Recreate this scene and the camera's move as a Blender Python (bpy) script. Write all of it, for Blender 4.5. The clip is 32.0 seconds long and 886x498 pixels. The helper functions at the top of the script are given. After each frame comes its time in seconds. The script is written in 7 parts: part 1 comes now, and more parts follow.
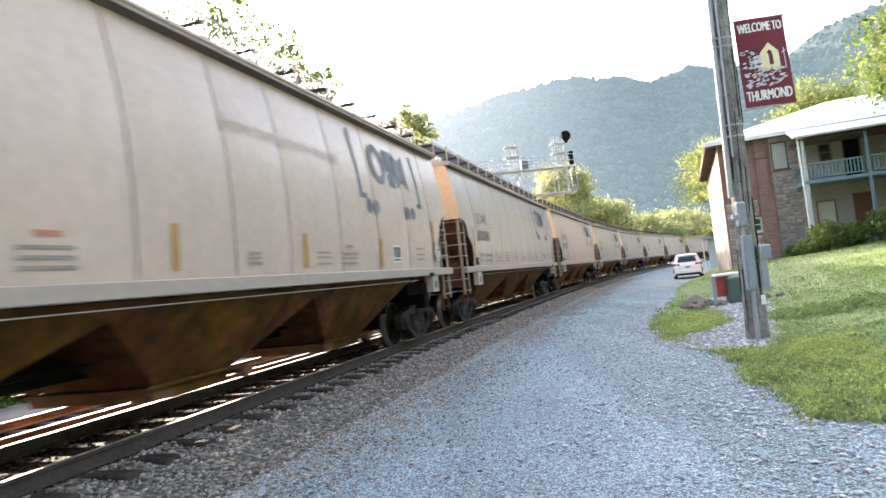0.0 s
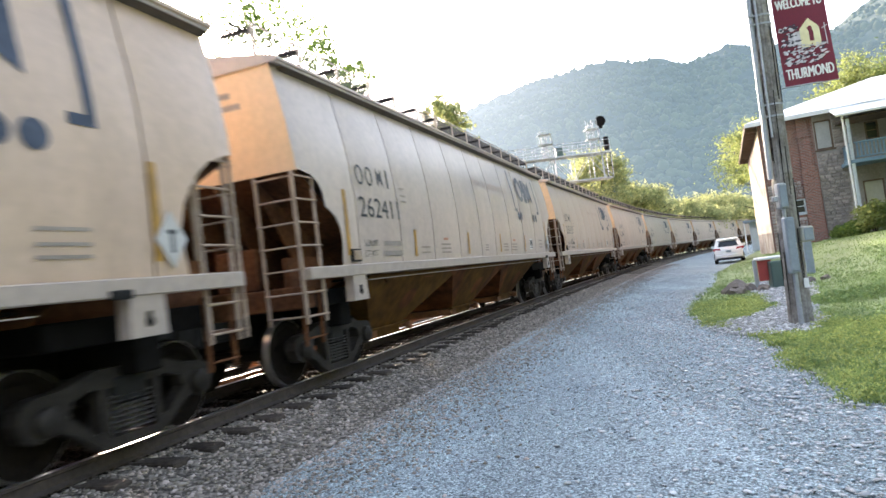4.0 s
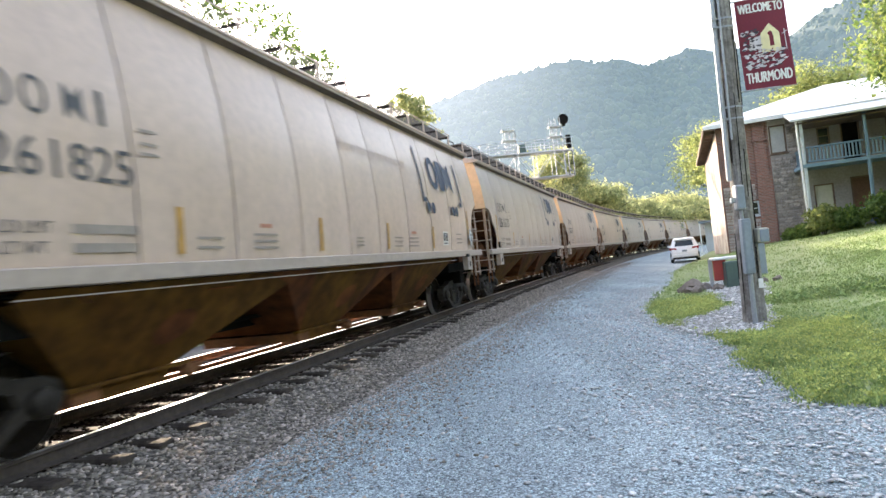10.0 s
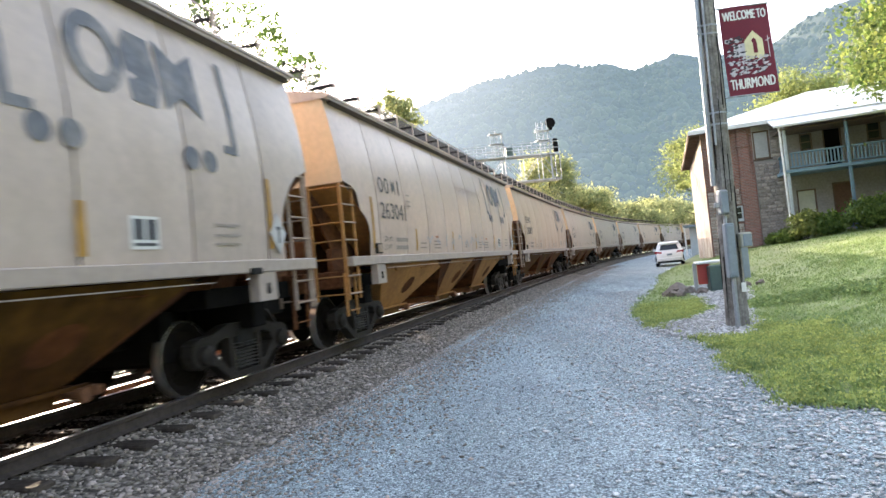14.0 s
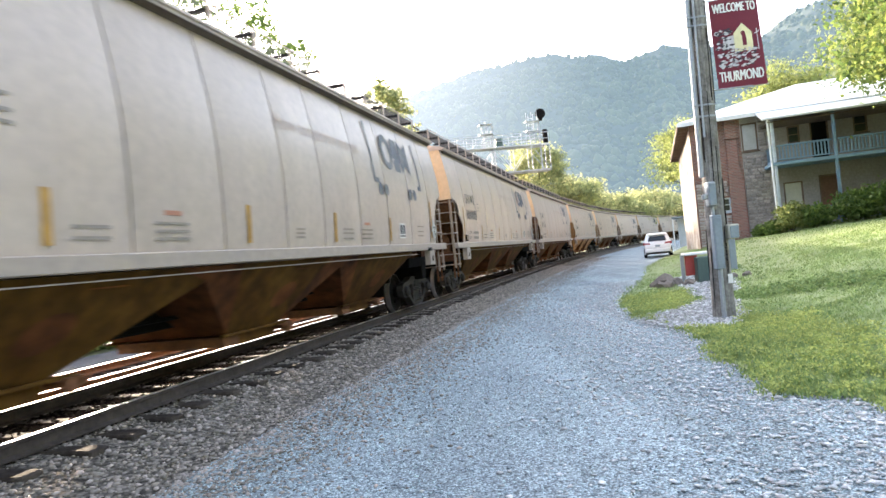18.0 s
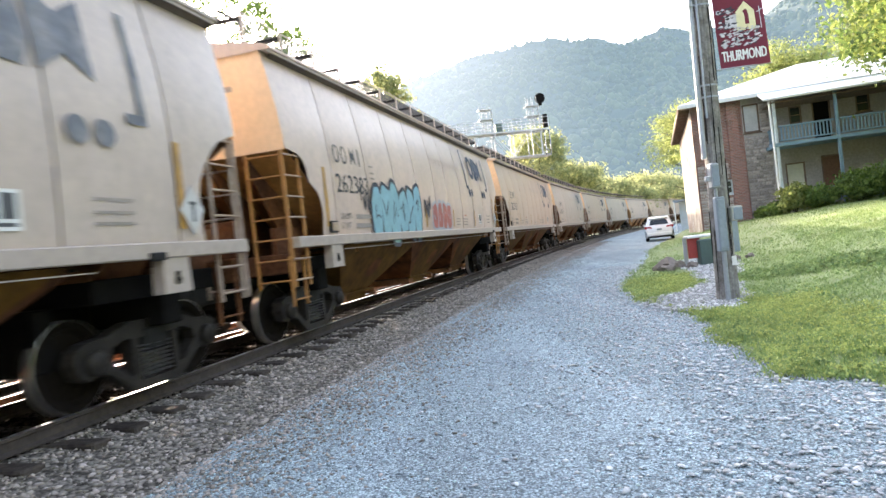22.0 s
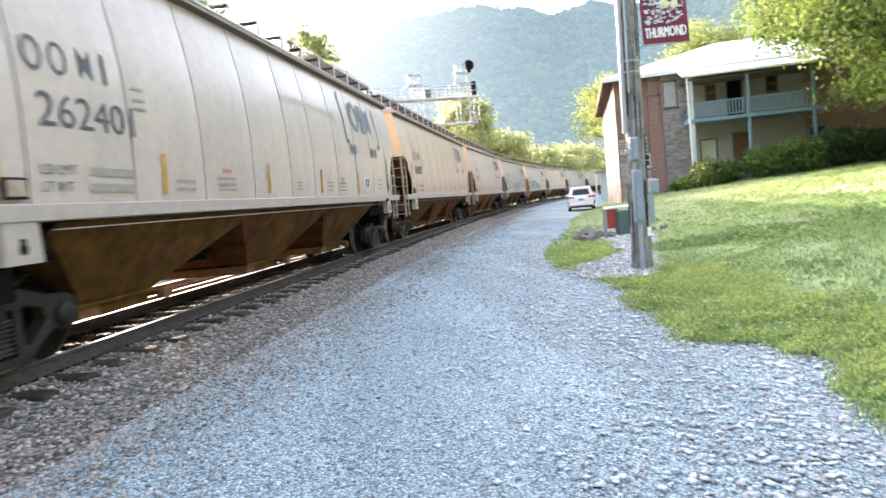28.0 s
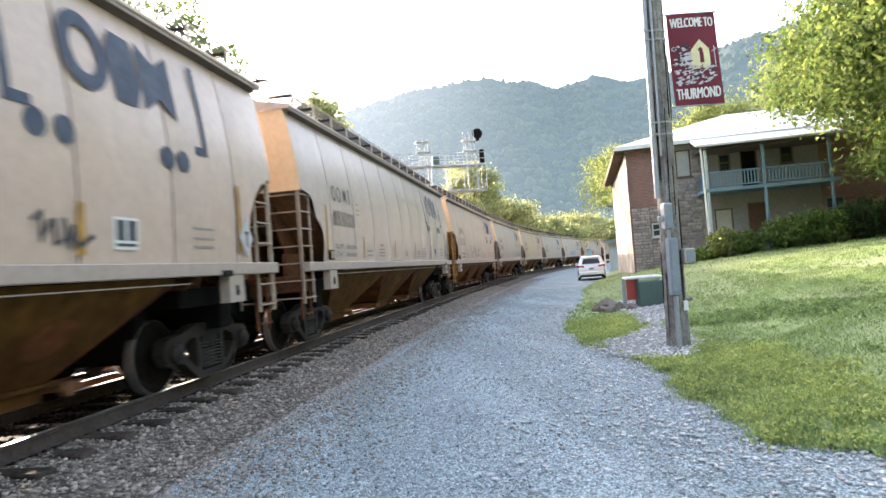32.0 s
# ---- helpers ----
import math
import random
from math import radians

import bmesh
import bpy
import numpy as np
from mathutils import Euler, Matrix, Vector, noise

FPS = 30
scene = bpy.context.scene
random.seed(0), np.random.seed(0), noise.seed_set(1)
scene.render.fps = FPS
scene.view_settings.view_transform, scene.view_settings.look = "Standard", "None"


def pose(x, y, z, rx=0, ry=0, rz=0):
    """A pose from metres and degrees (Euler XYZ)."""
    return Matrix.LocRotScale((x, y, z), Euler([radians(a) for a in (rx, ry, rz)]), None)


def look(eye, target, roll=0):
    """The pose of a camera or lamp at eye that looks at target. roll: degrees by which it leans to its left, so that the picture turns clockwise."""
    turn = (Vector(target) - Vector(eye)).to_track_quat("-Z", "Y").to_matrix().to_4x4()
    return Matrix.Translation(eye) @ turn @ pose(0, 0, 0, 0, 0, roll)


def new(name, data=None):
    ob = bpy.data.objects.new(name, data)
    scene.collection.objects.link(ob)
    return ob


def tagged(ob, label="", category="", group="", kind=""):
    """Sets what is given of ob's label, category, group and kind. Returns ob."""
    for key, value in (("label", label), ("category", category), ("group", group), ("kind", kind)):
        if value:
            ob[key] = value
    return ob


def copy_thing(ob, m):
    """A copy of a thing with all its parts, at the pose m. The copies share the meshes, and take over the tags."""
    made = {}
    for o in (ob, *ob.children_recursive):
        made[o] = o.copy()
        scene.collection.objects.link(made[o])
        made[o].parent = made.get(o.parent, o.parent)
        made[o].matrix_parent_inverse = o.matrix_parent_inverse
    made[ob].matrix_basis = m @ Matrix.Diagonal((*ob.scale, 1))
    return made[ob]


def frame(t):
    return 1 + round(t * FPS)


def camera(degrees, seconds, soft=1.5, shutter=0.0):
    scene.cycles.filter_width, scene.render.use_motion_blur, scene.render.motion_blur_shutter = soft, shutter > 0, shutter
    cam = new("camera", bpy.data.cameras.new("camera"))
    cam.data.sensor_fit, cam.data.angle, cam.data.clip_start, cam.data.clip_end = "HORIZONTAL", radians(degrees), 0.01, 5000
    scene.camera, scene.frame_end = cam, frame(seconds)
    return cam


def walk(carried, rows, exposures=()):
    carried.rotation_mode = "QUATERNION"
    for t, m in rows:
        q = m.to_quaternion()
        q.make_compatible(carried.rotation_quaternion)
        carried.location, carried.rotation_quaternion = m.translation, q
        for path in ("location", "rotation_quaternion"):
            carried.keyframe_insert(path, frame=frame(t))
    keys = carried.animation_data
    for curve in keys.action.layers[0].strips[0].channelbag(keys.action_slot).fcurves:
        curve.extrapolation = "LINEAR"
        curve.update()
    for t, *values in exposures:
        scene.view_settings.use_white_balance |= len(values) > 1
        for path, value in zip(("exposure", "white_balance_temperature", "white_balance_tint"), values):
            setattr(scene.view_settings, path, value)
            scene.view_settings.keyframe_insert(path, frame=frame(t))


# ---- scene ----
def aim(x, y, z, yaw, pitch, roll):
    """A camera pose from the eye and its heading, tilt and lean in degrees."""
    a, b = radians(yaw), radians(pitch)
    way = Vector((-math.sin(a) * math.cos(b), math.cos(a) * math.cos(b), math.sin(b)))
    return look((x, y, z), Vector((x, y, z)) + way, roll)


cam = camera(68.2, 32.0, 1.5, 0.3)
# seconds, eye, yaw, pitch, roll
PATH = [
    (0.0, 0.04, -0.05, 1.61, 0.18, 2.74, -6.16),
    (0.5, 0.04, -0.06, 1.61, 2.14, 2.63, -6.06),
    (1.0, 0.04, -0.07, 1.61, 2.03, 2.43, -6.11),
    (1.5, -0.01, -0.19, 1.62, 7.17, 5.48, -9.44),
    (2.0, 0.00, -0.32, 1.59, 4.14, 8.43, -9.11),
    (2.5, 0.00, -0.28, 1.58, 6.00, 8.14, -8.60),
    (3.0, 0.04, -0.18, 1.61, 10.95, 4.22, -7.56),
    (3.5, 0.06, -0.12, 1.60, 6.12, 2.70, -7.92),
    (5.5, 0.07, -0.07, 1.59, 1.13, 1.49, -6.77),
    (6.0, 0.07, -0.05, 1.59, 0.13, 1.36, -6.78),
    (6.5, 0.07, -0.05, 1.59, -0.31, 1.37, -6.73),
    (7.0, 0.07, -0.03, 1.60, -0.47, 1.41, -6.42),
    (7.5, 0.06, -0.04, 1.60, -0.46, 1.72, -7.53),
    (8.0, 0.06, 0.00, 1.60, -0.08, 1.61, -6.70),
    (8.5, 0.05, 0.04, 1.60, 0.01, 1.40, -5.68),
    (9.0, 0.05, 0.04, 1.59, 0.00, 1.40, -5.82),
    (9.5, 0.05, 0.03, 1.60, -0.00, 1.33, -6.07),
    (10.0, 0.05, 0.03, 1.60, 0.08, 1.33, -6.16),
    (10.5, 0.05, 0.06, 1.60, 0.14, 2.29, -5.08),
    (11.0, 0.05, 0.04, 1.60, 0.14, 2.74, -4.95),
    (11.5, 0.05, 0.03, 1.60, 0.11, 2.91, -5.80),
    (12.0, 0.05, 0.03, 1.60, -1.19, 2.85, -5.17),
    (12.5, 0.05, 0.02, 1.60, -1.23, 3.01, -4.68),
    (13.0, 0.05, 0.03, 1.59, -0.93, 1.75, -4.53),
    (13.5, 0.05, 0.01, 1.60, -1.00, 1.47, -5.44),
    (14.0, 0.05, 0.00, 1.60, -1.09, 1.43, -5.86),
    (14.5, 0.05, -0.01, 1.60, -1.65, 1.20, -6.27),
    (15.0, 0.04, 0.01, 1.60, -0.93, 1.53, -5.50),
    (15.5, 0.04, -0.02, 1.60, 0.00, 1.66, -6.00),
    (17.5, 0.05, 0.00, 1.60, -1.92, 0.29, -5.18),
    (18.0, 0.05, -0.01, 1.60, -1.93, 0.50, -5.64),
    (18.5, 0.06, -0.00, 1.59, -1.91, 0.59, -6.15),
    (19.0, 0.05, -0.01, 1.59, -1.77, 0.60, -5.84),
    (19.5, 0.05, 0.01, 1.59, -1.90, 0.53, -6.14),
    (20.0, 0.05, 0.03, 1.59, -1.89, 0.54, -6.08),
    (20.5, 0.05, 0.03, 1.60, -1.82, 0.47, -6.03),
    (21.0, 0.05, 0.04, 1.59, -1.83, 0.29, -6.46),
    (21.5, 0.04, 0.05, 1.59, -1.76, -0.36, -6.80),
    (22.0, 0.05, 0.07, 1.59, -1.70, -0.61, -6.55),
    (22.5, 0.05, 0.09, 1.59, -1.39, -0.76, -7.19),
    (23.0, 0.05, 0.08, 1.59, 0.07, -0.45, -7.00),
    (23.5, 0.04, 0.06, 1.59, 0.20, -0.36, -7.28),
    (24.0, 0.04, 0.08, 1.59, 0.26, -0.70, -6.88),
    (24.5, 0.04, 0.13, 1.59, 2.26, -1.12, -5.46),
    (25.0, 0.03, 0.09, 1.58, 8.04, -0.77, -6.39),
    (25.5, 0.01, 0.02, 1.57, 9.27, -0.60, -6.42),
    (27.5, 0.03, -0.10, 1.58, 1.40, -1.18, -5.37),
    (28.0, 0.05, 0.04, 1.60, -7.81, -4.22, -5.36),
    (28.5, 0.04, 0.05, 1.62, -10.15, -4.86, -6.21),
    (29.0, 0.02, 0.03, 1.62, -10.18, -4.69, -5.88),
    (29.5, 0.00, 0.03, 1.62, -10.15, -4.62, -5.17),
    (30.0, -0.02, 0.07, 1.61, -13.08, -2.64, -2.56),
    (30.5, -0.08, 0.17, 1.58, -15.11, -2.66, -5.18),
    (31.0, -0.04, 0.46, 1.57, -15.79, -1.03, -4.94),
    (31.5, -0.02, 0.82, 1.57, -9.74, 0.13, -4.60),
    (32.0, -0.02, 1.05, 1.63, -7.97, 1.61, -4.42),
]
EXPOSURE = 2.73
# the film brightens and darkens a little by itself: seconds, stops
GAIN = [(0, 0.13), (1, -0.02), (2, -0.18), (3, -0.36), (3.5, -0.2), (6, 0.38), (7.5, 0.36), (9, 0.1), (11, 0.0), (13, -0.05), (15, 0.0), (17.5, 0.2), (19, 0.25), (20, 0.2), (22, 0.24), (23, 0.36), (24, 0.42), (25, 0.6), (28, 0.52), (30, 0.46), (31, 0.25), (32, 0.05)]
walk(cam, [(r[0], aim(*r[1:])) for r in PATH], [(t, EXPOSURE + d, 6400, 14.5) for t, d in GAIN])

# ---- light: low warm sun ahead on the left, beyond the train, hazy bright sky ----
SUN_EL, SUN_WAY = radians(15), Vector((0.46, -0.89, 0)).normalized()
world = bpy.data.worlds.new("sky")
scene.world = world
world.use_nodes = True
wn = world.node_tree.nodes
sky = wn.new("ShaderNodeTexSky")
sky.sky_type, sky.sun_disc = "NISHITA", False
sky.sun_elevation, sky.sun_rotation = SUN_EL, math.atan2(-SUN_WAY.x, -SUN_WAY.y)
sky.air_density, sky.dust_density = 1.0, 4.0
wn["Background"].inputs["Strength"].default_value = 0.15
haze = wn.new("ShaderNodeHueSaturation")
haze.inputs["Saturation"].default_value = 0.68
world.node_tree.links.new(sky.outputs[0], haze.inputs["Color"])
world.node_tree.links.new(haze.outputs[0], wn["Background"].inputs["Color"])
sun = new("sun", bpy.data.lights.new("sun", "SUN"))
sun.data.energy, sun.data.angle, sun.data.color = 2.0, radians(0.6), (1.0, 0.83, 0.6)
ray = Vector((SUN_WAY.x * math.cos(SUN_EL), SUN_WAY.y * math.cos(SUN_EL), -math.sin(SUN_EL)))
sun.rotation_mode = "QUATERNION"
sun.rotation_quaternion = ray.to_track_quat("-Z", "Y")


# ---- materials ----
def mat(name, base, rough=0.8, metal=0.0, grain=30.0, stain=2.0, vary=0.25, tint=None, bump=0.2, rnd=0.0, streak=0.0, fine=2.6):
    """Base colour broken by fine grain and broad stains; tint is the stain's colour, rnd the change from piece to piece."""
    m = bpy.data.materials.new(name)
    m.use_nodes = True
    nt = m.node_tree
    n, lk = nt.nodes, nt.links
    bs = n["Principled BSDF"]
    bs.inputs["Roughness"].default_value, bs.inputs["Metallic"].default_value = rough, metal
    tc = n.new("ShaderNodeTexCoord")
    a, b = n.new("ShaderNodeTexNoise"), n.new("ShaderNodeTexNoise")
    for q, s in ((a, grain), (b, stain)):
        q.inputs["Scale"].default_value, q.inputs["Detail"].default_value = s, 6.0
        lk.new(tc.outputs["Object"], q.inputs["Vector"])
    tint = tint or [c * 0.55 for c in base]
    r1 = n.new("ShaderNodeMapRange")
    r1.inputs["From Min"].default_value, r1.inputs["From Max"].default_value = 0.42, 0.68
    r1.inputs["To Max"].default_value = min(1.0, vary * 2.2)
    lk.new(b.outputs["Fac"], r1.inputs["Value"])
    m1 = n.new("ShaderNodeMix")
    m1.data_type = "RGBA"
    m1.inputs["A"].default_value, m1.inputs["B"].default_value = (*base, 1), (*tint, 1)
    lk.new(r1.outputs[0], m1.inputs["Factor"])
    hs = n.new("ShaderNodeHueSaturation")
    r2 = n.new("ShaderNodeMapRange")
    r2.inputs["From Min"].default_value, r2.inputs["From Max"].default_value = 0.25, 0.75
    r2.inputs["To Min"].default_value, r2.inputs["To Max"].default_value = 1 - vary, 1 + vary
    lk.new(a.outputs["Fac"], r2.inputs["Value"])
    val = r2.outputs[0]
    if rnd:
        oi = n.new("ShaderNodeObjectInfo")
        r3 = n.new("ShaderNodeMapRange")
        r3.inputs["To Min"].default_value, r3.inputs["To Max"].default_value = 1 - rnd, 1 + rnd
        lk.new(oi.outputs["Random"], r3.inputs["Value"])
        mu = n.new("ShaderNodeMath")
        mu.operation = "MULTIPLY"
        lk.new(val, mu.inputs[0])
        lk.new(r3.outputs[0], mu.inputs[1])
        val = mu.outputs[0]
    if streak:
        oi2, mp, sn, va = n.new("ShaderNodeObjectInfo"), n.new("ShaderNodeMapping"), n.new("ShaderNodeTexNoise"), n.new("ShaderNodeVectorMath")
        va.operation = "ADD"
        mp.inputs["Scale"].default_value = (fine, fine, 0.085 * fine if fine < 10 else 0.9)
        sn.inputs["Scale"].default_value, sn.inputs["Detail"].default_value = 1.0, 5.0
        sc_ = n.new("ShaderNodeVectorMath")
        sc_.operation = "SCALE"
        sc_.inputs[0].default_value = (37.0, 11.0, 5.0)
        lk.new(oi2.outputs["Random"], sc_.inputs["Scale"])
        lk.new(tc.outputs["Object"], va.inputs[0])
        lk.new(sc_.outputs[0], va.inputs[1])
        lk.new(va.outputs[0], mp.inputs[0])
        lk.new(mp.outputs[0], sn.inputs["Vector"])
        r5, mu2 = n.new("ShaderNodeMapRange"), n.new("ShaderNodeMath")
        r5.inputs["From Min"].default_value, r5.inputs["From Max"].default_value = 0.3, 0.62
        r5.inputs["To Min"].default_value, r5.inputs["To Max"].default_value = 1 - streak, 1.0
        mu2.operation = "MULTIPLY"
        lk.new(sn.outputs["Fac"], r5.inputs["Value"])
        lk.new(val, mu2.inputs[0])
        lk.new(r5.outputs[0], mu2.inputs[1])
        val = mu2.outputs[0]
    lk.new(val, hs.inputs["Value"])
    lk.new(m1.outputs["Result"], hs.inputs["Color"])
    lk.new(hs.outputs[0], bs.inputs["Base Color"])
    if bump:
        bp = n.new("ShaderNodeBump")
        bp.inputs["Strength"].default_value, bp.inputs["Distance"].default_value = bump, 0.02
        lk.new(a.outputs["Fac"], bp.inputs["Height"])
        lk.new(bp.outputs[0], bs.inputs["Normal"])
    return m


def island(m, amount, hue=0.0):
    """Lets every loose piece of a joined mesh differ a little in brightness and hue."""
    nt = m.node_tree
    n, lk = nt.nodes, nt.links
    bs = n["Principled BSDF"]
    src = bs.inputs["Base Color"].links[0].from_socket
    g, h, r = n.new("ShaderNodeNewGeometry"), n.new("ShaderNodeHueSaturation"), n.new("ShaderNodeMapRange")
    r.inputs["To Min"].default_value, r.inputs["To Max"].default_value = 1 - amount, 1 + amount
    lk.new(g.outputs["Random Per Island"], r.inputs["Value"])
    lk.new(r.outputs[0], h.inputs["Value"])
    if hue:
        r4 = n.new("ShaderNodeMapRange")
        r4.inputs["To Min"].default_value, r4.inputs["To Max"].default_value = 0.5 + hue, 0.5 - hue
        lk.new(g.outputs["Random Per Island"], r4.inputs["Value"])
        lk.new(r4.outputs[0], h.inputs["Hue"])
    lk.new(src, h.inputs["Color"])
    lk.new(h.outputs[0], bs.inputs["Base Color"])
    return m


def leaf_mat(name, base, amount=0.4, through_=0.5, hue=0.02):
    """Leaves let part of the light through."""
    m = island(mat(name, base, 0.6, grain=4, stain=0.6, vary=0.2, bump=0), amount, hue)
    nt = m.node_tree
    n, lk = nt.nodes, nt.links
    bs = n["Principled BSDF"]
    tr, mx = n.new("ShaderNodeBsdfTranslucent"), n.new("ShaderNodeMixShader")
    mx.inputs[0].default_value = through_
    lk.new(bs.inputs["Base Color"].links[0].from_socket, tr.inputs["Color"])
    lk.new(bs.outputs[0], mx.inputs[1])
    lk.new(tr.outputs[0], mx.inputs[2])
    lk.new(mx.outputs[0], n["Material Output"].inputs["Surface"])
    return m


CAR_PAINT = mat("hopper_paint", (0.56, 0.428, 0.355), 0.32, grain=9, stain=0.5, vary=0.10, tint=(0.47, 0.34, 0.23), bump=0.015, rnd=0.035, streak=0.07)
CAR_PAINT_TAN = mat("hopper_paint_tan", (0.57, 0.417, 0.32), 0.35, grain=9, stain=0.5, vary=0.10, tint=(0.47, 0.315, 0.18), bump=0.015, rnd=0.035, streak=0.09)
CAR_PAINT_GREY = mat("hopper_paint_grey", (0.50, 0.405, 0.35), 0.32, grain=9, stain=0.5, vary=0.10, tint=(0.42, 0.34, 0.28), bump=0.015, rnd=0.035, streak=0.09)
CAR_WHITE = mat("hopper_sill_paint", (0.38, 0.31, 0.265), 0.5, grain=10, stain=1.2, vary=0.12, tint=(0.36, 0.29, 0.22), bump=0.05)
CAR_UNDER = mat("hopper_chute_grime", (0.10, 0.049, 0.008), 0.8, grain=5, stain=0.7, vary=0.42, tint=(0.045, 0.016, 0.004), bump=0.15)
# browner than the side sheets, for the sheets across the car
CHUTE_BROWN = mat("brown_chute_colour", (0.14, 0.05, 0.015), 0.8, grain=5, stain=0.9, vary=0.42, tint=(0.035, 0.014, 0.008), bump=0.15)
RUST = mat("rusty_steel", (0.125, 0.052, 0.022), 0.85, grain=16, stain=1.8, vary=0.35, tint=(0.04, 0.018, 0.012), bump=0.25)
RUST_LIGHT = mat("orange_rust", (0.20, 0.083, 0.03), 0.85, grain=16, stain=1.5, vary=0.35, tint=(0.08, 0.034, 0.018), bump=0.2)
# the orange in this paint stands for warm sunlight on the end sheets
END_SUN_PAINT = mat("sun_glow_end_paint", (0.72, 0.50, 0.31), 0.6, grain=10, stain=0.7, vary=0.09, tint=(0.62, 0.38, 0.20), bump=0.05)
IRON = mat("grimy_cast_iron", (0.02, 0.019, 0.018), 0.6, 0.1, grain=20, stain=4, vary=0.3, bump=0.2)
FRAME_IRON = mat("cast_truck_iron", (0.034, 0.029, 0.025), 0.55, 0.1, grain=20, stain=4, vary=0.3, bump=0.15)
SPRING_STEEL = mat("spring_steel", (0.12, 0.112, 0.108), 0.45, 0.4, grain=20, stain=4, vary=0.25, bump=0.05)
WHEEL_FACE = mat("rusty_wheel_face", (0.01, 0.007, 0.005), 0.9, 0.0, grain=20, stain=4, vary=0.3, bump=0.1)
RUNG_STEEL = mat("worn_rung", (0.36, 0.27, 0.20), 0.5, grain=20, stain=5, vary=0.3, tint=(0.2, 0.11, 0.06), bump=0.05)
LADDER_PAINT = mat("grimy_ladder_paint", (0.36, 0.275, 0.215), 0.55, grain=14, stain=3, vary=0.25, tint=(0.22, 0.125, 0.07), bump=0.05)
# near-black for grimy underframes, and as painted shade in the doorway and keyholes
BLACK = mat("black_grime_and_shade", (0.007, 0.006, 0.0055), 0.95, grain=10, vary=0.3)
WHEEL_TREAD = mat("polished_tread", (0.45, 0.44, 0.43), 0.32, 0.85, grain=20, vary=0.1, bump=0.02)
NAVY = mat("navy_lettering", (0.028, 0.042, 0.075), 0.6, grain=12, stain=3, vary=0.2, tint=(0.09, 0.11, 0.15), bump=0)
NAVY_FADED = mat("faded_navy_lettering", (0.12, 0.125, 0.145), 0.6, grain=12, stain=2.5, vary=0.3, tint=(0.3, 0.27, 0.25), bump=0)
GREY_INK = mat("grey_lettering", (0.075, 0.075, 0.08), 0.6, grain=12, stain=3, vary=0.2, bump=0)
PALE_INK = mat("faded_lettering", (0.31, 0.26, 0.225), 0.6, grain=12, stain=3, vary=0.2, bump=0)
FAINT_INK = mat("worn_slogan", (0.53, 0.41, 0.345), 0.6, grain=12, stain=3, vary=0.2, bump=0)
RED_INK = mat("faded_red_lettering", (0.45, 0.2, 0.13), 0.6, grain=12, stain=3, vary=0.2, bump=0)
YELLOW = mat("yellow_reflector", (0.47, 0.25, 0.045), 0.5, grain=10, stain=3, vary=0.3, tint=(0.24, 0.13, 0.04), bump=0)
WHITE_INK = mat("white_lettering", (0.75, 0.74, 0.72), 0.6, grain=12, stain=3, vary=0.1, bump=0)
SHUTTER_GREY = mat("dusty_white_placard", (0.5, 0.48, 0.46), 0.7, grain=12, stain=3, vary=0.12, bump=0)
RAIL = mat("rusty_rail", (0.06, 0.046, 0.038), 0.85, grain=14, stain=3, vary=0.3, bump=0.2)
RAIL_TOP = mat("worn_railhead", (0.75, 0.74, 0.72), 0.3, 0.95, grain=20, vary=0.1, bump=0.02)
TIE = mat("creosoted_tie", (0.045, 0.036, 0.03), 0.9, grain=18, stain=2, vary=0.35, tint=(0.09, 0.075, 0.06), bump=0.5, rnd=0.3)
BALLAST = island(mat("ballast_stone", (0.35, 0.31, 0.27), 0.9, grain=20, stain=4, vary=0.2, tint=(0.22, 0.185, 0.15), bump=0.3), 0.5, 0.02)


def crushed(m, scale, low, high):
    """Packed small stones: cells of their own brightness with dark gaps."""
    nt = m.node_tree
    n, lk = nt.nodes, nt.links
    bs = n["Principled BSDF"]
    src = bs.inputs["Base Color"].links[0].from_socket
    tc, vo, wn_, r, h = n.new("ShaderNodeTexCoord"), n.new("ShaderNodeTexVoronoi"), n.new("ShaderNodeTexWhiteNoise"), n.new("ShaderNodeMapRange"), n.new("ShaderNodeHueSaturation")
    vo.inputs["Scale"].default_value = scale
    lk.new(tc.outputs["Object"], vo.inputs["Vector"])
    lk.new(vo.outputs["Position"], wn_.inputs["Vector"])
    r.inputs["To Min"].default_value, r.inputs["To Max"].default_value = low, high
    lk.new(wn_.outputs["Value"], r.inputs["Value"])
    g, mu = n.new("ShaderNodeMapRange"), n.new("ShaderNodeMath")
    g.inputs["From Min"].default_value, g.inputs["From Max"].default_value = 0.35, 0.75
    g.inputs["To Min"].default_value, g.inputs["To Max"].default_value = 1.0, 0.5
    mu.operation = "MULTIPLY"
    lk.new(vo.outputs["Distance"], g.inputs["Value"])
    lk.new(r.outputs[0], mu.inputs[0])
    lk.new(g.outputs[0], mu.inputs[1])
    lk.new(mu.outputs[0], h.inputs["Value"])
    lk.new(src, h.inputs["Color"])
    lk.new(h.outputs[0], bs.inputs["Base Color"])
    bp = n.new("ShaderNodeBump")
    bp.invert = True
    bp.inputs["Strength"].default_value, bp.inputs["Distance"].default_value = 0.8, 0.012
    lk.new(vo.outputs["Distance"], bp.inputs["Height"])
    lk.new(bp.outputs[0], bs.inputs["Normal"])
    return m


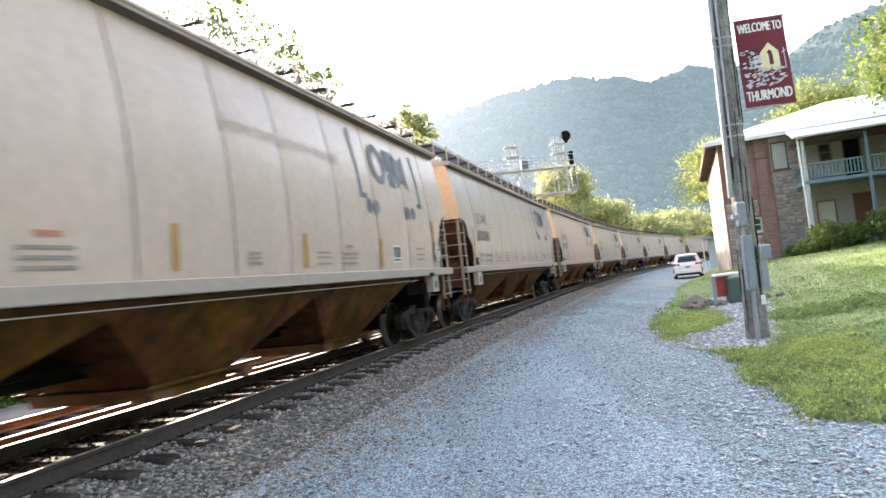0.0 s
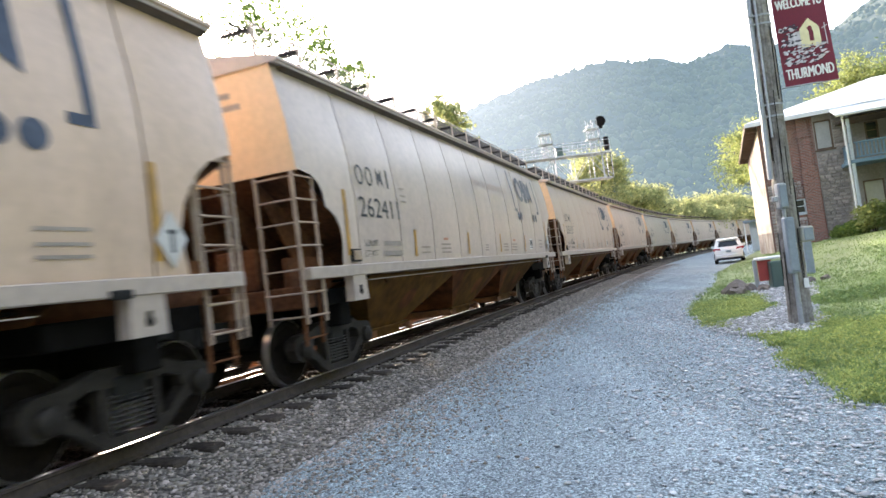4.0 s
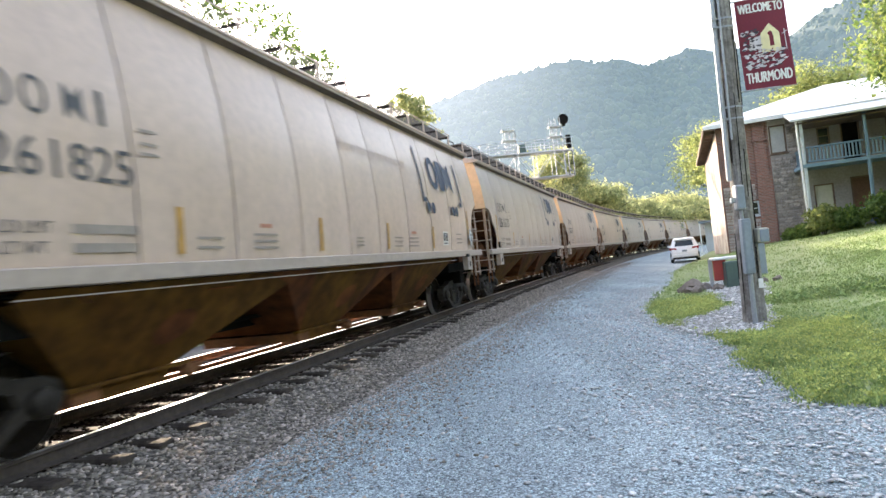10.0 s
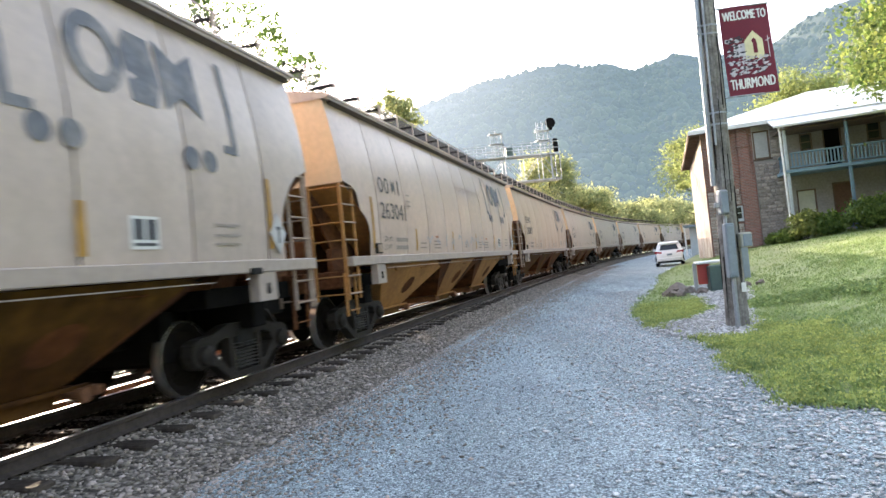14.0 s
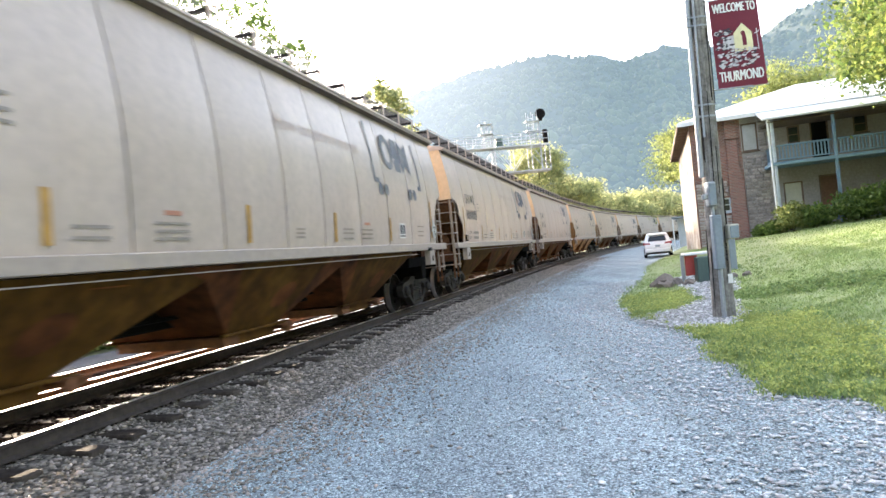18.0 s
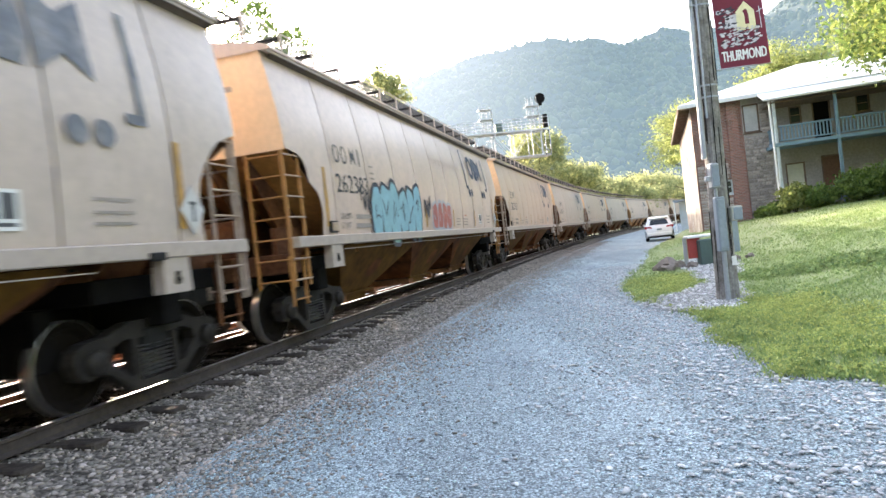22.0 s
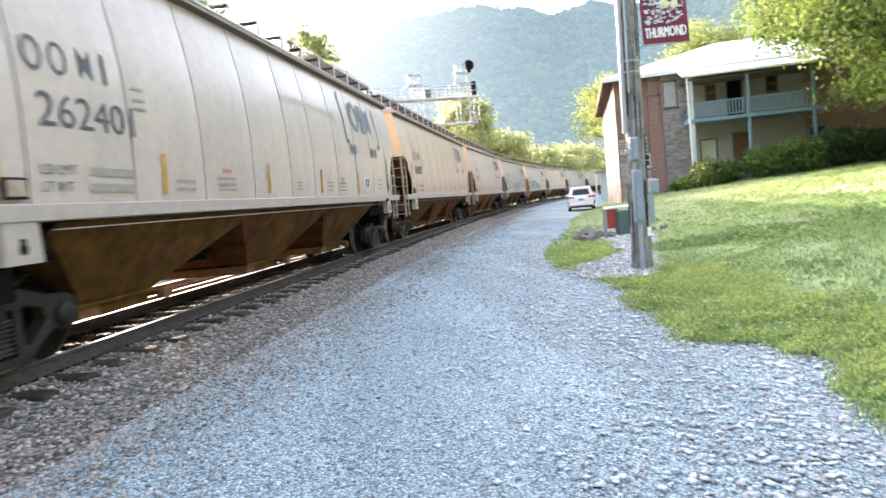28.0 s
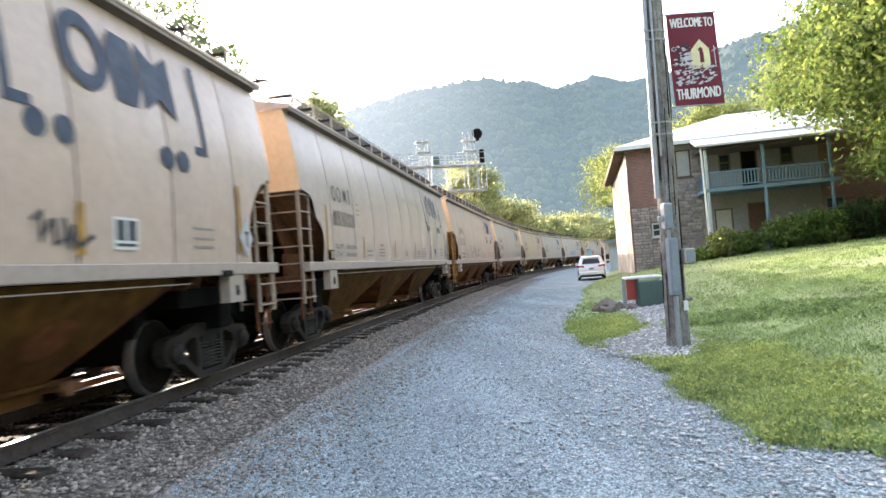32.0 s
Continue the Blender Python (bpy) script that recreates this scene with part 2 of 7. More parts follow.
PAD_GRAVEL = crushed(mat("pad_gravel", (0.25, 0.255, 0.255), 0.95, grain=12, stain=1.2, vary=0.25, tint=(0.17, 0.165, 0.13), bump=0.0), 40, 0.4, 1.7)
GRAVEL = crushed(mat("gravel_road", (0.325, 0.395, 0.415), 0.9, grain=12, stain=0.35, vary=0.3, tint=(0.25, 0.30, 0.33), bump=0.0), 58, 0.4, 1.7)
def banded(m, way, low, high):
    """Broad worn bands that run along the lane."""
    nt = m.node_tree
    n, lk = nt.nodes, nt.links
    bs = n["Principled BSDF"]
    src = bs.inputs["Base Color"].links[0].from_socket
    tc, mp, no, r, h = n.new("ShaderNodeTexCoord"), n.new("ShaderNodeMapping"), n.new("ShaderNodeTexNoise"), n.new("ShaderNodeMapRange"), n.new("ShaderNodeHueSaturation")
    mp.inputs["Rotation"].default_value = (0, 0, way)
    mp.inputs["Scale"].default_value = (0.75, 0.05, 1.0)
    no.inputs["Scale"].default_value, no.inputs["Detail"].default_value = 1.0, 3.0
    lk.new(tc.outputs["Object"], mp.inputs[0])
    lk.new(mp.outputs[0], no.inputs["Vector"])
    r.inputs["From Min"].default_value, r.inputs["From Max"].default_value = 0.35, 0.65
    r.inputs["To Min"].default_value, r.inputs["To Max"].default_value = low, high
    lk.new(no.outputs["Fac"], r.inputs["Value"])
    lk.new(r.outputs[0], h.inputs["Value"])
    lk.new(src, h.inputs["Color"])
    lk.new(h.outputs[0], bs.inputs["Base Color"])
    return m


banded(GRAVEL, 0.3, 0.8, 1.14)
PALE_STONE = island(mat("pale_limestone", (0.52, 0.53, 0.535), 0.9, grain=25, stain=9, vary=0.25, tint=(0.43, 0.40, 0.36), bump=0.4), 0.32, 0.02)
EAVE_GREY = mat("dusty_eave_paint", (0.36, 0.30, 0.27), 0.6, grain=9, stain=1.0, vary=0.12, tint=(0.24, 0.18, 0.15), bump=0.03)
# the roof edge's shadow, put into the channel's colour
EAVE_SHADE = mat("shadow_dark_eave_channel", (0.12, 0.088, 0.074), 0.8, grain=9, stain=1.0, vary=0.2, tint=(0.07, 0.045, 0.035), bump=0.03)
# shade under the train is put into this near-black ballast, with oily dirt
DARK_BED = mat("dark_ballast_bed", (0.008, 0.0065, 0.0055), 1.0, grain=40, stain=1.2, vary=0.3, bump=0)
DARK_BALLAST = island(mat("shaded_rusty_ballast", (0.028, 0.023, 0.019), 0.9, grain=20, stain=4, vary=0.2, tint=(0.022, 0.016, 0.011), bump=0.3), 0.5, 0.01)
BALLAST_BED = crushed(mat("ballast_bed", (0.2, 0.178, 0.152), 0.95, grain=12, stain=1.2, vary=0.2, bump=0), 22, 0.4, 1.7)
STONE = island(mat("loose_gravel", (0.37, 0.45, 0.475), 0.9, grain=15, stain=4, vary=0.12, bump=0.15), 0.6, 0.012)
PATH_GREY = mat("worn_path", (0.085, 0.088, 0.092), 0.9, grain=30, stain=0.8, vary=0.2, tint=(0.06, 0.06, 0.062), bump=0.2)
GRASS_BED = mat("lawn_soil", (0.215, 0.265, 0.11), 0.95, grain=9, stain=0.45, vary=0.25, tint=(0.20, 0.205, 0.115), bump=0.6)
GRASS = leaf_mat("grass_blades", (0.285, 0.375, 0.15), 0.22, 0.5)
CLOVER = leaf_mat("lawn_weeds", (0.41, 0.47, 0.155), 0.22, 0.45)
SOIL = mat("valley_soil", (0.10, 0.12, 0.05), 0.95, grain=3, stain=0.2, vary=0.35, bump=0.4)
LEAF_GREEN = leaf_mat("green_leaves", (0.13, 0.20, 0.045), 0.4)
# sunlight and haze on the farther trees are put into these two leaf colours
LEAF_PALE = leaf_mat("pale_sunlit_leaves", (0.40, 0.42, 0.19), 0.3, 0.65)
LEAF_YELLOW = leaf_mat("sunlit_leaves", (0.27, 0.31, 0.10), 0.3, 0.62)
WEED_GREEN = leaf_mat("turf_weeds", (0.23, 0.32, 0.11), 0.25, 0.4)
# dark leaf colour that holds the shade beside the house
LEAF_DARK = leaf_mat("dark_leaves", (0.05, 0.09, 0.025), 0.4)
LEAF_SHADE = leaf_mat("shade_tree_leaves", (0.17, 0.235, 0.06), 0.5, 0.62, 0.035)
# grime, ballast dust and grass blades hardly shine
for m_ in (CAR_UNDER, CHUTE_BROWN, FRAME_IRON, IRON, WHEEL_FACE, BLACK, RUST, TIE, GRASS, CLOVER):
    m_.node_tree.nodes["Principled BSDF"].inputs["Specular IOR Level"].default_value = 0.15
for m_ in (DARK_BED, DARK_BALLAST, BALLAST_BED, BALLAST, PATH_GREY):
    m_.node_tree.nodes["Principled BSDF"].inputs["Specular IOR Level"].default_value = 0.0
OCHRE = mat("ochre_end_paint", (0.40, 0.19, 0.05), 0.7, grain=10, stain=1.2, vary=0.25, tint=(0.2, 0.075, 0.02), bump=0.08)
BARK = mat("bark", (0.06, 0.045, 0.033), 0.9, grain=14, stain=3, vary=0.3, bump=0.6)
POLE_WOOD = mat("weathered_pole", (0.27, 0.255, 0.235), 0.9, grain=26, stain=5, vary=0.36, tint=(0.12, 0.10, 0.085), bump=0.6, streak=0.45, fine=24)
GALV = mat("galvanised_steel", (0.33, 0.35, 0.375), 0.5, 0.3, grain=20, stain=3, vary=0.12, bump=0.03)
GREY_BOX = mat("grey_enclosure", (0.22, 0.26, 0.30), 0.5, grain=20, stain=2, vary=0.1, bump=0.03)
WHITE_PAINT = mat("white_paint", (0.75, 0.74, 0.72), 0.6, grain=15, stain=2, vary=0.08, bump=0.05)
SPRAY_BLUE = mat("pale_blue_spray", (0.22, 0.40, 0.45), 0.6, grain=10, stain=2, vary=0.12, bump=0)
SPRAY_DARK = mat("dark_spray", (0.05, 0.05, 0.06), 0.6, grain=10, stain=2, vary=0.2, bump=0)
SPRAY_RED = mat("red_spray", (0.42, 0.13, 0.10), 0.6, grain=10, stain=2, vary=0.2, bump=0)
SPRAY_GREY = mat("lilac_grey_spray", (0.36, 0.34, 0.35), 0.6, grain=10, stain=2, vary=0.1, bump=0)
SPRAY_FAINT = mat("faded_blue_spray", (0.42, 0.42, 0.45), 0.6, grain=10, stain=2, vary=0.1, bump=0)


# ---- mesh tools ----
class Shape:
    """Gathers vertices and faces for one mesh."""

    def __init__(self):
        self.v, self.f, self.mi, self.cur = [], [], [], 0

    def add(self, vs, fs):
        k = len(self.v)
        self.v += [tuple(p) for p in vs]
        self.f += [tuple(i + k for i in q) for q in fs]
        self.mi += [self.cur] * len(fs)
        return self

    def box(self, lo, hi, bevel=0.0, m=None):
        (a, b, c), (d, e, g) = lo, hi
        w = bevel
        if w <= 0:
            vs = [(x, y, z) for x in (a, d) for y in (b, e) for z in (c, g)]
            fs = [(0, 1, 3, 2), (4, 6, 7, 5), (0, 4, 5, 1), (2, 3, 7, 6), (0, 2, 6, 4), (1, 5, 7, 3)]
        else:
            ring = lambda z, s: [(a + s, b, z), (d - s, b, z), (d, b + s, z), (d, e - s, z), (d - s, e, z), (a + s, e, z), (a, e - s, z), (a, b + s, z)]
            inner = lambda z: [(a + 2 * w, b + w, z), (d - 2 * w, b + w, z), (d - w, b + 2 * w, z), (d - w, e - 2 * w, z), (d - 2 * w, e - w, z), (a + 2 * w, e - w, z), (a + w, e - 2 * w, z), (a + w, b + 2 * w, z)]
            vs = inner(c) + ring(c + w, w) + ring(g - w, w) + inner(g)
            fs = [tuple(range(7, -1, -1)), tuple(range(24, 32))]
            for r in range(3):
                fs += [(8 * r + i, 8 * r + (i + 1) % 8, 8 * r + 8 + (i + 1) % 8, 8 * r + 8 + i) for i in range(8)]
        if m is not None:
            vs = [m @ Vector(p) for p in vs]
        return self.add(vs, fs)

    def tube(self, a, b, r, r2=None, n=8, cap=True):
        a, b = Vector(a), Vector(b)
        r2 = r if r2 is None else r2
        d = (b - a).normalized()
        u = d.orthogonal().normalized()
        w = d.cross(u)
        vs = []
        for p, q in ((a, r), (b, r2)):
            vs += [p + (u * math.cos(6.28319 * i / n) + w * math.sin(6.28319 * i / n)) * q for i in range(n)]
        fs = [(i, (i + 1) % n, n + (i + 1) % n, n + i) for i in range(n)]
        if cap:
            fs += [tuple(range(n - 1, -1, -1)), tuple(range(n, 2 * n))]
        return self.add(vs, fs)

    def lathe(self, prof, n=24, axis="z", at=(0, 0, 0)):
        """prof: pairs of radius and height along the axis."""
        vs = []
        for r, h in prof:
            for i in range(n):
                c, s = r * math.cos(6.28319 * i / n), r * math.sin(6.28319 * i / n)
                p = {"z": (c, s, h), "y": (c, h, s), "x": (h, c, s)}[axis]
                vs.append((p[0] + at[0], p[1] + at[1], p[2] + at[2]))
        fs = [(j * n + i, j * n + (i + 1) % n, (j + 1) * n + (i + 1) % n, (j + 1) * n + i) for j in range(len(prof) - 1) for i in range(n)]
        return self.add(vs, fs)

    def extrude(self, outline, a, b, put):
        """outline: 2D points; put(u, v, w) places them; from w = a to w = b."""
        n = len(outline)
        vs = [put(u, v, a) for u, v in outline] + [put(u, v, b) for u, v in outline]
        fs = [tuple(range(n)), tuple(range(2 * n - 1, n - 1, -1))]
        fs += [(i, n + i, n + (i + 1) % n, (i + 1) % n) for i in range(n)]
        return self.add(vs, fs)

    def mesh(self, name, *mats, smooth=False):
        me = bpy.data.meshes.new(name)
        me.from_pydata(self.v, [], self.f)
        for m in mats:
            me.materials.append(m)
        if len(mats) > 1:
            me.polygons.foreach_set("material_index", self.mi)
        bm = bmesh.new()
        bm.from_mesh(me)
        bmesh.ops.remove_doubles(bm, verts=bm.verts, dist=0.0004)
        bmesh.ops.recalc_face_normals(bm, faces=bm.faces)
        bm.to_mesh(me)
        bm.free()
        if smooth:
            me.polygons.foreach_set("use_smooth", [True] * len(me.polygons))
            me.set_sharp_from_angle(angle=radians(38))
        me.update()
        return me


def part(name, shape, material, parent, label="", at=None, smooth=False):
    """One mesh object under a thing or a part. shape: a Shape or a mesh made before."""
    me = shape if isinstance(shape, bpy.types.Mesh) else shape.mesh(name, *(material if isinstance(material, (list, tuple)) else [material]), smooth=smooth)
    ob = new(name, me)
    ob.parent = parent
    if at is not None:
        ob.matrix_basis = at if isinstance(at, Matrix) else Matrix.Translation(at)
    return tagged(ob, label) if label else ob


def thing(name, label, category, group="", kind="", at=None):
    ob = new(name)
    ob.empty_display_size = 0.2
    if at is not None:
        ob.matrix_basis = at
    return tagged(ob, label, category, group, kind)


def single(name, shape, material, label, category, group="", kind="", at=None, smooth=False):
    ob = new(name, shape.mesh(name, *(material if isinstance(material, (list, tuple)) else [material]), smooth=smooth))
    if at is not None:
        ob.matrix_basis = at
    return tagged(ob, label, category, group, kind)


def words(text, size):
    """A flat mesh of lettering in the built-in font, from (0, 0) to the right."""
    cu = bpy.data.curves.new("lettering", "FONT")
    cu.body, cu.size, cu.resolution_u = text, size, 3
    ob = new("lettering", cu)
    me = bpy.data.meshes.new_from_object(ob.evaluated_get(bpy.context.evaluated_depsgraph_get()))
    bpy.data.objects.remove(ob)
    s = Shape()
    s.add([tuple(v.co) for v in me.vertices], [tuple(p.vertices) for p in me.polygons])
    return s


# ---- the line of the track ----
X0, Y0, H0, K0, K1 = -5.737, 1.693, 0.2825, 0.00076, 0.000012
RAIL_Z = 0.336
_s = np.arange(-160, 520, 0.5)
_e = np.minimum(_s, 185.0)
_h = np.where(_s < 0, H0 + K0 * _s, H0 + K0 * _e + K1 * _e * _e + (_s - _e) * (K0 + 2 * K1 * 185))
_x = np.concatenate([[0], np.cumsum(np.sin(_h)[:-1] * 0.5)])
_y = np.concatenate([[0], np.cumsum(np.cos(_h)[:-1] * 0.5)])
_x += X0 - np.interp(0, _s, _x)
_y += Y0 - np.interp(0, _s, _y)


def line(s, off=0.0, z=0.0):
    """A point s metres along the track, off metres to its right."""
    h = float(np.interp(s, _s, _h))
    return Vector((float(np.interp(s, _s, _x)) + off * math.cos(h), float(np.interp(s, _s, _y)) - off * math.sin(h), z))


def heading(s):
    return float(np.interp(s, _s, _h))


# ---- lie of the land ----
EDGE = [(-60, 5.2), (-12, 3.6), (0, 3.1), (3.3, 3.15), (4.0, 3.2), (4.6, 3.7), (5.4, 3.7), (6.0, 3.2), (7.6, 3.45), (8.8, 3.8), (10.4, 4.15), (11.9, 4.05), (14.6, 4.5), (17.3, 5.3), (26, 8.9), (31, 10.6), (46, 17.4), (60, 24), (80, 33), (130, 62), (400, 220)]


def edge(y):
    """The x of the lawn's edge along the gravel."""
    return float(np.interp(y, [e[0] for e in EDGE], [e[1] for e in EDGE]))


def rise(x, y):
    """Height of the ground: level gravel, then the lawn's bank."""
    d = x - edge(y)
    # the bank stands back behind the pole, where the gravel pad lies
    d -= 2.2 * min(1.0, max(0.0, (y - 9.2) / 2.0)) * min(1.0, max(0.0, (29 - y) / 6))
    if d <= 0:
        return 0.0
    h = 1.75 * (1 - math.exp(-d / 7.0)) * min(1.0, 0.25 + d / 4)
    h += 0.05 * noise.noise((x * 0.35, y * 0.35, 0)) * min(1, d / 2)
    if d > 30:
        h += (d - 30) * 0.25
    return h


def sheet(name, xs, ys, zf, material, label, category, kind="structure"):
    s = Shape()
    n = len(xs[0]) if hasattr(xs[0], "__len__") else len(xs)
    for j, y in enumerate(ys):
        row = xs[j] if hasattr(xs[0], "__len__") else xs
        s.v += [(x, y, zf(x, y)) for x in row]
    for j in range(len(ys) - 1):
        s.f += [(j * n + i, j * n + i + 1, (j + 1) * n + i + 1, (j + 1) * n + i) for i in range(n - 1)]
    s.mi = [0] * len(s.f)
    return single(name, s, material, label, category, kind=kind, smooth=True)


def spread(lo, hi, first, growth):
    out, step = [lo], first
    while out[-1] < hi:
        out.append(min(hi, out[-1] + step))
        step *= growth
    return out


def road_z(x, y):
    d = x - float(np.interp(y, _y, _x))
    return 0.012 * noise.noise((x * 0.8, y * 0.5, 3)) - 0.085 * max(0.0, min(1.0, (2.9 - d) / 0.8))


gx = [-x for x in reversed(spread(0, 3000, 4, 1.25))][:-1] + spread(0, 3000, 4, 1.25)
sheet("ground", gx, gx, lambda x, y: -0.33, SOIL, "weedy valley floor of soil and low growth", "ground")
ys = [-y for y in reversed(spread(0, 60, 1.0, 1.15))][:-1] + spread(0, 24, 0.5, 1.0) + spread(25, 130, 1.5, 1.1)
road_xs = []
for y in ys:
    a, b = np.interp(y, _y, _x) + 1.95, edge(y) + 0.5
    road_xs.append([a + (b - a) * i / 16 for i in range(17)])
sheet("road", road_xs, ys, road_z, GRAVEL, "blue-grey crushed gravel lane beside the railway", "gravel road")
lawn_xs = []
for y in ys:
    a = edge(y) + 0.08 + 0.12 * noise.noise((y * 1.7, 0, 0))
    lawn_xs.append([a + d for d in (0, 0.15, 0.4, 0.8, 1.4, 2, 2.8, 3.8, 5, 6.5, 8, 10, 12.5, 15, 18, 22, 27, 33, 42, 60, 90)])
sheet("lawn", lawn_xs, ys, lambda x, y: rise(x, y) + 0.02, GRASS_BED, "mown green grass bank rising from the gravel", "lawn")


# ---- railway tracks ----
def rail_strip(a, b, off, z, step):
    """A rail of flat-bottom section; its worn top is a part."""
    foot = [(-0.07, -0.16), (0.07, -0.16), (0.07, -0.148), (0.012, -0.125), (0.012, -0.045), (0.036, -0.035), (0.036, -0.004), (-0.036, -0.004), (-0.036, -0.035), (-0.012, -0.045), (-0.012, -0.125), (-0.07, -0.148)]
    s, top = Shape(), Shape()
    st = list(np.arange(a, b + 0.01, step))
    n = len(foot)
    for q in st:
        s.v += [tuple(line(q, off + u, z + w)) for u, w in foot]
        top.v += [tuple(line(q, off + u, z + w)) for u, w in ((-0.034, -0.004), (-0.026, 0), (0.026, 0), (0.034, -0.004))]
    for j in range(len(st) - 1):
        s.f += [(j * n + i, j * n + (i + 1) % n, (j + 1) * n + (i + 1) % n, (j + 1) * n + i) for i in range(n)]
        top.f += [(j * 4 + i, j * 4 + i + 1, j * 4 + i + 5, j * 4 + i + 4) for i in range(3)]
    s.mi, top.mi = [0] * len(s.f), [0] * len(top.f)
    return s, top


def bed_z(off):
    """Height of the main track's ballast beside its middle line: level between the rails, falling to the lane and to the second track."""
    return np.interp(off, [-2.9, -2.3, -1.5, -0.9, 0.9, 1.45, 2.3, 2.8], [-0.27, -0.2, 0.1, 0.155, 0.155, 0.1, -0.02, -0.10])


def bed(a, b, off, prof):
    """A strip of ballast along the line; prof gives offsets and heights across it."""
    s, n = Shape(), len(prof)
    st = list(np.arange(a, b + 0.01, 2.0))
    for q in st:
        s.v += [tuple(line(q, off + u, w)) for u, w in prof]
    for j in range(len(st) - 1):
        s.f += [(j * n + i, j * n + i + 1, j * n + n + i + 1, j * n + n + i) for i in range(n - 1)]
    s.mi = [0] * len(s.f)
    return s


def track(off, z, label, shoulder, crib):
    t = thing("railway_track", label, "railway track", "railway tracks", "structure")
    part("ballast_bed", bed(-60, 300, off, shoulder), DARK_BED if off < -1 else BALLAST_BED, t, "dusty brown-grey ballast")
    # the strip between the rails carries that shade in its colour
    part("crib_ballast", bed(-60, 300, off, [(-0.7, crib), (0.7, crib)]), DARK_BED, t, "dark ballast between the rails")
    for side in (-0.755, 0.755):
        s, top = rail_strip(-60, 300, off + side, z, 1.5)
        r = part("rail", s, RAIL if off > -1 else RUST_LIGHT, t, "rust-brown steel rail")
        part("railhead", top, RAIL_TOP, r, "bright worn running surface")
    return t


FAR_OFF, FAR_Z = -4.05, -0.02
main_track = track(0.0, RAIL_Z, "main railway track with rusty rails on dark ties", [(u, float(bed_z(u))) for u in (-2.9, -2.3, -1.5, -0.9, 0.9, 1.45, 2.3, 2.8)], 0.16)
far_track = track(FAR_OFF, FAR_Z, "second railway track beyond the train", [(-2.3, -0.33), (-1.4, -0.24), (1.4, -0.24), (1.75, -0.27)], -0.234)
single("pavement", bed(-60, 200, 0.0, [(-8.7, -0.30), (-8.5, -0.26), (-6.7, -0.26), (-6.5, -0.30)]), PATH_GREY, "grey worn service path beyond the second track", "path", kind="structure")


# ---- covered hopper cars ----
PITCH, BODY = 17.746, 16.25
DROP = -0.15
HALF = BODY / 2
PROFILE = [(1.58, 1.66), (1.60, 2.0), (1.61, 2.4), (1.605, 2.8), (1.58, 3.2), (1.53, 3.6), (1.475, 3.9), (1.415, 4.22), (1.37, 4.42), (1.35, 4.49)]


def bulge(z):
    return float(np.interp(z, [p[1] for p in PROFILE], [p[0] for p in PROFILE]))


def notch(z):
    """How far the side sheet is cut back at the car's lower end."""
    return float(np.interp(z, [1.5, 1.66, 2.1, 2.4, 2.7, 2.88, 2.98, 3.02, 5], [0.5, 0.52, 0.6, 0.55, 0.42, 0.27, 0.1, 0, 0]))


REAR = 0.2
SEAMS = [-REAR, 1.3, 2.85, 4.4, 5.95, 7.5, 8.75, 10.3, 11.85, 13.4, 14.95, BODY]


def front_notch(z):
    """The deeper cut at the car's leading end."""
    return 1.6 * notch(z)


def rear_notch(z):
    """The two-lobed cut at the trailing end, widest at the sill."""
    return float(np.interp(z, [1.5, 1.66, 2.1, 2.25, 2.4, 2.5, 2.54, 2.6, 2.75, 2.88, 2.96, 3.0, 3.02], [0.95, 0.95, 0.95, 0.92, 0.82, 0.66, 0.57, 0.565, 0.53, 0.44, 0.3, 0.1, 0]))


def panel(i, sy, end=0):
    """One bowed sheet of the car's side between two seams."""
    a, b = SEAMS[i], SEAMS[i + 1]
    s, nx = Shape(), 6
    zs = sorted({p[1] for p in PROFILE} | ({2.1, 2.25, 2.4, 2.5, 2.54, 2.6, 2.75, 2.88, 2.96, 3.0, 3.02} if end else set()))
    for z in zs:
        lo = a + (rear_notch(z) if end == 1 else 0)
        hi = b - (front_notch(z) if end == 2 else 0)
        for k in range(nx + 1):
            q = lo + 0.014 + (hi - lo - 0.028) * k / nx
            u = (q - a) / (b - a)
            w = 0.026 * (1 - (2 * u - 1) ** 4) * min(1, (z - 1.6) / 0.3) * min(1, max(0, (4.49 - z) / 0.9))
            s.v.append((q - HALF, sy * (bulge(z) + w), z))
    n = nx + 1
    s.f = [(j * n + k, j * n + k + 1, (j + 1) * n + k + 1, (j + 1) * n + k) for j in range(len(zs) - 1) for k in range(nx)]
    # inner face, 12 mm behind
    m, fo = len(s.v), len(s.f)
    s.v += [(x, y - sy * 0.012, z) for x, y, z in s.v]
    s.f += [tuple(m + i for i in reversed(q)) for q in s.f]
    rim = [k for k in range(n)] + [j * n + n - 1 for j in range(1, len(zs))] + [(len(zs) - 1) * n + k for k in range(n - 2, -1, -1)] + [j * n for j in range(len(zs) - 2, 0, -1)]
    s.f += [(rim[i], m + rim[i], m + rim[(i + 1) % len(rim)], rim[(i + 1) % len(rim)]) for i in range(len(rim))]
    s.mi = [0] * len(s.f)
    return s


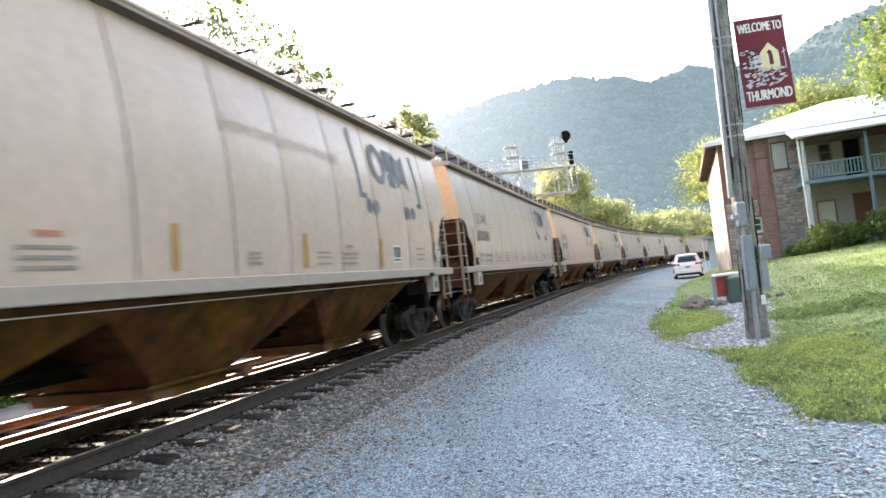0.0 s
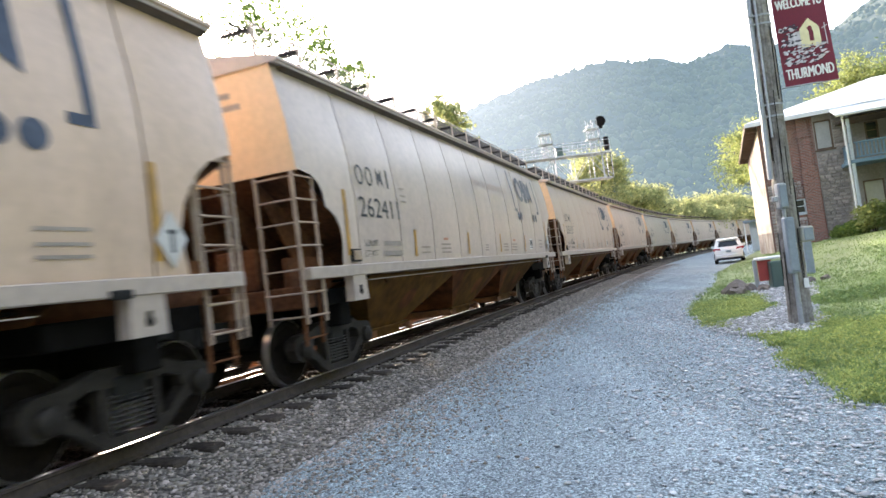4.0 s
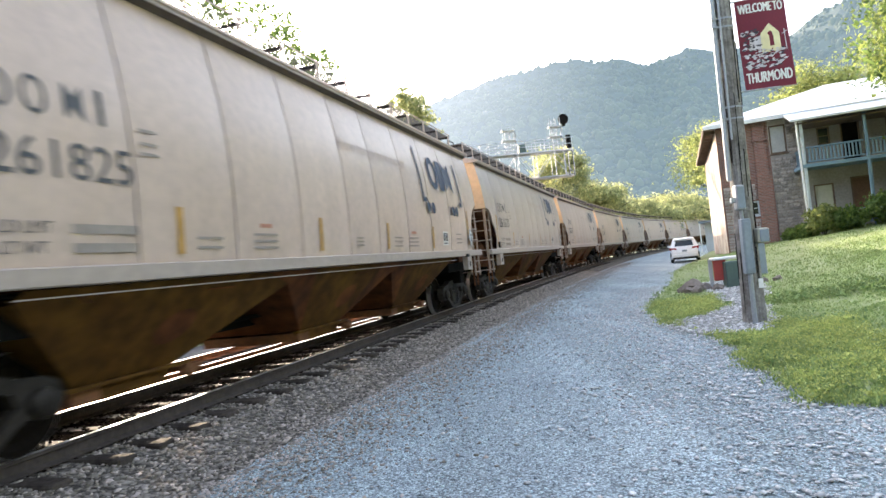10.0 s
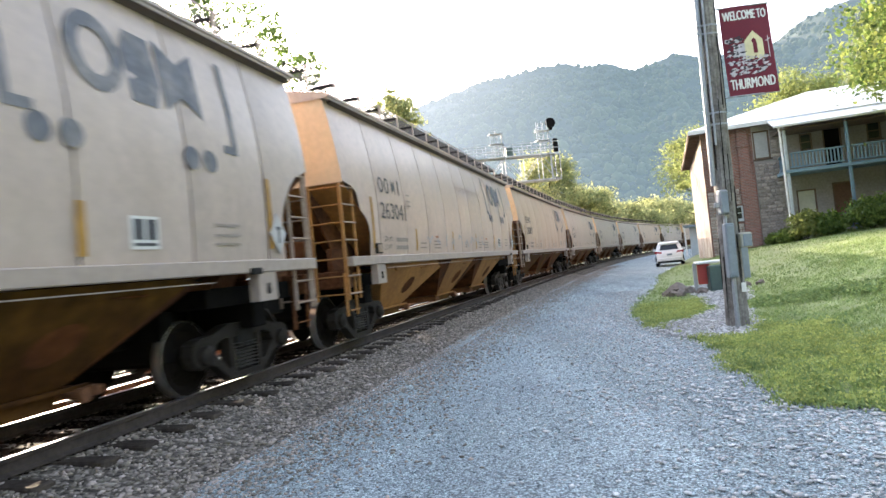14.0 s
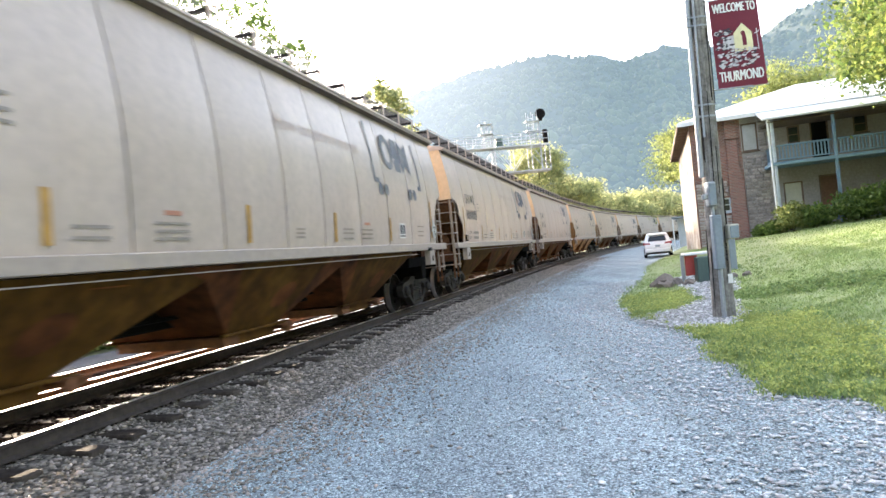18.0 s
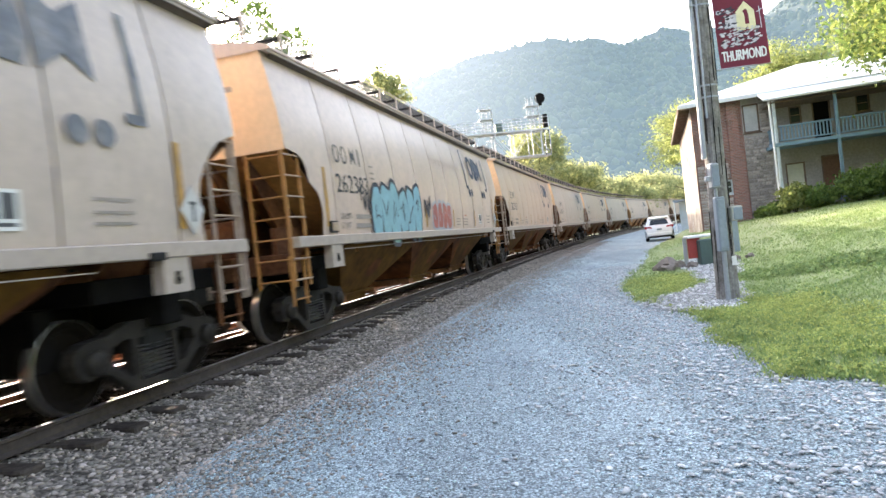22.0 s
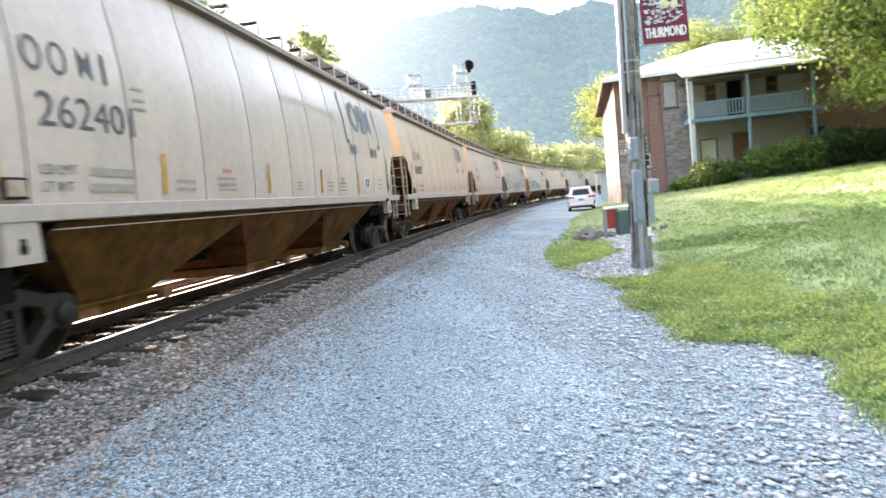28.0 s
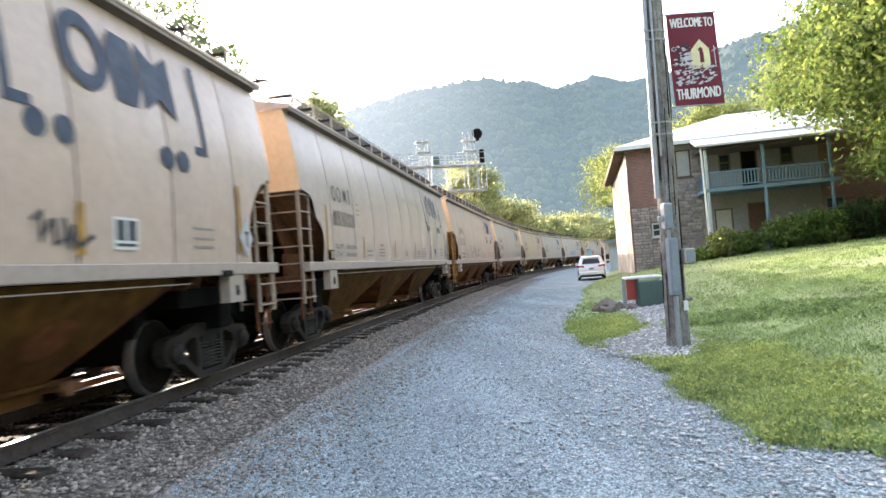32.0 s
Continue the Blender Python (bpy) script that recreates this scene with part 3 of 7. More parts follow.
def marks(rects, sy=-1, lift=0.034):
    """Painted marks that follow the side: rects of q0, z0, q1, z1 and a slant."""
    s = Shape()
    for q0, z0, q1, z1, *sl in rects:
        sl = sl[0] if sl else 0.0
        n = max(1, int((z1 - z0) / 0.15))
        for j in range(n):
            za, zb = z0 + (z1 - z0) * j / n, z0 + (z1 - z0) * (j + 1) / n
            oa, ob = sl * j / n, sl * (j + 1) / n
            s.add([(q0 + oa - HALF, sy * (bulge(za) + lift), za), (q1 + oa - HALF, sy * (bulge(za) + lift), za),
                   (q1 + ob - HALF, sy * (bulge(zb) + lift), zb), (q0 + ob - HALF, sy * (bulge(zb) + lift), zb)], [(0, 1, 2, 3)])
    return s


def onto_side(shape, q, z, lift=0.034):
    """Lays a flat shape on the car's right side."""
    shape.v = [(q + x - HALF, -(bulge(z + y) + lift), z + y) for x, y, _ in shape.v]
    return shape


def disc(q, z, r):
    s = Shape()
    return s.add([(q + r * math.cos(a), z + r * math.sin(a), 0) for a in np.arange(0, 6.28, 0.3927)], [tuple(range(16))])


def sideframe():
    """A cast truck side, one piece: sloping top chord, open windows, spring seat and journal ends."""
    s = Shape()
    put = lambda u, v, w: (u, w, v)
    half = [(1.14, 0.5), (1.1, 0.62), (0.98, 0.68), (0.72, 0.7), (0.38, 0.8), (0.0, 0.8)]
    low = [(1.14, 0.5), (1.08, 0.36), (0.96, 0.31), (0.8, 0.36), (0.66, 0.3), (0.36, 0.08), (0.0, 0.08)]
    outer = half + [(-u, v) for u, v in reversed(half[:-1])] + [(-u, v) for u, v in low[1:-1]] + [(u, v) for u, v in reversed(low[1:])]
    hole = lambda e: [(e * 0.36, 0.62), (e * 0.36, 0.24), (e * 0.43, 0.25), (e * 0.68, 0.46), (e * 0.64, 0.58), (e * 0.44, 0.64)]
    bm = bmesh.new()
    loops = [outer, hole(1), hole(-1), [(-0.27, 0.62), (-0.27, 0.17), (0.27, 0.17), (0.27, 0.62)]]
    edges = []
    for lp in loops:
        vs = [bm.verts.new((u, -0.08, v)) for u, v in lp]
        edges += [bm.edges.new((vs[i], vs[(i + 1) % len(vs)])) for i in range(len(vs))]
    bmesh.ops.triangle_fill(bm, use_beauty=True, use_dissolve=False, edges=edges)
    r = bmesh.ops.extrude_face_region(bm, geom=list(bm.faces))
    bmesh.ops.translate(bm, verts=[g for g in r["geom"] if isinstance(g, bmesh.types.BMVert)], vec=(0, 0.16, 0))
    bmesh.ops.recalc_face_normals(bm, faces=list(bm.faces))
    bm.verts.index_update()
    s.add([tuple(v.co) for v in bm.verts], [tuple(v.index for v in f.verts) for f in bm.faces])
    bm.free()
    return s


def springs():
    s = Shape()
    for x in (-0.17, 0, 0.17):
        prof = []
        for k in range(8):
            z = 0.2 + 0.045 * k
            prof += [(0.03, z), (0.07, z + 0.006), (0.076, z + 0.012), (0.07, z + 0.018), (0.03, z + 0.024)]
        s.lathe([(r * 1.5, z) for r, z in prof], 12, "z", (x * 0.95, 0, 0))
    return s


def wheelset():
    s, tread = Shape(), Shape()
    for e in (-1, 1):
        y = lambda w: e * (0.66 + w)
        s.lathe([(0.0, y(0.19)), (0.11, y(0.19)), (0.12, y(0.12)), (0.33, y(0.09)), (0.385, y(0.14)), (0.45, y(0.14))], 28, "y")
        s.lathe([(0.0, y(0.0)), (0.12, y(0.0)), (0.33, y(0.04)), (0.385, y(-0.0)), (0.48, y(0.0)), (0.485, y(0.02)), (0.462, y(0.035))], 28, "y")
        tread.lathe([(0.462, y(0.035)), (0.4572, y(0.14)), (0.45, y(0.142))], 28, "y")
        for k in range(3):
            a = k * 2.094
            s.tube((0.2 * math.cos(a), y(0.1), 0.2 * math.sin(a)), (0.2 * math.cos(a), y(0.125), 0.2 * math.sin(a)), 0.05, n=6)
    s.tube((0, -1.02, 0), (0, 1.02, 0), 0.085, n=10)
    return s, tread


# the three bays: the tops of their side sheets and their outlets, along the car
BAYS = [(-6.45, -3.0, -5.5, -4.2), (-1.72, 0.9, -1.3, 0.05), (2.13, 5.35, 2.65, 4.05)]
BAY_TOP, BAY_LOW, BAY_IN, BAY_OUT = 1.55, 0.63, 1.54, 0.9


def bay(i):
    """A hopper bay as an upturned pyramid: tan side sheets, brown sheets across, ridges between the bays."""
    a, b, c, d = BAYS[i]
    ra, za = ((BAYS[i - 1][1] + a) / 2, 1.38) if i else (a - 0.05, 1.45)
    rb, zb = ((BAYS[i + 1][0] + b) / 2, 1.38) if i < 2 else (b + 0.05, 1.45)
    wa, wb = 1.4 if i else 1.45, 1.4 if i < 2 else 1.45
    s = Shape()
    for sy in (-1, 1):
        s.cur = 0
        s.add([(a, sy * BAY_IN, BAY_TOP), (b, sy * BAY_IN, BAY_TOP), (d, sy * BAY_OUT, BAY_LOW), (c, sy * BAY_OUT, BAY_LOW)], [(0, 1, 2, 3)])
        s.cur = 1 if i else 0
        s.add([(a, sy * BAY_IN, BAY_TOP), (ra, sy * wa, za), (c, sy * BAY_OUT, BAY_LOW)], [(0, 1, 2)])
        s.add([(b, sy * BAY_IN, BAY_TOP), (rb, sy * wb, zb), (d, sy * BAY_OUT, BAY_LOW)], [(0, 1, 2)])
        s.cur = 1
        if i:
            s.add([(BAYS[i - 1][1], sy * BAY_IN, BAY_TOP), (a, sy * BAY_IN, BAY_TOP), (ra, sy * wa, za)], [(0, 1, 2)])
    s.cur = 1 if i else 0
    s.add([(ra, -wa, za), (ra, wa, za), (c, BAY_OUT, BAY_LOW), (c, -BAY_OUT, BAY_LOW)], [(0, 1, 2, 3)])
    s.cur = 1
    s.add([(rb, -wb, zb), (rb, wb, zb), (d, BAY_OUT, BAY_LOW), (d, -BAY_OUT, BAY_LOW)], [(0, 1, 2, 3)])
    # pressed seam across the side sheet, and the flange over the outlet
    s.cur = 0
    for sy in (-1, 1):
        lo, hi = sorted((sy * (BAY_OUT - 0.02), sy * (BAY_OUT + 0.05)))
        s.box((c - 0.12, lo, BAY_LOW - 0.03), (d + 0.3, hi, BAY_LOW + 0.01))
    return s


def gate(i):
    """The outlet: a shallow trough, rusty behind and paint-yellow ahead, with its slide and crank shaft."""
    _, _, c, d = BAYS[i]
    m = c + 0.35
    s = Shape()
    s.extrude([(c - 0.03, 0.6), (c + 0.02, 0.46), (m, 0.45), (m, 0.6)], -0.86, 0.86, lambda u, v, w: (u, w, v))
    s.cur = 1
    s.extrude([(m, 0.6), (m, 0.45), (d - 0.02, 0.46), (d + 0.03, 0.6)], -0.86, 0.86, lambda u, v, w: (u, w, v))
    s.cur = 0
    for y in (-0.7, 0.7):
        s.box((d, y - 0.03, 0.5), (d + 0.62, y + 0.03, 0.58), 0.01)
    s.box((d + 0.5, -0.86, 0.48), (d + 0.6, 0.86, 0.58), 0.015)
    s.tube((d + 0.2, -0.95, 0.54), (d + 0.2, 0.95, 0.54), 0.03, n=8)
    for y in (-0.97, 0.97):
        s.tube((d + 0.2, y - 0.05, 0.54), (d + 0.2, y + 0.05, 0.54), 0.075, n=10)
    return s


def ladder(z0, z1, rungs, w=0.46, stiles_only=False):
    """Stiles and rungs in the plane x, z, about its own middle."""
    s = Shape()
    for x in (-w / 2, w / 2):
        s.box((x - 0.02, -0.02, z0), (x + 0.02, 0.02, z1), 0.005)
    for k in range(0 if stiles_only else rungs):
        z = z0 + 0.1 + (z1 - z0 - 0.16) * k / (rungs - 1)
        s.tube((-w / 2, -0.05, z), (w / 2, -0.05, z), 0.013, n=6)
    return s


RUNG = Shape().tube((-0.25, -0.03, 0), (0.25, -0.03, 0), 0.014, n=6).mesh("rung", RUNG_STEEL, smooth=True)


def hoop(q, z, rq, rz, w):
    """A painted oval ring on the side, w its band as a share of its height."""
    s, n = Shape(), 20
    for f in (0, 1):
        s.v += [(q + (rq - f * w * rz) * math.cos(6.2832 * i / n), z + rz * (1 - f * w) * math.sin(6.2832 * i / n), 0) for i in range(n)]
    s.f = [(i, (i + 1) % n, n + (i + 1) % n, n + i) for i in range(n)]
    s.mi = [0] * n
    return onto_side(s, 0, 0)


def bow(q, z, w, h, t):
    """A painted bow: two wedges that meet in a waist, t its share of the height."""
    pts = [(0, 0), (w / 2, h * (0.5 - t / 2)), (w, 0), (w, h), (w / 2, h * (0.5 + t / 2)), (0, h)]
    return onto_side(Shape().add([(q + x, z + y, 0) for x, y in pts], [(0, 1, 4, 5), (1, 2, 3, 4)]), 0, 0)


def build_hopper():
    car = thing("hopper_car", "beige covered hopper car with rounded sides and rusty ends", "freight car", "hopper cars of the train")
    # sides, sheet by sheet
    far = Shape()
    for i in range(len(SEAMS) - 1):
        end = 1 if i == 0 else 2 if i == len(SEAMS) - 2 else 0
        part("side_panel", panel(i, -1, end), CAR_PAINT, car, smooth=True)
    far.v = [(x, y + w, z) for x in (-HALF - REAR, HALF) for w in (0, -0.012) for y, z in PROFILE]
    m = len(PROFILE)
    for j in range(m - 1):
        far.f += [(j, j + 1, 2 * m + j + 1, 2 * m + j), (m + j, 3 * m + j, 3 * m + j + 1, m + j + 1)]
    far.mi = [0] * len(far.f)
    part("far_side", far, CAR_PAINT, car, smooth=True)
    # roof with eave lip
    s = Shape()
    prof = [(1.40, 4.455), (1.50, 4.465), (1.52, 4.48), (1.52, 4.515), (1.40, 4.56), (0.9, 4.66), (0.45, 4.73), (0, 4.75)]
    prof = [(-y, z) for y, z in prof] + [(y, z) for y, z in reversed(prof[:-1])]
    n = len(prof)
    xs = [-HALF - REAR - 0.02, -HALF - REAR + 0.05] + [q - HALF for q in SEAMS[1:-1]] + [HALF - 0.05, HALF + 0.02]
    for x in xs:
        s.v += [(x, y, z) for y, z in prof]
    s.f = [(j * n + i, j * n + i + 1, (j + 1) * n + i + 1, (j + 1) * n + i) for j in range(len(xs) - 1) for i in range(n - 1)]
    s.f += [tuple(range(n)), tuple((len(xs) - 1) * n + i for i in range(n))]
    s.mi = [0] * len(s.f)
    roof = part("roof", s, CAR_PAINT, car, "dusty beige sheet roof", smooth=True)
    for sy in (-1, 1):
        s = Shape()
        # a dark strip paints the shade right below the roof edge
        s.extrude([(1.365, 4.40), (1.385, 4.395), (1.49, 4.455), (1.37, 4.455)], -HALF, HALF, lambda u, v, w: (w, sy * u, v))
        part("eave_channel", s, EAVE_SHADE, roof, "channel below the eave, coloured dark for its shadow")
        lo, hi = sorted((sy * 1.478, sy * 1.498))
        part("eave_edge", Shape().box((-HALF - REAR, lo, 4.425), (HALF, hi, 4.53), 0.006), EAVE_GREY, roof, "dusty grey roof edge")
    s = Shape()
    for x0 in (-7.4, -3.6, 0.2, 3.9):
        s.box((x0, -0.3, 4.74), (x0 + 3.4, 0.3, 4.84), 0.02)
    part("hatch_cover", s, CAR_PAINT, roof)
    # running boards of open grating on posts either side of the hatches
    for sy in (-1, 1):
        s = Shape()
        for k in range(137):
            x = -8.16 + 0.12 * k
            lo, hi = sorted((sy * 0.56, sy * 1.0))
            s.box((x - 0.002, lo, 5.105), (x + 0.002, hi, 5.13))
        tagged(part("running_board", s, SPRING_STEEL, roof), "dark open grating walkway", kind="stuff")
        for k in range(15):
            x = -8.1 + 16.2 * k / 14
            s = Shape().box((x - 0.03, sy * 1.02 - 0.012, 4.64), (x + 0.03, sy * 1.02 + 0.012, 5.16))
            s.cur = 1
            lo, hi = sorted((sy * 0.5, sy * 1.005))
            s.box((x - 0.03, lo, 5.05), (x + 0.03, hi, 5.1))
            part("board_post", s, (CAR_WHITE, IRON), roof)
        part("board_edge", Shape().box((-8.2, sy * 1.02 - 0.007, 5.14), (8.2, sy * 1.02 + 0.007, 5.165)), EAVE_GREY, roof, "grey edge strip of the walkway")
    for sx in (-1, 1):
        for y in (-0.5, 0.5):
            s = Shape()
            s.tube((sx * 7.9, y, 4.97), (sx * 7.9, y, 5.35), 0.018, n=6).tube((sx * 7.3, y, 4.97), (sx * 7.3, y, 5.35), 0.018, n=6).tube((sx * 7.9, y, 5.35), (sx * 7.3, y, 5.35), 0.018, n=6)
            part("grab_rail", s, IRON, roof)
    # ends: upright sheet above, rusty slope below
    for sx in (-1, 1):
        off = REAR if sx < 0 else 0.0
        s = Shape()
        up = [(y, z) for y, z in PROFILE if z > 3.0]
        ring = [(bulge(3.0), 3.0)] + up
        ring = ring + [(-y, z) for y, z in reversed(ring)]
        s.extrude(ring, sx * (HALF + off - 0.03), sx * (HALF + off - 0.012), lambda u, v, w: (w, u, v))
        es = part("end_sheet", s, END_SUN_PAINT, car, "tan upper end sheet with warm sunlight in its colour")
        for k in range(2):
            s = Shape().box((sx * (HALF + off - 0.012) - 0.004, -0.7 - k * 0.15, 4.12 - 0.17 * k), (sx * (HALF + off - 0.012) + 0.004, -0.2, 4.2 - 0.17 * k))
            part("end_number", s, PALE_INK, es)
        s = Shape()
        hx = lambda q: sx * (HALF + off - q)
        s.add([(hx(0.02), -1.59, 3.02), (hx(0.02), 1.59, 3.02), (hx(2.5), 1.5, 1.45), (hx(2.5), -1.5, 1.45)], [(0, 1, 2, 3)])
        s.add([(hx(0.05), -1.59, 2.98), (hx(0.05), 1.59, 2.98), (hx(2.53), 1.5, 1.41), (hx(2.53), -1.5, 1.41)], [(3, 2, 1, 0)])
        slope = part("end_slope", s, RUST, car, "rust-brown sloping end sheet")
        for y in (-0.9, -0.3, 0.3, 0.9):
            s = Shape()
            s.add([(hx(0.02), y - 0.02, 3.0), (hx(0.0), y - 0.02, 2.9), (hx(1.2), y - 0.02, 1.35), (hx(2.3), y - 0.02, 1.55),
                   (hx(0.02), y + 0.02, 3.0), (hx(0.0), y + 0.02, 2.9), (hx(1.2), y + 0.02, 1.35), (hx(2.3), y + 0.02, 1.55)],
                  [(0, 1, 2, 3), (7, 6, 5, 4), (0, 4, 5, 1), (1, 5, 6, 2)])
            part("end_rib", s, RUST, slope)
        s = Shape()
        s.box((sx * (8.0 + off) - 0.12, -1.52, 1.2), (sx * (8.0 + off) + 0.12, 1.52, 1.5), 0.02)
        plat = part("end_platform", s, RUST, car, "rust-brown end sill")
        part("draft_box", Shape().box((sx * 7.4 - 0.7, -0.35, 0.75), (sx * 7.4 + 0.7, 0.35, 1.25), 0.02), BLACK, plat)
        for y in (-1.1, 1.1):
            part("brace", Shape().box((sx * 7.7 - 0.35, y - 0.05, 1.2), (sx * 7.7 + 0.35, y + 0.05, 1.9)), RUST, plat)
        part("brake_box", Shape().box((sx * 7.9 - 0.04, -0.55, 1.5), (sx * 7.9 + 0.04, 0.15, 2.1), 0.02), RUST, plat)
        s = Shape()
        s.box((min(sx * 8.05, sx * 8.86), -0.13, 0.72), (max(sx * 8.05, sx * 8.86), 0.13, 1.02), 0.03)
        s.box((sx * 8.72 - 0.15, -0.19, 0.7), (sx * 8.72 + 0.15, 0.19, 1.05), 0.04)
        part("coupler", s, IRON, car)
        for sy in (-1, 1):
            lad = part("ladder", ladder(1.0, 2.98, 7, 0.46, sy < 0), LADDER_PAINT, car, "pale corner ladder with rusty rungs", at=pose(7.72 if sx > 0 else -8.17, sy * 1.57, 0, 0, 0, 0 if sy < 0 else 180), smooth=True)
            for k in range(7 if sy < 0 else 0):
                part("rung", RUNG, None, lad, at=(0, 0, 1.1 + 0.3033 * k))
            part("ladder", ladder(1.0, 2.98, 7, 0.56), LADDER_PAINT, car, "pale corner ladder with rusty rungs", at=pose(sx * (8.14 + off), sy * 1.24, 0, 0, 0, 90 if sx > 0 else -90), smooth=True)
            part("sill_step", ladder(0.72, 1.45, 3, 0.4), RUST, car, at=pose(7.72 if sx > 0 else -8.17, sy * 1.5, 0, 0, 0, 0 if sy < 0 else 180), smooth=True)
            s = Shape()
            jx = 6.62 if sx > 0 else -7.05
            s.extrude([(-0.22, 1.2), (0.22, 1.2), (0.2, 1.62), (-0.2, 1.62)], sy * 1.52, sy * 1.66, lambda u, v, w: (jx + u, w, v))
            jp = part("jacking_pad", s, CAR_WHITE, car, "pale jacking pad")
            # no real opening: a raised black patch paints the keyhole's dark
            part("pad_hole", Shape().tube((jx, sy * 1.655, 1.33), (jx, sy * 1.668, 1.33), 0.05, n=10).box((jx - 0.03, min(sy * 1.655, sy * 1.668), 1.33), (jx + 0.03, max(sy * 1.655, sy * 1.668), 1.42)), BLACK, jp)
    # side sills
    for sy in (-1, 1):
        s = Shape()
        lo, hi = sorted((sy * 1.56, sy * 1.68))
        s.box((-8.15 - REAR, lo, 1.56), (8.0, hi, 1.72), 0.012)
        lo, hi = sorted((sy * 1.56, sy * 1.6))
        part("sill_lip", Shape().box((-6.6, lo, 1.475), (5.6, hi, 1.487)), EAVE_GREY, car)
        part("side_sill", s, CAR_WHITE, car, "off-white side sill streaked with dirt")
    # hoppers below
    for i, (qa, qb, qc, qd) in enumerate(BAYS):
        h = part("hopper_bay", bay(i), (CAR_UNDER, CHUTE_BROWN), car, "tan grime-stained chute with brown sheets across")
        part("outlet_gate", gate(i), (RUST_LIGHT, CAR_UNDER), h, "rusty sliding outlet gate")
        port = Shape()
        pts = []
        for a in np.arange(0, 6.28, 0.5236):
            z = 1.06 + 0.17 * math.sin(a) + 0.05 * math.cos(a)
            y = BAY_OUT + (BAY_IN - BAY_OUT) * (z - BAY_LOW) / (BAY_TOP - BAY_LOW)
            pts.append(((qc + qd) / 2 + 0.42 + 0.3 * math.cos(a), -(y + 0.012), z))
        part("vibrator_mark", port.add(pts, [tuple(range(12))]), CHUTE_BROWN, h, "dark oval grime mark")
        part("data_stencil", Shape().box((qb - 1.15, -1.475, 1.41), (qb - 0.7, -1.465, 1.425)), CHUTE_BROWN, h)
    s = Shape()
    s.box((-7.0, -0.3, 0.8), (7.0, 0.3, 1.35), 0.02)
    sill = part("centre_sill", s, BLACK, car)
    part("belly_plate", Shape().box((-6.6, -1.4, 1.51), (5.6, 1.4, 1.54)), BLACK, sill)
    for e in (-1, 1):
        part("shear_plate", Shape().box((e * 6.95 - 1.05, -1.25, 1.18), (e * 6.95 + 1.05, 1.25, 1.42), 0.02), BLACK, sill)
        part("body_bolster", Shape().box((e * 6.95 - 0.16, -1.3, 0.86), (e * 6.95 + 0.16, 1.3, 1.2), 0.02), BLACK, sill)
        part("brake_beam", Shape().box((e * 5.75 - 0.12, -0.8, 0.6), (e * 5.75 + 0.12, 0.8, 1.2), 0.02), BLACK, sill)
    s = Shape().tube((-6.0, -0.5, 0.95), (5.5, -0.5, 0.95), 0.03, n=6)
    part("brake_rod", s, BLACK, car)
    # trucks
    fr, sp = sideframe().mesh("sideframe", FRAME_IRON), springs().mesh("spring_nest", SPRING_STEEL, smooth=True)
    w, tr = wheelset()
    w.cur = 1
    w.add(tr.v, tr.f)
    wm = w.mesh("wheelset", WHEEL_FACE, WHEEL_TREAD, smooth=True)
    cap = Shape().lathe([(0.0, 0.08), (0.08, 0.08), (0.12, 0.05), (0.13, -0.0)], 12, "y").lathe([(0.0, -0.08), (0.08, -0.08), (0.12, -0.05), (0.13, 0.0)], 12, "y").mesh("bearing_cap", FRAME_IRON, smooth=True)
    bol = Shape()
    bol.box((-0.2, -1.1, 0.45), (0.2, 1.1, 0.72), 0.03)
    bol.box((-0.25, -0.35, 0.7), (0.25, 0.35, 0.85), 0.03)
    bm2 = bol.mesh("bolster", IRON)
    for x in (6.9, -6.9):
        t = part("truck", bm2, None, car, "grimy cast steel truck", at=(x, 0, 0))
        for y in (-1.0, 1.0):
            part("sideframe", fr, None, t, at=(0, y, 0))
            part("spring_nest", sp, None, t, at=(0, y, 0))
            for e in (-0.9, 0.9):
                part("bearing_cap", cap, None, t, at=(e, y * 1.09, 0.47))
        for ax in (-0.89, 0.89):
            part("wheelset", wm, None, t, "rust-dark wheels with bright treads", at=(ax, 0, 0.4572))
    # markings on the right side
    part("yellow_reflector", marks([(0.87, 1.86, 0.97, 2.82)]), YELLOW, car)
    part("yellow_reflector", marks([(14.93, 1.86, 15.03, 2.78)]), YELLOW, car)
    for q in (3.4, 6.45, 9.1, 11.85):
        part("yellow_reflector", marks([(q - 0.05, 1.8, q + 0.05, 2.28)]), YELLOW, car)
    # owner's initials as plain thin shapes: rings, a bow and a post
    for k, qc in enumerate((1.52, 1.84)):
        part("reporting_mark", hoop(qc, 3.1, 0.12, 0.16, 0.24), GREY_INK, car)
    part("reporting_mark", bow(2.12, 2.95, 0.2, 0.32, 0.3), GREY_INK, car)
    part("reporting_mark", marks([(2.48, 2.95, 2.54, 3.27)]), GREY_INK, car)
    for text, z in (("LD LMT", 1.99), ("LT WT", 1.83)):
        st = part("weight_stencil", onto_side(words(text, 0.14), 1.42, z), GREY_INK, car)
        part("weight_stencil", marks([(2.08, z, 2.8, z + 0.08)]), PALE_INK, car)
    # dark clip at the sill by the yellow strip
    sb = part("sill_bracket", Shape().box((0.95 - HALF, -1.665, 1.76), (1.22 - HALF, -1.62, 1.95), 0.01), IRON, car)
    part("bracket_plate", Shape().box((0.975 - HALF, -1.672, 1.785), (1.195 - HALF, -1.666, 1.925)), RUNG_STEEL, sb)
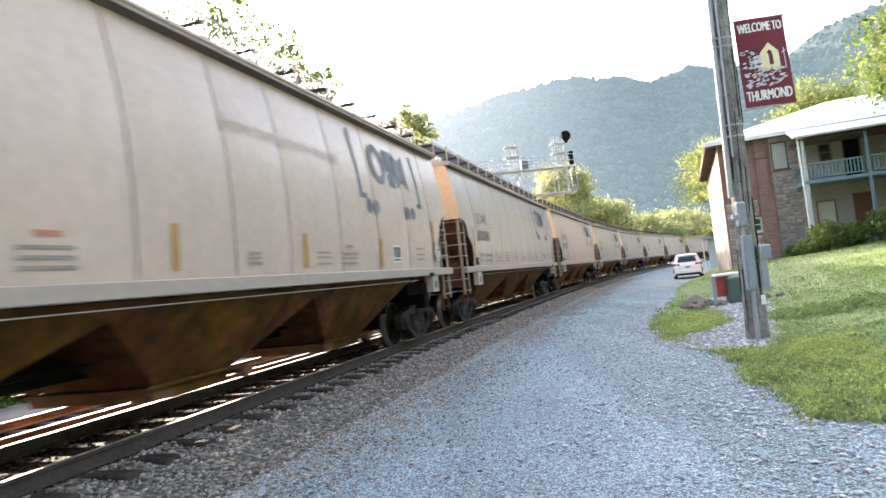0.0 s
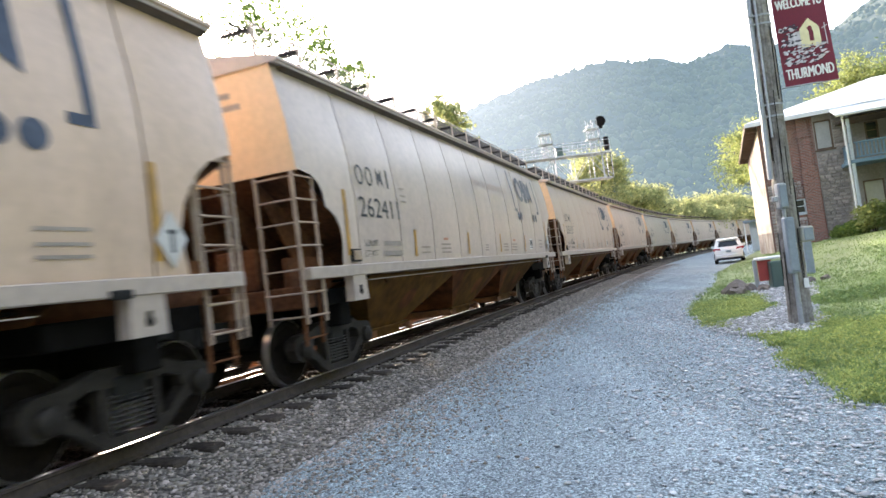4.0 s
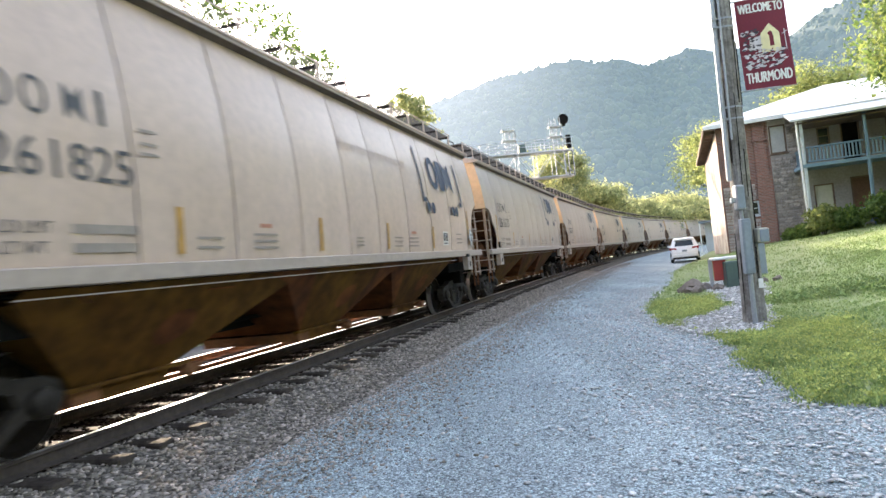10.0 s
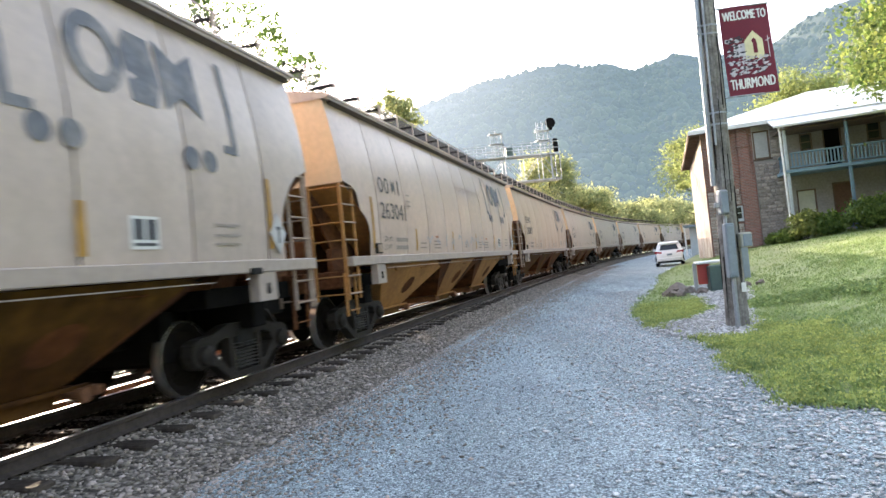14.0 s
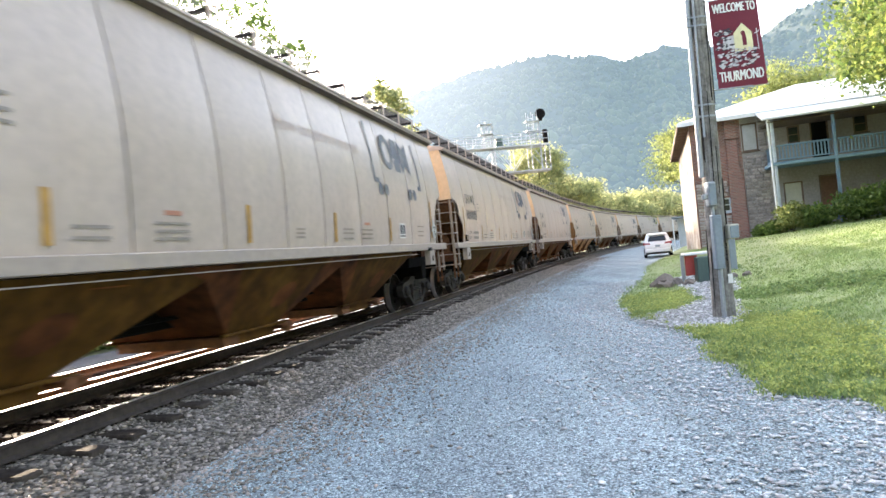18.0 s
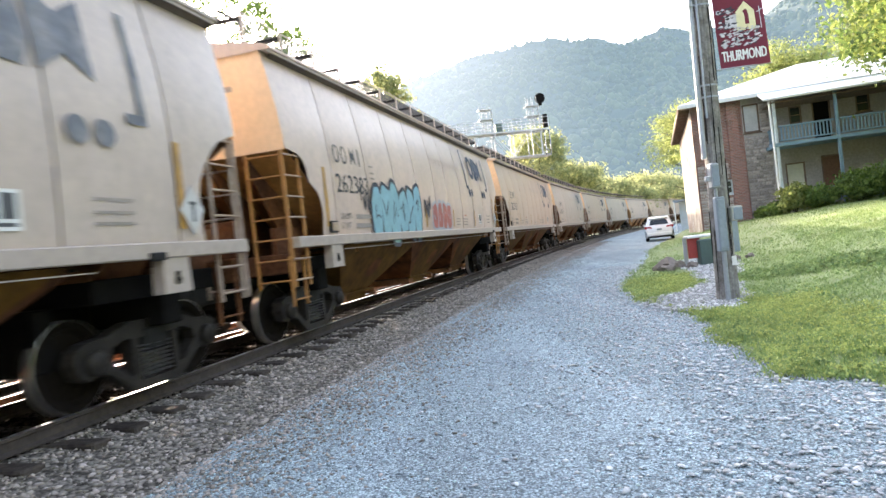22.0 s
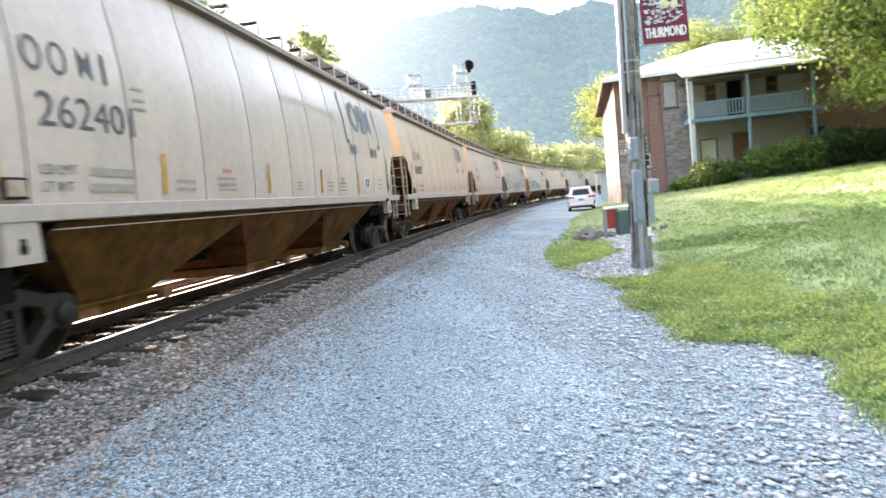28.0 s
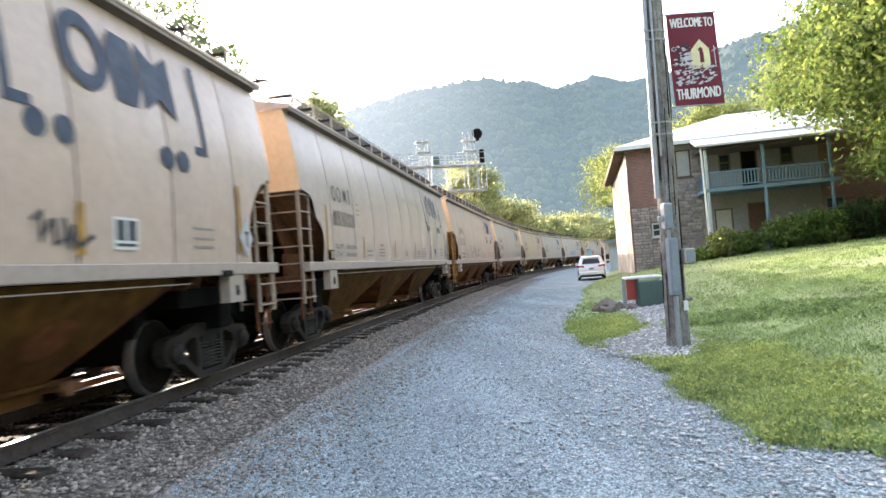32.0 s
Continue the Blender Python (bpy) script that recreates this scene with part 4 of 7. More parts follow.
    for q, w_, zz in ((3.65, 0.45, (1.85, 1.95)), (13.75, 0.5, (1.9, 2.0, 2.12)), (9.4, 0.45, (1.84, 1.93, 2.0)), (7.7, 0.28, (1.86, 1.92, 1.98)), (2.95, 0.22, (2.75, 2.85, 2.98))):
        part("data_stencil", marks([(q, z, q + w_, z + 0.03) for z in zz]), PALE_INK, car)
    for q in (4.7, 10.25):
        part("red_stencil", marks([(q + 0.15, 2.1, q + 0.42, 2.15)]), RED_INK, car)
        part("data_stencil", marks([(q, z, q + 0.55, z + 0.03) for z in (1.84, 1.92, 2.0)]), PALE_INK, car)
    part("data_plate", marks([(12.32, 1.86, 12.72, 2.18)]), WHITE_INK, car)
    part("data_plate_panel", marks([(12.36, 1.95, 12.5, 2.15), (12.54, 1.95, 12.68, 2.15), (12.36, 1.89, 12.68, 1.92)], lift=0.038), GREY_INK, car)
    # faded emblem: a ring, a lozenge and a bow, all plain shapes
    part("emblem", hoop(12.17, 3.71, 0.34, 0.39, 0.4), NAVY, car, "dark blue ring of a faded emblem")
    lozenge = Shape().add([(12.77 + x, 3.7 + z, 0) for x, z in ((-0.25, 0.14), (-0.2, -0.37), (0.14, -0.38), (0.25, -0.14), (0.2, 0.36), (-0.14, 0.38))], [tuple(range(6))])
    part("emblem", onto_side(lozenge, 0, 0), NAVY, car)
    part("emblem", bow(13.06, 3.33, 0.62, 0.77, 0.5), NAVY, car)
    part("emblem_bracket", marks([(11.08, 2.98, 11.18, 4.22), (11.18, 2.98, 11.38, 3.08)]), NAVY, car)
    part("emblem_bracket", marks([(14.18, 3.0, 14.28, 4.15), (14.0, 3.0, 14.18, 3.1)]), NAVY, car)
    for q in (11.4, 11.74, 13.36, 13.68):
        part("round_mark", onto_side(disc(q, 2.86, 0.13), 0, 0), NAVY, car)
    part("slogan", onto_side(words("How tomorrow moves", 0.33), 7.45, 3.46), FAINT_INK, car, "faded grey slogan lettering")
    s = Shape().extrude([(0, -0.27), (0.2, 0), (0, 0.27), (-0.2, 0)], -1.66, -1.645, lambda u, v, w: (7.0 + u, w, 2.06 + v))
    sp_ = part("placard", s, SHUTTER_GREY, car, "white diamond placard")
    part("placard_mark", Shape().box((6.94, -1.666, 2.11), (7.06, -1.662, 2.15)).box((6.98, -1.666, 1.93), (7.02, -1.662, 2.11)), GREY_INK, sp_)
    part("sill_bracket", Shape().box((6.2, -1.72, 1.54), (6.42, -1.66, 1.62), 0.01), IRON, car)
    # the body sits low on its trucks
    for c in car.children:
        if c.name.split(".")[0] not in ("truck", "coupler"):
            c.location.z += DROP
    return car


FIRST = build_hopper()
# the train's place at a time: the rear roof corner of car k stands at REAR0 + k * PITCH
REAR0, SPEED = 16.794, 10.949
SHIFT = [(0, -0.06), (2, -0.04), (4, 0.08), (6, 0.12), (8, 0.17), (10, 0.18), (12, 0.14), (14, 0.08), (16, 0.06), (18, 0.02), (20, -0.12), (22, -0.34), (23, -0.36), (24, -0.3), (25, -0.06), (26, -0.03), (28, 0.06), (30, 0.12), (32, -0.05)]
CARS = [(FIRST, 0)]
for k in list(range(-22, 0)) + list(range(1, 11)):
    CARS.append((copy_thing(FIRST, Matrix.Identity(4)), k))

# painted shades differ from car to car
for ob, k in CARS:
    shade = CAR_PAINT_TAN if k in (-4, -8, -13, -17) else CAR_PAINT_GREY if k in (0, -3, -5, -6, -10, -12, -15, -16, -18, -20) else CAR_PAINT
    for c in ob.children:
        if c.name.split(".")[0] in ("side_panel", "far_side", "roof"):
            c.material_slots[0].link = "OBJECT"
            c.material_slots[0].material = shade
        if c.name.split(".")[0] in ("ladder", "end_slope", "sill_step") and k in (-9, -14, -19) or c.name.split(".")[0] == "hopper_bay" and k == -9:
            c.material_slots[0].link = "OBJECT"
            c.material_slots[0].material = OCHRE
            continue
        if c.name.split(".")[0] == "end_slope" and k not in (-2, -3, -6, -13, -16, -17):
            c.material_slots[0].link = "OBJECT"
            c.material_slots[0].material = RUST_LIGHT


# the stencils were sprayed car by car, never twice at quite the same place
STENCIL_SHIFT = {-7: (0.26, -0.15), -13: (0.15, 0.0), -21: (-0.03, 0.05), -4: (0.15, 0.0), -15: (0.28, -0.12)}
for ob, k in CARS:
    dx, dz = STENCIL_SHIFT.get(k, (0.1, 0.0))
    for c in ob.children:
        if c.name.split(".")[0] in ("emblem", "emblem_bracket", "round_mark", "data_plate", "data_plate_panel"):
            c.location.x += dx
            if not c.name.startswith("data"):
                if k in (-1, -3, -5, -8, -9, -10, -12, -15, -17, -18, -20):
                    c.material_slots[0].link = "OBJECT"
                    c.material_slots[0].material = NAVY_FADED
                c.location.z += dz
                c.location.y -= 0.2 * max(0.0, -dz)

# each car's running number; those that no view shows clearly stay as plain bars
NUMBERS = {-1: "262044", -2: "262113", -3: "262411", -4: "263052", -5: "262867", -6: "261670", -7: "261825", -8: "262031", -9: "263041", -10: "262672",
           -12: "262687", -13: "262763", -14: "262383", -15: "262936", -16: "262046", -18: "262401", -19: "261353"}
for ob, k in CARS:
    if k in NUMBERS:
        sh = words(NUMBERS[k], 0.46)
        wide = max(v[0] for v in sh.v)
        sh.v = [(v[0] * 1.44 / wide, v[1], v[2]) for v in sh.v]
        part("car_number", onto_side(sh, 1.36, 2.44), GREY_INK, ob, at=(0.1 if k in (-10, -18) else 0, 0, DROP))
    else:
        for j in range(6):
            q = 1.38 + 0.24 * j
            part("car_number", marks([(q, 2.45, q + 0.045, 2.75), (q + 0.105, 2.45, q + 0.15, 2.75)]), GREY_INK, ob, at=(0, 0, DROP))


def blob(q, z, rq, rz, seed, lift):
    """A rounded sprayed shape on the car's side."""
    s = Shape()
    n = 18
    pts = []
    for i in range(n):
        a = 6.2832 * i / n
        r = 1 + 0.22 * noise.noise((math.cos(a) * 1.5 + seed, math.sin(a) * 1.5, seed * 0.7))
        x = abs(math.cos(a)) ** 0.7 * math.copysign(1, math.cos(a))
        y = abs(math.sin(a)) ** 0.7 * math.copysign(1, math.sin(a))
        pts.append((q + rq * r * x, z + rz * r * y))
    s.v = [(u - HALF, -(bulge(v) + lift), v) for u, v in [(q, z)] + pts]
    s.f = [(0, 1 + i, 1 + (i + 1) % n) for i in range(n)]
    s.mi = [0] * n
    return s


def stroke(pts, w, lift=0.042):
    """A sprayed line along points of the side, as one strip."""
    s = Shape()
    m = len(pts)
    for i, (u, v) in enumerate(pts):
        (a, b), (c, d) = pts[max(0, i - 1)], pts[min(m - 1, i + 1)]
        l = max(1e-3, math.hypot(c - a, d - b))
        nx, nz = -(d - b) / l * w, (c - a) / l * w
        for e in (1, -1):
            s.v.append((u + e * nx - HALF, -(bulge(v + e * nz) + lift), v + e * nz))
    s.f = [(2 * i, 2 * i + 1, 2 * i + 3, 2 * i + 2) for i in range(m - 1)]
    s.mi = [0] * len(s.f)
    return s


def scrawl(q0, q1, z0, z1, seed, n=26):
    r = random.Random(seed)
    return [(q0 + (q1 - q0) * (i + r.uniform(-1.2, 1.2)) / n, r.uniform(z0, z1)) for i in range(n)]


BY_NUMBER = {k: ob for ob, k in CARS}
c = BY_NUMBER[-14]
for i in range(6):
    q, z, h = 3.15 + 0.52 * i, 2.1 + 0.06 * (i % 2), 0.46 + 0.06 * (i % 3)
    part("graffiti", blob(q, z, 0.34, h + 0.08, i * 3.1, 0.041), SPRAY_DARK, c, at=(0, 0, DROP))
    part("graffiti", blob(q, z, 0.27, h, i * 3.1, 0.045), SPRAY_BLUE, c, "pale blue sprayed bubble shape", at=(0, 0, DROP))
    part("graffiti", stroke(scrawl(q - 0.16, q + 0.16, z - 0.25, z + 0.3, i, 4), 0.02, 0.049), SPRAY_DARK, c, at=(0, 0, DROP))
for i in range(4):
    part("graffiti", blob(7.2 + 0.46 * i, 2.08, 0.3, 0.4, 20 + i * 2.3, 0.041), SPRAY_FAINT, c, at=(0, 0, DROP))
    part("graffiti", blob(7.2 + 0.46 * i, 2.08, 0.22, 0.32, 20 + i * 2.3, 0.045), SPRAY_RED, c, "red sprayed shape", at=(0, 0, DROP))
    part("graffiti", stroke(scrawl(7.1 + 0.46 * i, 7.3 + 0.46 * i, 1.9, 2.25, 30 + i, 3), 0.018, 0.049), SPRAY_FAINT, c, at=(0, 0, DROP))
part("graffiti", stroke(scrawl(2.3, 2.9, 2.1, 2.6, 5, 16), 0.03), SPRAY_DARK, c, at=(0, 0, DROP))
part("graffiti", stroke(scrawl(6.3, 6.85, 1.85, 2.6, 6, 22), 0.03), SPRAY_DARK, c, at=(0, 0, DROP))
c = BY_NUMBER[-15]
for i in range(6):
    part("graffiti", blob(5.6 + 0.75 * i, 2.05, 0.46, 0.40 + 0.05 * (i % 2), 40 + i * 1.7, 0.041), SPRAY_RED if i == 5 else SPRAY_FAINT, c, at=(0, 0, DROP))
    part("graffiti", blob(5.6 + 0.75 * i, 2.05, 0.42, 0.36 + 0.05 * (i % 2), 40 + i * 1.7, 0.045), SPRAY_GREY, c, "faded lilac-grey sprayed shape", at=(0, 0, DROP))
part("graffiti", stroke(scrawl(2.5, 3.2, 1.8, 2.3, 8, 20), 0.028), SPRAY_GREY, c, at=(0, 0, DROP))
c = BY_NUMBER[-9]
for i in range(9):
    part("graffiti", stroke(scrawl(4.2 + 0.7 * i, 4.6 + 0.7 * i, 1.85, 2.2, 60 + i, 5), 0.03), SPRAY_FAINT, c, at=(0, 0, DROP))
c = BY_NUMBER[-19]
for i in range(6):
    part("graffiti", stroke(scrawl(4.6 + 0.62 * i, 5.1 + 0.62 * i, 1.85, 2.5, 80 + i, 6), 0.018), SPRAY_DARK, c, at=(0, 0, DROP))
part("graffiti", stroke([(0.55, 1.9), (0.5, 2.5), (0.62, 2.85), (0.85, 2.8), (0.9, 2.4), (0.6, 2.3)], 0.045), SPRAY_BLUE, BY_NUMBER[-18], at=(0, 0, DROP))
part("graffiti", stroke(scrawl(2.0, 2.9, 1.95, 2.25, 12, 18), 0.02), SPRAY_DARK, BY_NUMBER[-2], at=(0, 0, DROP))
part("graffiti", stroke(scrawl(11.3, 12.0, 1.8, 2.2, 14, 16), 0.025), SPRAY_DARK, BY_NUMBER[-21], at=(0, 0, DROP))


def car_pose(k, t):
    mid = REAR0 + SPEED * t + float(np.interp(t, [q[0] for q in SHIFT], [q[1] for q in SHIFT])) + k * PITCH + HALF
    a, b = line(mid - 6.95, 0, RAIL_Z), line(mid + 6.95, 0, RAIL_Z)
    d = b - a
    m = (a + b) / 2
    return pose(m.x, m.y, m.z, 0, 0, math.degrees(math.atan2(d.y, d.x)))


# ---- foliage ----
def leaf_cloud(name, pts, size, material, rng):
    """Many small folded leaves as one mesh; pts is an array of places."""
    n = len(pts)
    a = rng.normal(size=(n, 3))
    a /= np.linalg.norm(a, axis=1)[:, None]
    b = np.cross(a, rng.normal(size=(n, 3)))
    b /= np.linalg.norm(b, axis=1)[:, None]
    c = np.cross(a, b)
    s = (size * rng.uniform(0.6, 1.4, n))[:, None]
    v = np.empty((n, 4, 3))
    v[:, 0], v[:, 2] = pts - a * s, pts + a * s
    v[:, 1], v[:, 3] = pts + b * s * 0.55 + c * s * 0.2, pts - b * s * 0.55 + c * s * 0.2
    me = bpy.data.meshes.new(name)
    me.vertices.add(4 * n)
    me.vertices.foreach_set("co", v.ravel())
    me.loops.add(4 * n)
    me.loops.foreach_set("vertex_index", np.arange(4 * n, dtype=np.int32))
    me.polygons.add(n)
    me.polygons.foreach_set("loop_start", np.arange(0, 4 * n, 4, dtype=np.int32))
    me.materials.append(material)
    me.update(calc_edges=True)
    me.validate()
    return me


def crown_points(rng, centre, radii, clumps, per, clump_r, low=-1.0):
    """Leaf places in clumps near the surface of an uneven egg."""
    out = []
    for _ in range(clumps):
        d = rng.normal(size=3)
        d /= np.linalg.norm(d)
        if d[2] < low:
            d[2] = -d[2]
        r = rng.uniform(0.35, 1.0) ** 0.5 * (0.85 + 0.3 * noise.noise(Vector(d * 2.3) + Vector(centre)))
        p = np.array(centre) + d * np.array(radii) * r
        q = rng.normal(size=(per, 3)) * clump_r * np.array([1, 1, 0.6]) * rng.uniform(0.6, 1.3)
        out.append(p + q)
    return np.concatenate(out)


def limbs(h, spread_, rng, n=7, r=0.25, first=0.3):
    """A tapered trunk with limbs that fork once."""
    s = Shape()
    bend = [Vector((0, 0, -0.3))]
    for k in range(1, 7):
        bend.append(Vector((rng.uniform(-0.06, 0.06) * h * k / 6, rng.uniform(-0.06, 0.06) * h * k / 6, h * 0.8 * k / 6)))
    for k in range(6):
        s.tube(bend[k], bend[k + 1], r * (1.25 if k == 0 else 1 - k / 7), r * (1 - (k + 1) / 7), n=9, cap=False)
    for k in range(n):
        f = rng.uniform(first, 0.95)
        i = min(5, int(f * 6))
        a = bend[i].lerp(bend[i + 1], f * 6 - i)
        az = 6.283 * (k / n + rng.uniform(-0.08, 0.08))
        b = a + Vector((math.cos(az), math.sin(az), rng.uniform(0.25, 0.7))) * spread_ * rng.uniform(0.4, 0.7)
        s.tube(a, b, r * 0.35 * (1.1 - f * 0.6), r * 0.16, n=6, cap=False)
        for _ in range(2):
            c = b + Vector((math.cos(az) + rng.uniform(-0.7, 0.7), math.sin(az) + rng.uniform(-0.7, 0.7), rng.uniform(0, 0.6))) * spread_ * 0.35
            s.tube(b, c, r * 0.15, r * 0.04, n=5, cap=False)
    return s


def tree(x, y, z, h, radius, seed, leaf=LEAF_GREEN, size=0.2, clumps=120, per=45, label="broad green leafy tree beside the railway", low=-0.5, base=0.28, r=0.22, clump=0.16, group="trees along the valley"):
    rng = np.random.default_rng(seed)
    t = thing("tree", label, "tree", group, at=pose(x, y, z))
    part("trunk", limbs(h, radius, rng, r=r), BARK, t, smooth=True)
    pts = crown_points(rng, (0, 0, h * (base + (1 - base) / 2)), (radius, radius, h * (1 - base) / 2), clumps, per, radius * clump, low)
    part("crown", leaf_cloud("crown", pts, size, leaf, rng), None, t)
    return t


def bush(x, y, z, h, radius, seed, leaf=LEAF_GREEN, size=0.1, clumps=40, per=40, label="leafy green shrub", group="shrubs"):
    rng = np.random.default_rng(seed)
    t = thing("shrub", label, "shrub", group, at=pose(x, y, z))
    s = Shape()
    for k in range(6):
        az = k * 1.05 + rng.uniform(-0.3, 0.3)
        s.tube((0, 0, -0.1), (math.cos(az) * radius * 0.5, math.sin(az) * radius * 0.5, h * 0.6), 0.03, 0.01, n=5)
    part("stem", s, BARK, t)
    pts = crown_points(rng, (0, 0, h * 0.5), (radius, radius, h * 0.5), clumps, per, radius * 0.2)
    pts[:, 2] = np.maximum(pts[:, 2], 0.03)
    part("foliage", leaf_cloud("foliage", pts, size, leaf, rng), None, t)
    return t


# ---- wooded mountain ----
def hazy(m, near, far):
    """Paints valley haze onto distant woods as emission, thicker on the side of the low sun and towards the ridge."""
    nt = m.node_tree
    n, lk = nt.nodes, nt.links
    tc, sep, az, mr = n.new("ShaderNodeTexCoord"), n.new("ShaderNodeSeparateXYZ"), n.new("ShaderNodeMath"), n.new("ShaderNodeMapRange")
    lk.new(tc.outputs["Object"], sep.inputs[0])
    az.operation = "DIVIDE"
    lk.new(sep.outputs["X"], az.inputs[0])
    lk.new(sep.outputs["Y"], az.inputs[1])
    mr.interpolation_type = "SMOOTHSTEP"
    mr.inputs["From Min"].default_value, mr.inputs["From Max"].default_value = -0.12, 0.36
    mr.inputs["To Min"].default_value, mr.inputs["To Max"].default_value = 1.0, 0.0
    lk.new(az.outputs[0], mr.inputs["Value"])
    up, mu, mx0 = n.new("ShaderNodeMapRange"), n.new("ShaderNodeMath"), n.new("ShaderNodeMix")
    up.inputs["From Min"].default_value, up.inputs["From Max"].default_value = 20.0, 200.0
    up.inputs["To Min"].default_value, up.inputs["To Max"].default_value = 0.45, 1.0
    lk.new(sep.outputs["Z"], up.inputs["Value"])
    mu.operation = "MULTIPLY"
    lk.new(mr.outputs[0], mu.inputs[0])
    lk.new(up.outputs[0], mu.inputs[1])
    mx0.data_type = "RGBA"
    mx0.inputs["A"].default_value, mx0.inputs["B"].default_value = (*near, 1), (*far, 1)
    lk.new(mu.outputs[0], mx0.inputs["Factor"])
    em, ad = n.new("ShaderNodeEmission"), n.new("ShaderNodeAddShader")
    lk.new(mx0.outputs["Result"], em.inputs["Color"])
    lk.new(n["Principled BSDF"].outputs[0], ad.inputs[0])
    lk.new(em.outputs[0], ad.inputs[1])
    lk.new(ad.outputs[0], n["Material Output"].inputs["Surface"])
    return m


# haze painted as emission: colour away from the sun, then towards it
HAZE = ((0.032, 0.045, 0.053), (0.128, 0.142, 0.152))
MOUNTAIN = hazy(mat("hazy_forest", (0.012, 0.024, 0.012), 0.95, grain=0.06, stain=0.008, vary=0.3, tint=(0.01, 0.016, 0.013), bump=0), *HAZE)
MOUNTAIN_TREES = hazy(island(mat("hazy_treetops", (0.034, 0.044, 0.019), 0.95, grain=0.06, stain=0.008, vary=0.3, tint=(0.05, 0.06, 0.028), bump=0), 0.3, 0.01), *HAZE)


def ridge(az):
    """Elevation of the skyline in degrees by compass angle."""
    return float(np.interp(az, [-100, -60, -30, -12, -4, 0, 3, 7, 12, 17, 19, 22, 25, 29, 33, 40, 60, 100], [7, 8, 9, 11.2, 12.6, 13.8, 14.6, 15.5, 15.8, 15.2, 14.5, 15.0, 14.2, 14.3, 15.9, 16.5, 15, 12]))


def mountain():
    s = Shape()
    azs = np.arange(-70, 75, 0.27)
    n, top = len(azs), 70
    for j in range(top + 6):
        u = min(1.0, j / top)
        r = 330 + 420 * u + max(0, j - top) * 30
        for az in azs:
            a = radians(az)
            x, y = r * math.sin(a), r * math.cos(a)
            hz = 750 * math.tan(radians(ridge(az))) * (u ** 1.15) - max(0, j - top) * 30
            fold = 9 * noise.noise((x * 0.012, y * 0.012, 0)) * math.sin(3.14 * u)
            d = noise.voronoi((x * 0.13, y * 0.13, 0))[0][0]
            cr = 2.0 * (1 - min(1, d * 1.1) ** 2) * (0.6 + 0.8 * noise.cell((x * 0.13, y * 0.13, 1)))
            s.v.append((x, y, hz + fold + cr * min(1, u * 8) + 3 * noise.noise((x * 0.05, y * 0.05, 7))))
    s.f = [(j * n + i, j * n + i + 1, (j + 1) * n + i + 1, (j + 1) * n + i) for j in range(top + 5) for i in range(n - 1)]
    s.mi = [0] * len(s.f)
    # rounded uneven crowns over the slope
    rg = np.random.default_rng(21)
    m = 18000
    idx = (top * rg.uniform(0.0, 1.0, m) ** 0.8).astype(int) * n + rg.integers(1, n - 1, m)
    c = np.array(s.v)[idx] + rg.normal(size=(m, 3)) * np.array([1.2, 1.2, 0.3])
    r = (1.6 + 3.6 * rg.uniform(0, 1, m) ** 1.6) * np.where(idx // n > top - 8, 0.6, 1.0)
    tall = rg.uniform(0.7, 1.25, m)
    ring = np.arange(7) * 0.8976
    dome = np.concatenate([np.stack([np.cos(ring + k * 0.45) * w, np.sin(ring + k * 0.45) * w, np.full(7, h)], 1) for k, (w, h) in enumerate(((0.95, -0.6), (1.0, 0.0), (0.8, 0.55), (0.4, 0.9)))] + [np.array([[0.0, 0.0, 1.0]])])
    v = dome[None] * rg.uniform(0.82, 1.15, (m, 29, 1)) * np.stack([r, r, r * tall], 1)[:, None, :] + c[:, None, :]
    quads = [(k * 7 + i, k * 7 + (i + 1) % 7, k * 7 + 7 + (i + 1) % 7, k * 7 + 7 + i) for k in range(3) for i in range(7)]
    tips = [(21 + i, 21 + (i + 1) % 7, 28, 28) for i in range(7)]
    f = (np.array([(a, b, d) for a, b, d, e in quads] + [(a, d, e) for a, b, d, e in quads] + [(a, b, d) for a, b, d, e in tips])[None] + 29 * np.arange(m)[:, None, None]).reshape(-1, 3)
    me = bpy.data.meshes.new("far_woods")
    me.vertices.add(29 * m)
    me.vertices.foreach_set("co", v.ravel())
    me.loops.add(3 * len(f))
    me.loops.foreach_set("vertex_index", f.ravel().astype(np.int32))
    me.polygons.add(len(f))
    me.polygons.foreach_set("loop_start", np.arange(0, 3 * len(f), 3, dtype=np.int32))
    me.polygons.foreach_set("use_smooth", np.ones(len(f), dtype=bool))
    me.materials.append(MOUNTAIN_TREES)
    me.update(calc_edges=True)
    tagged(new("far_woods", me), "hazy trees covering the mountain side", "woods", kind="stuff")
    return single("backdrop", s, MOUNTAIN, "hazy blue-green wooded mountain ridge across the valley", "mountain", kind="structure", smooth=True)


mountain()


def unseen_hill():
    """An unseen gorge side added behind the camera and above the lawn; it closes the valley and blocks low sky light.
    """
    s = Shape()
    azs = np.arange(72, 291, 3.0)
    n = len(azs)
    for j in range(9):
        u = j / 8
        for az in azs:
            a = radians(az)
            r = 85 + 90 * u
            s.v.append((r * math.sin(a), r * math.cos(a), -2 + 72 * u * (0.85 + 0.3 * noise.noise((az * 0.05, u * 2, 3)))))
    s.f = [(j * n + i, j * n + i + 1, (j + 1) * n + i + 1, (j + 1) * n + i) for j in range(8) for i in range(n - 1)]
    s.mi = [0] * len(s.f)
    return single("backdrop", s, SOIL, "unseen dark green gorge side, added behind the lane to block sky light", "hillside", kind="structure", smooth=True)


unseen_hill()

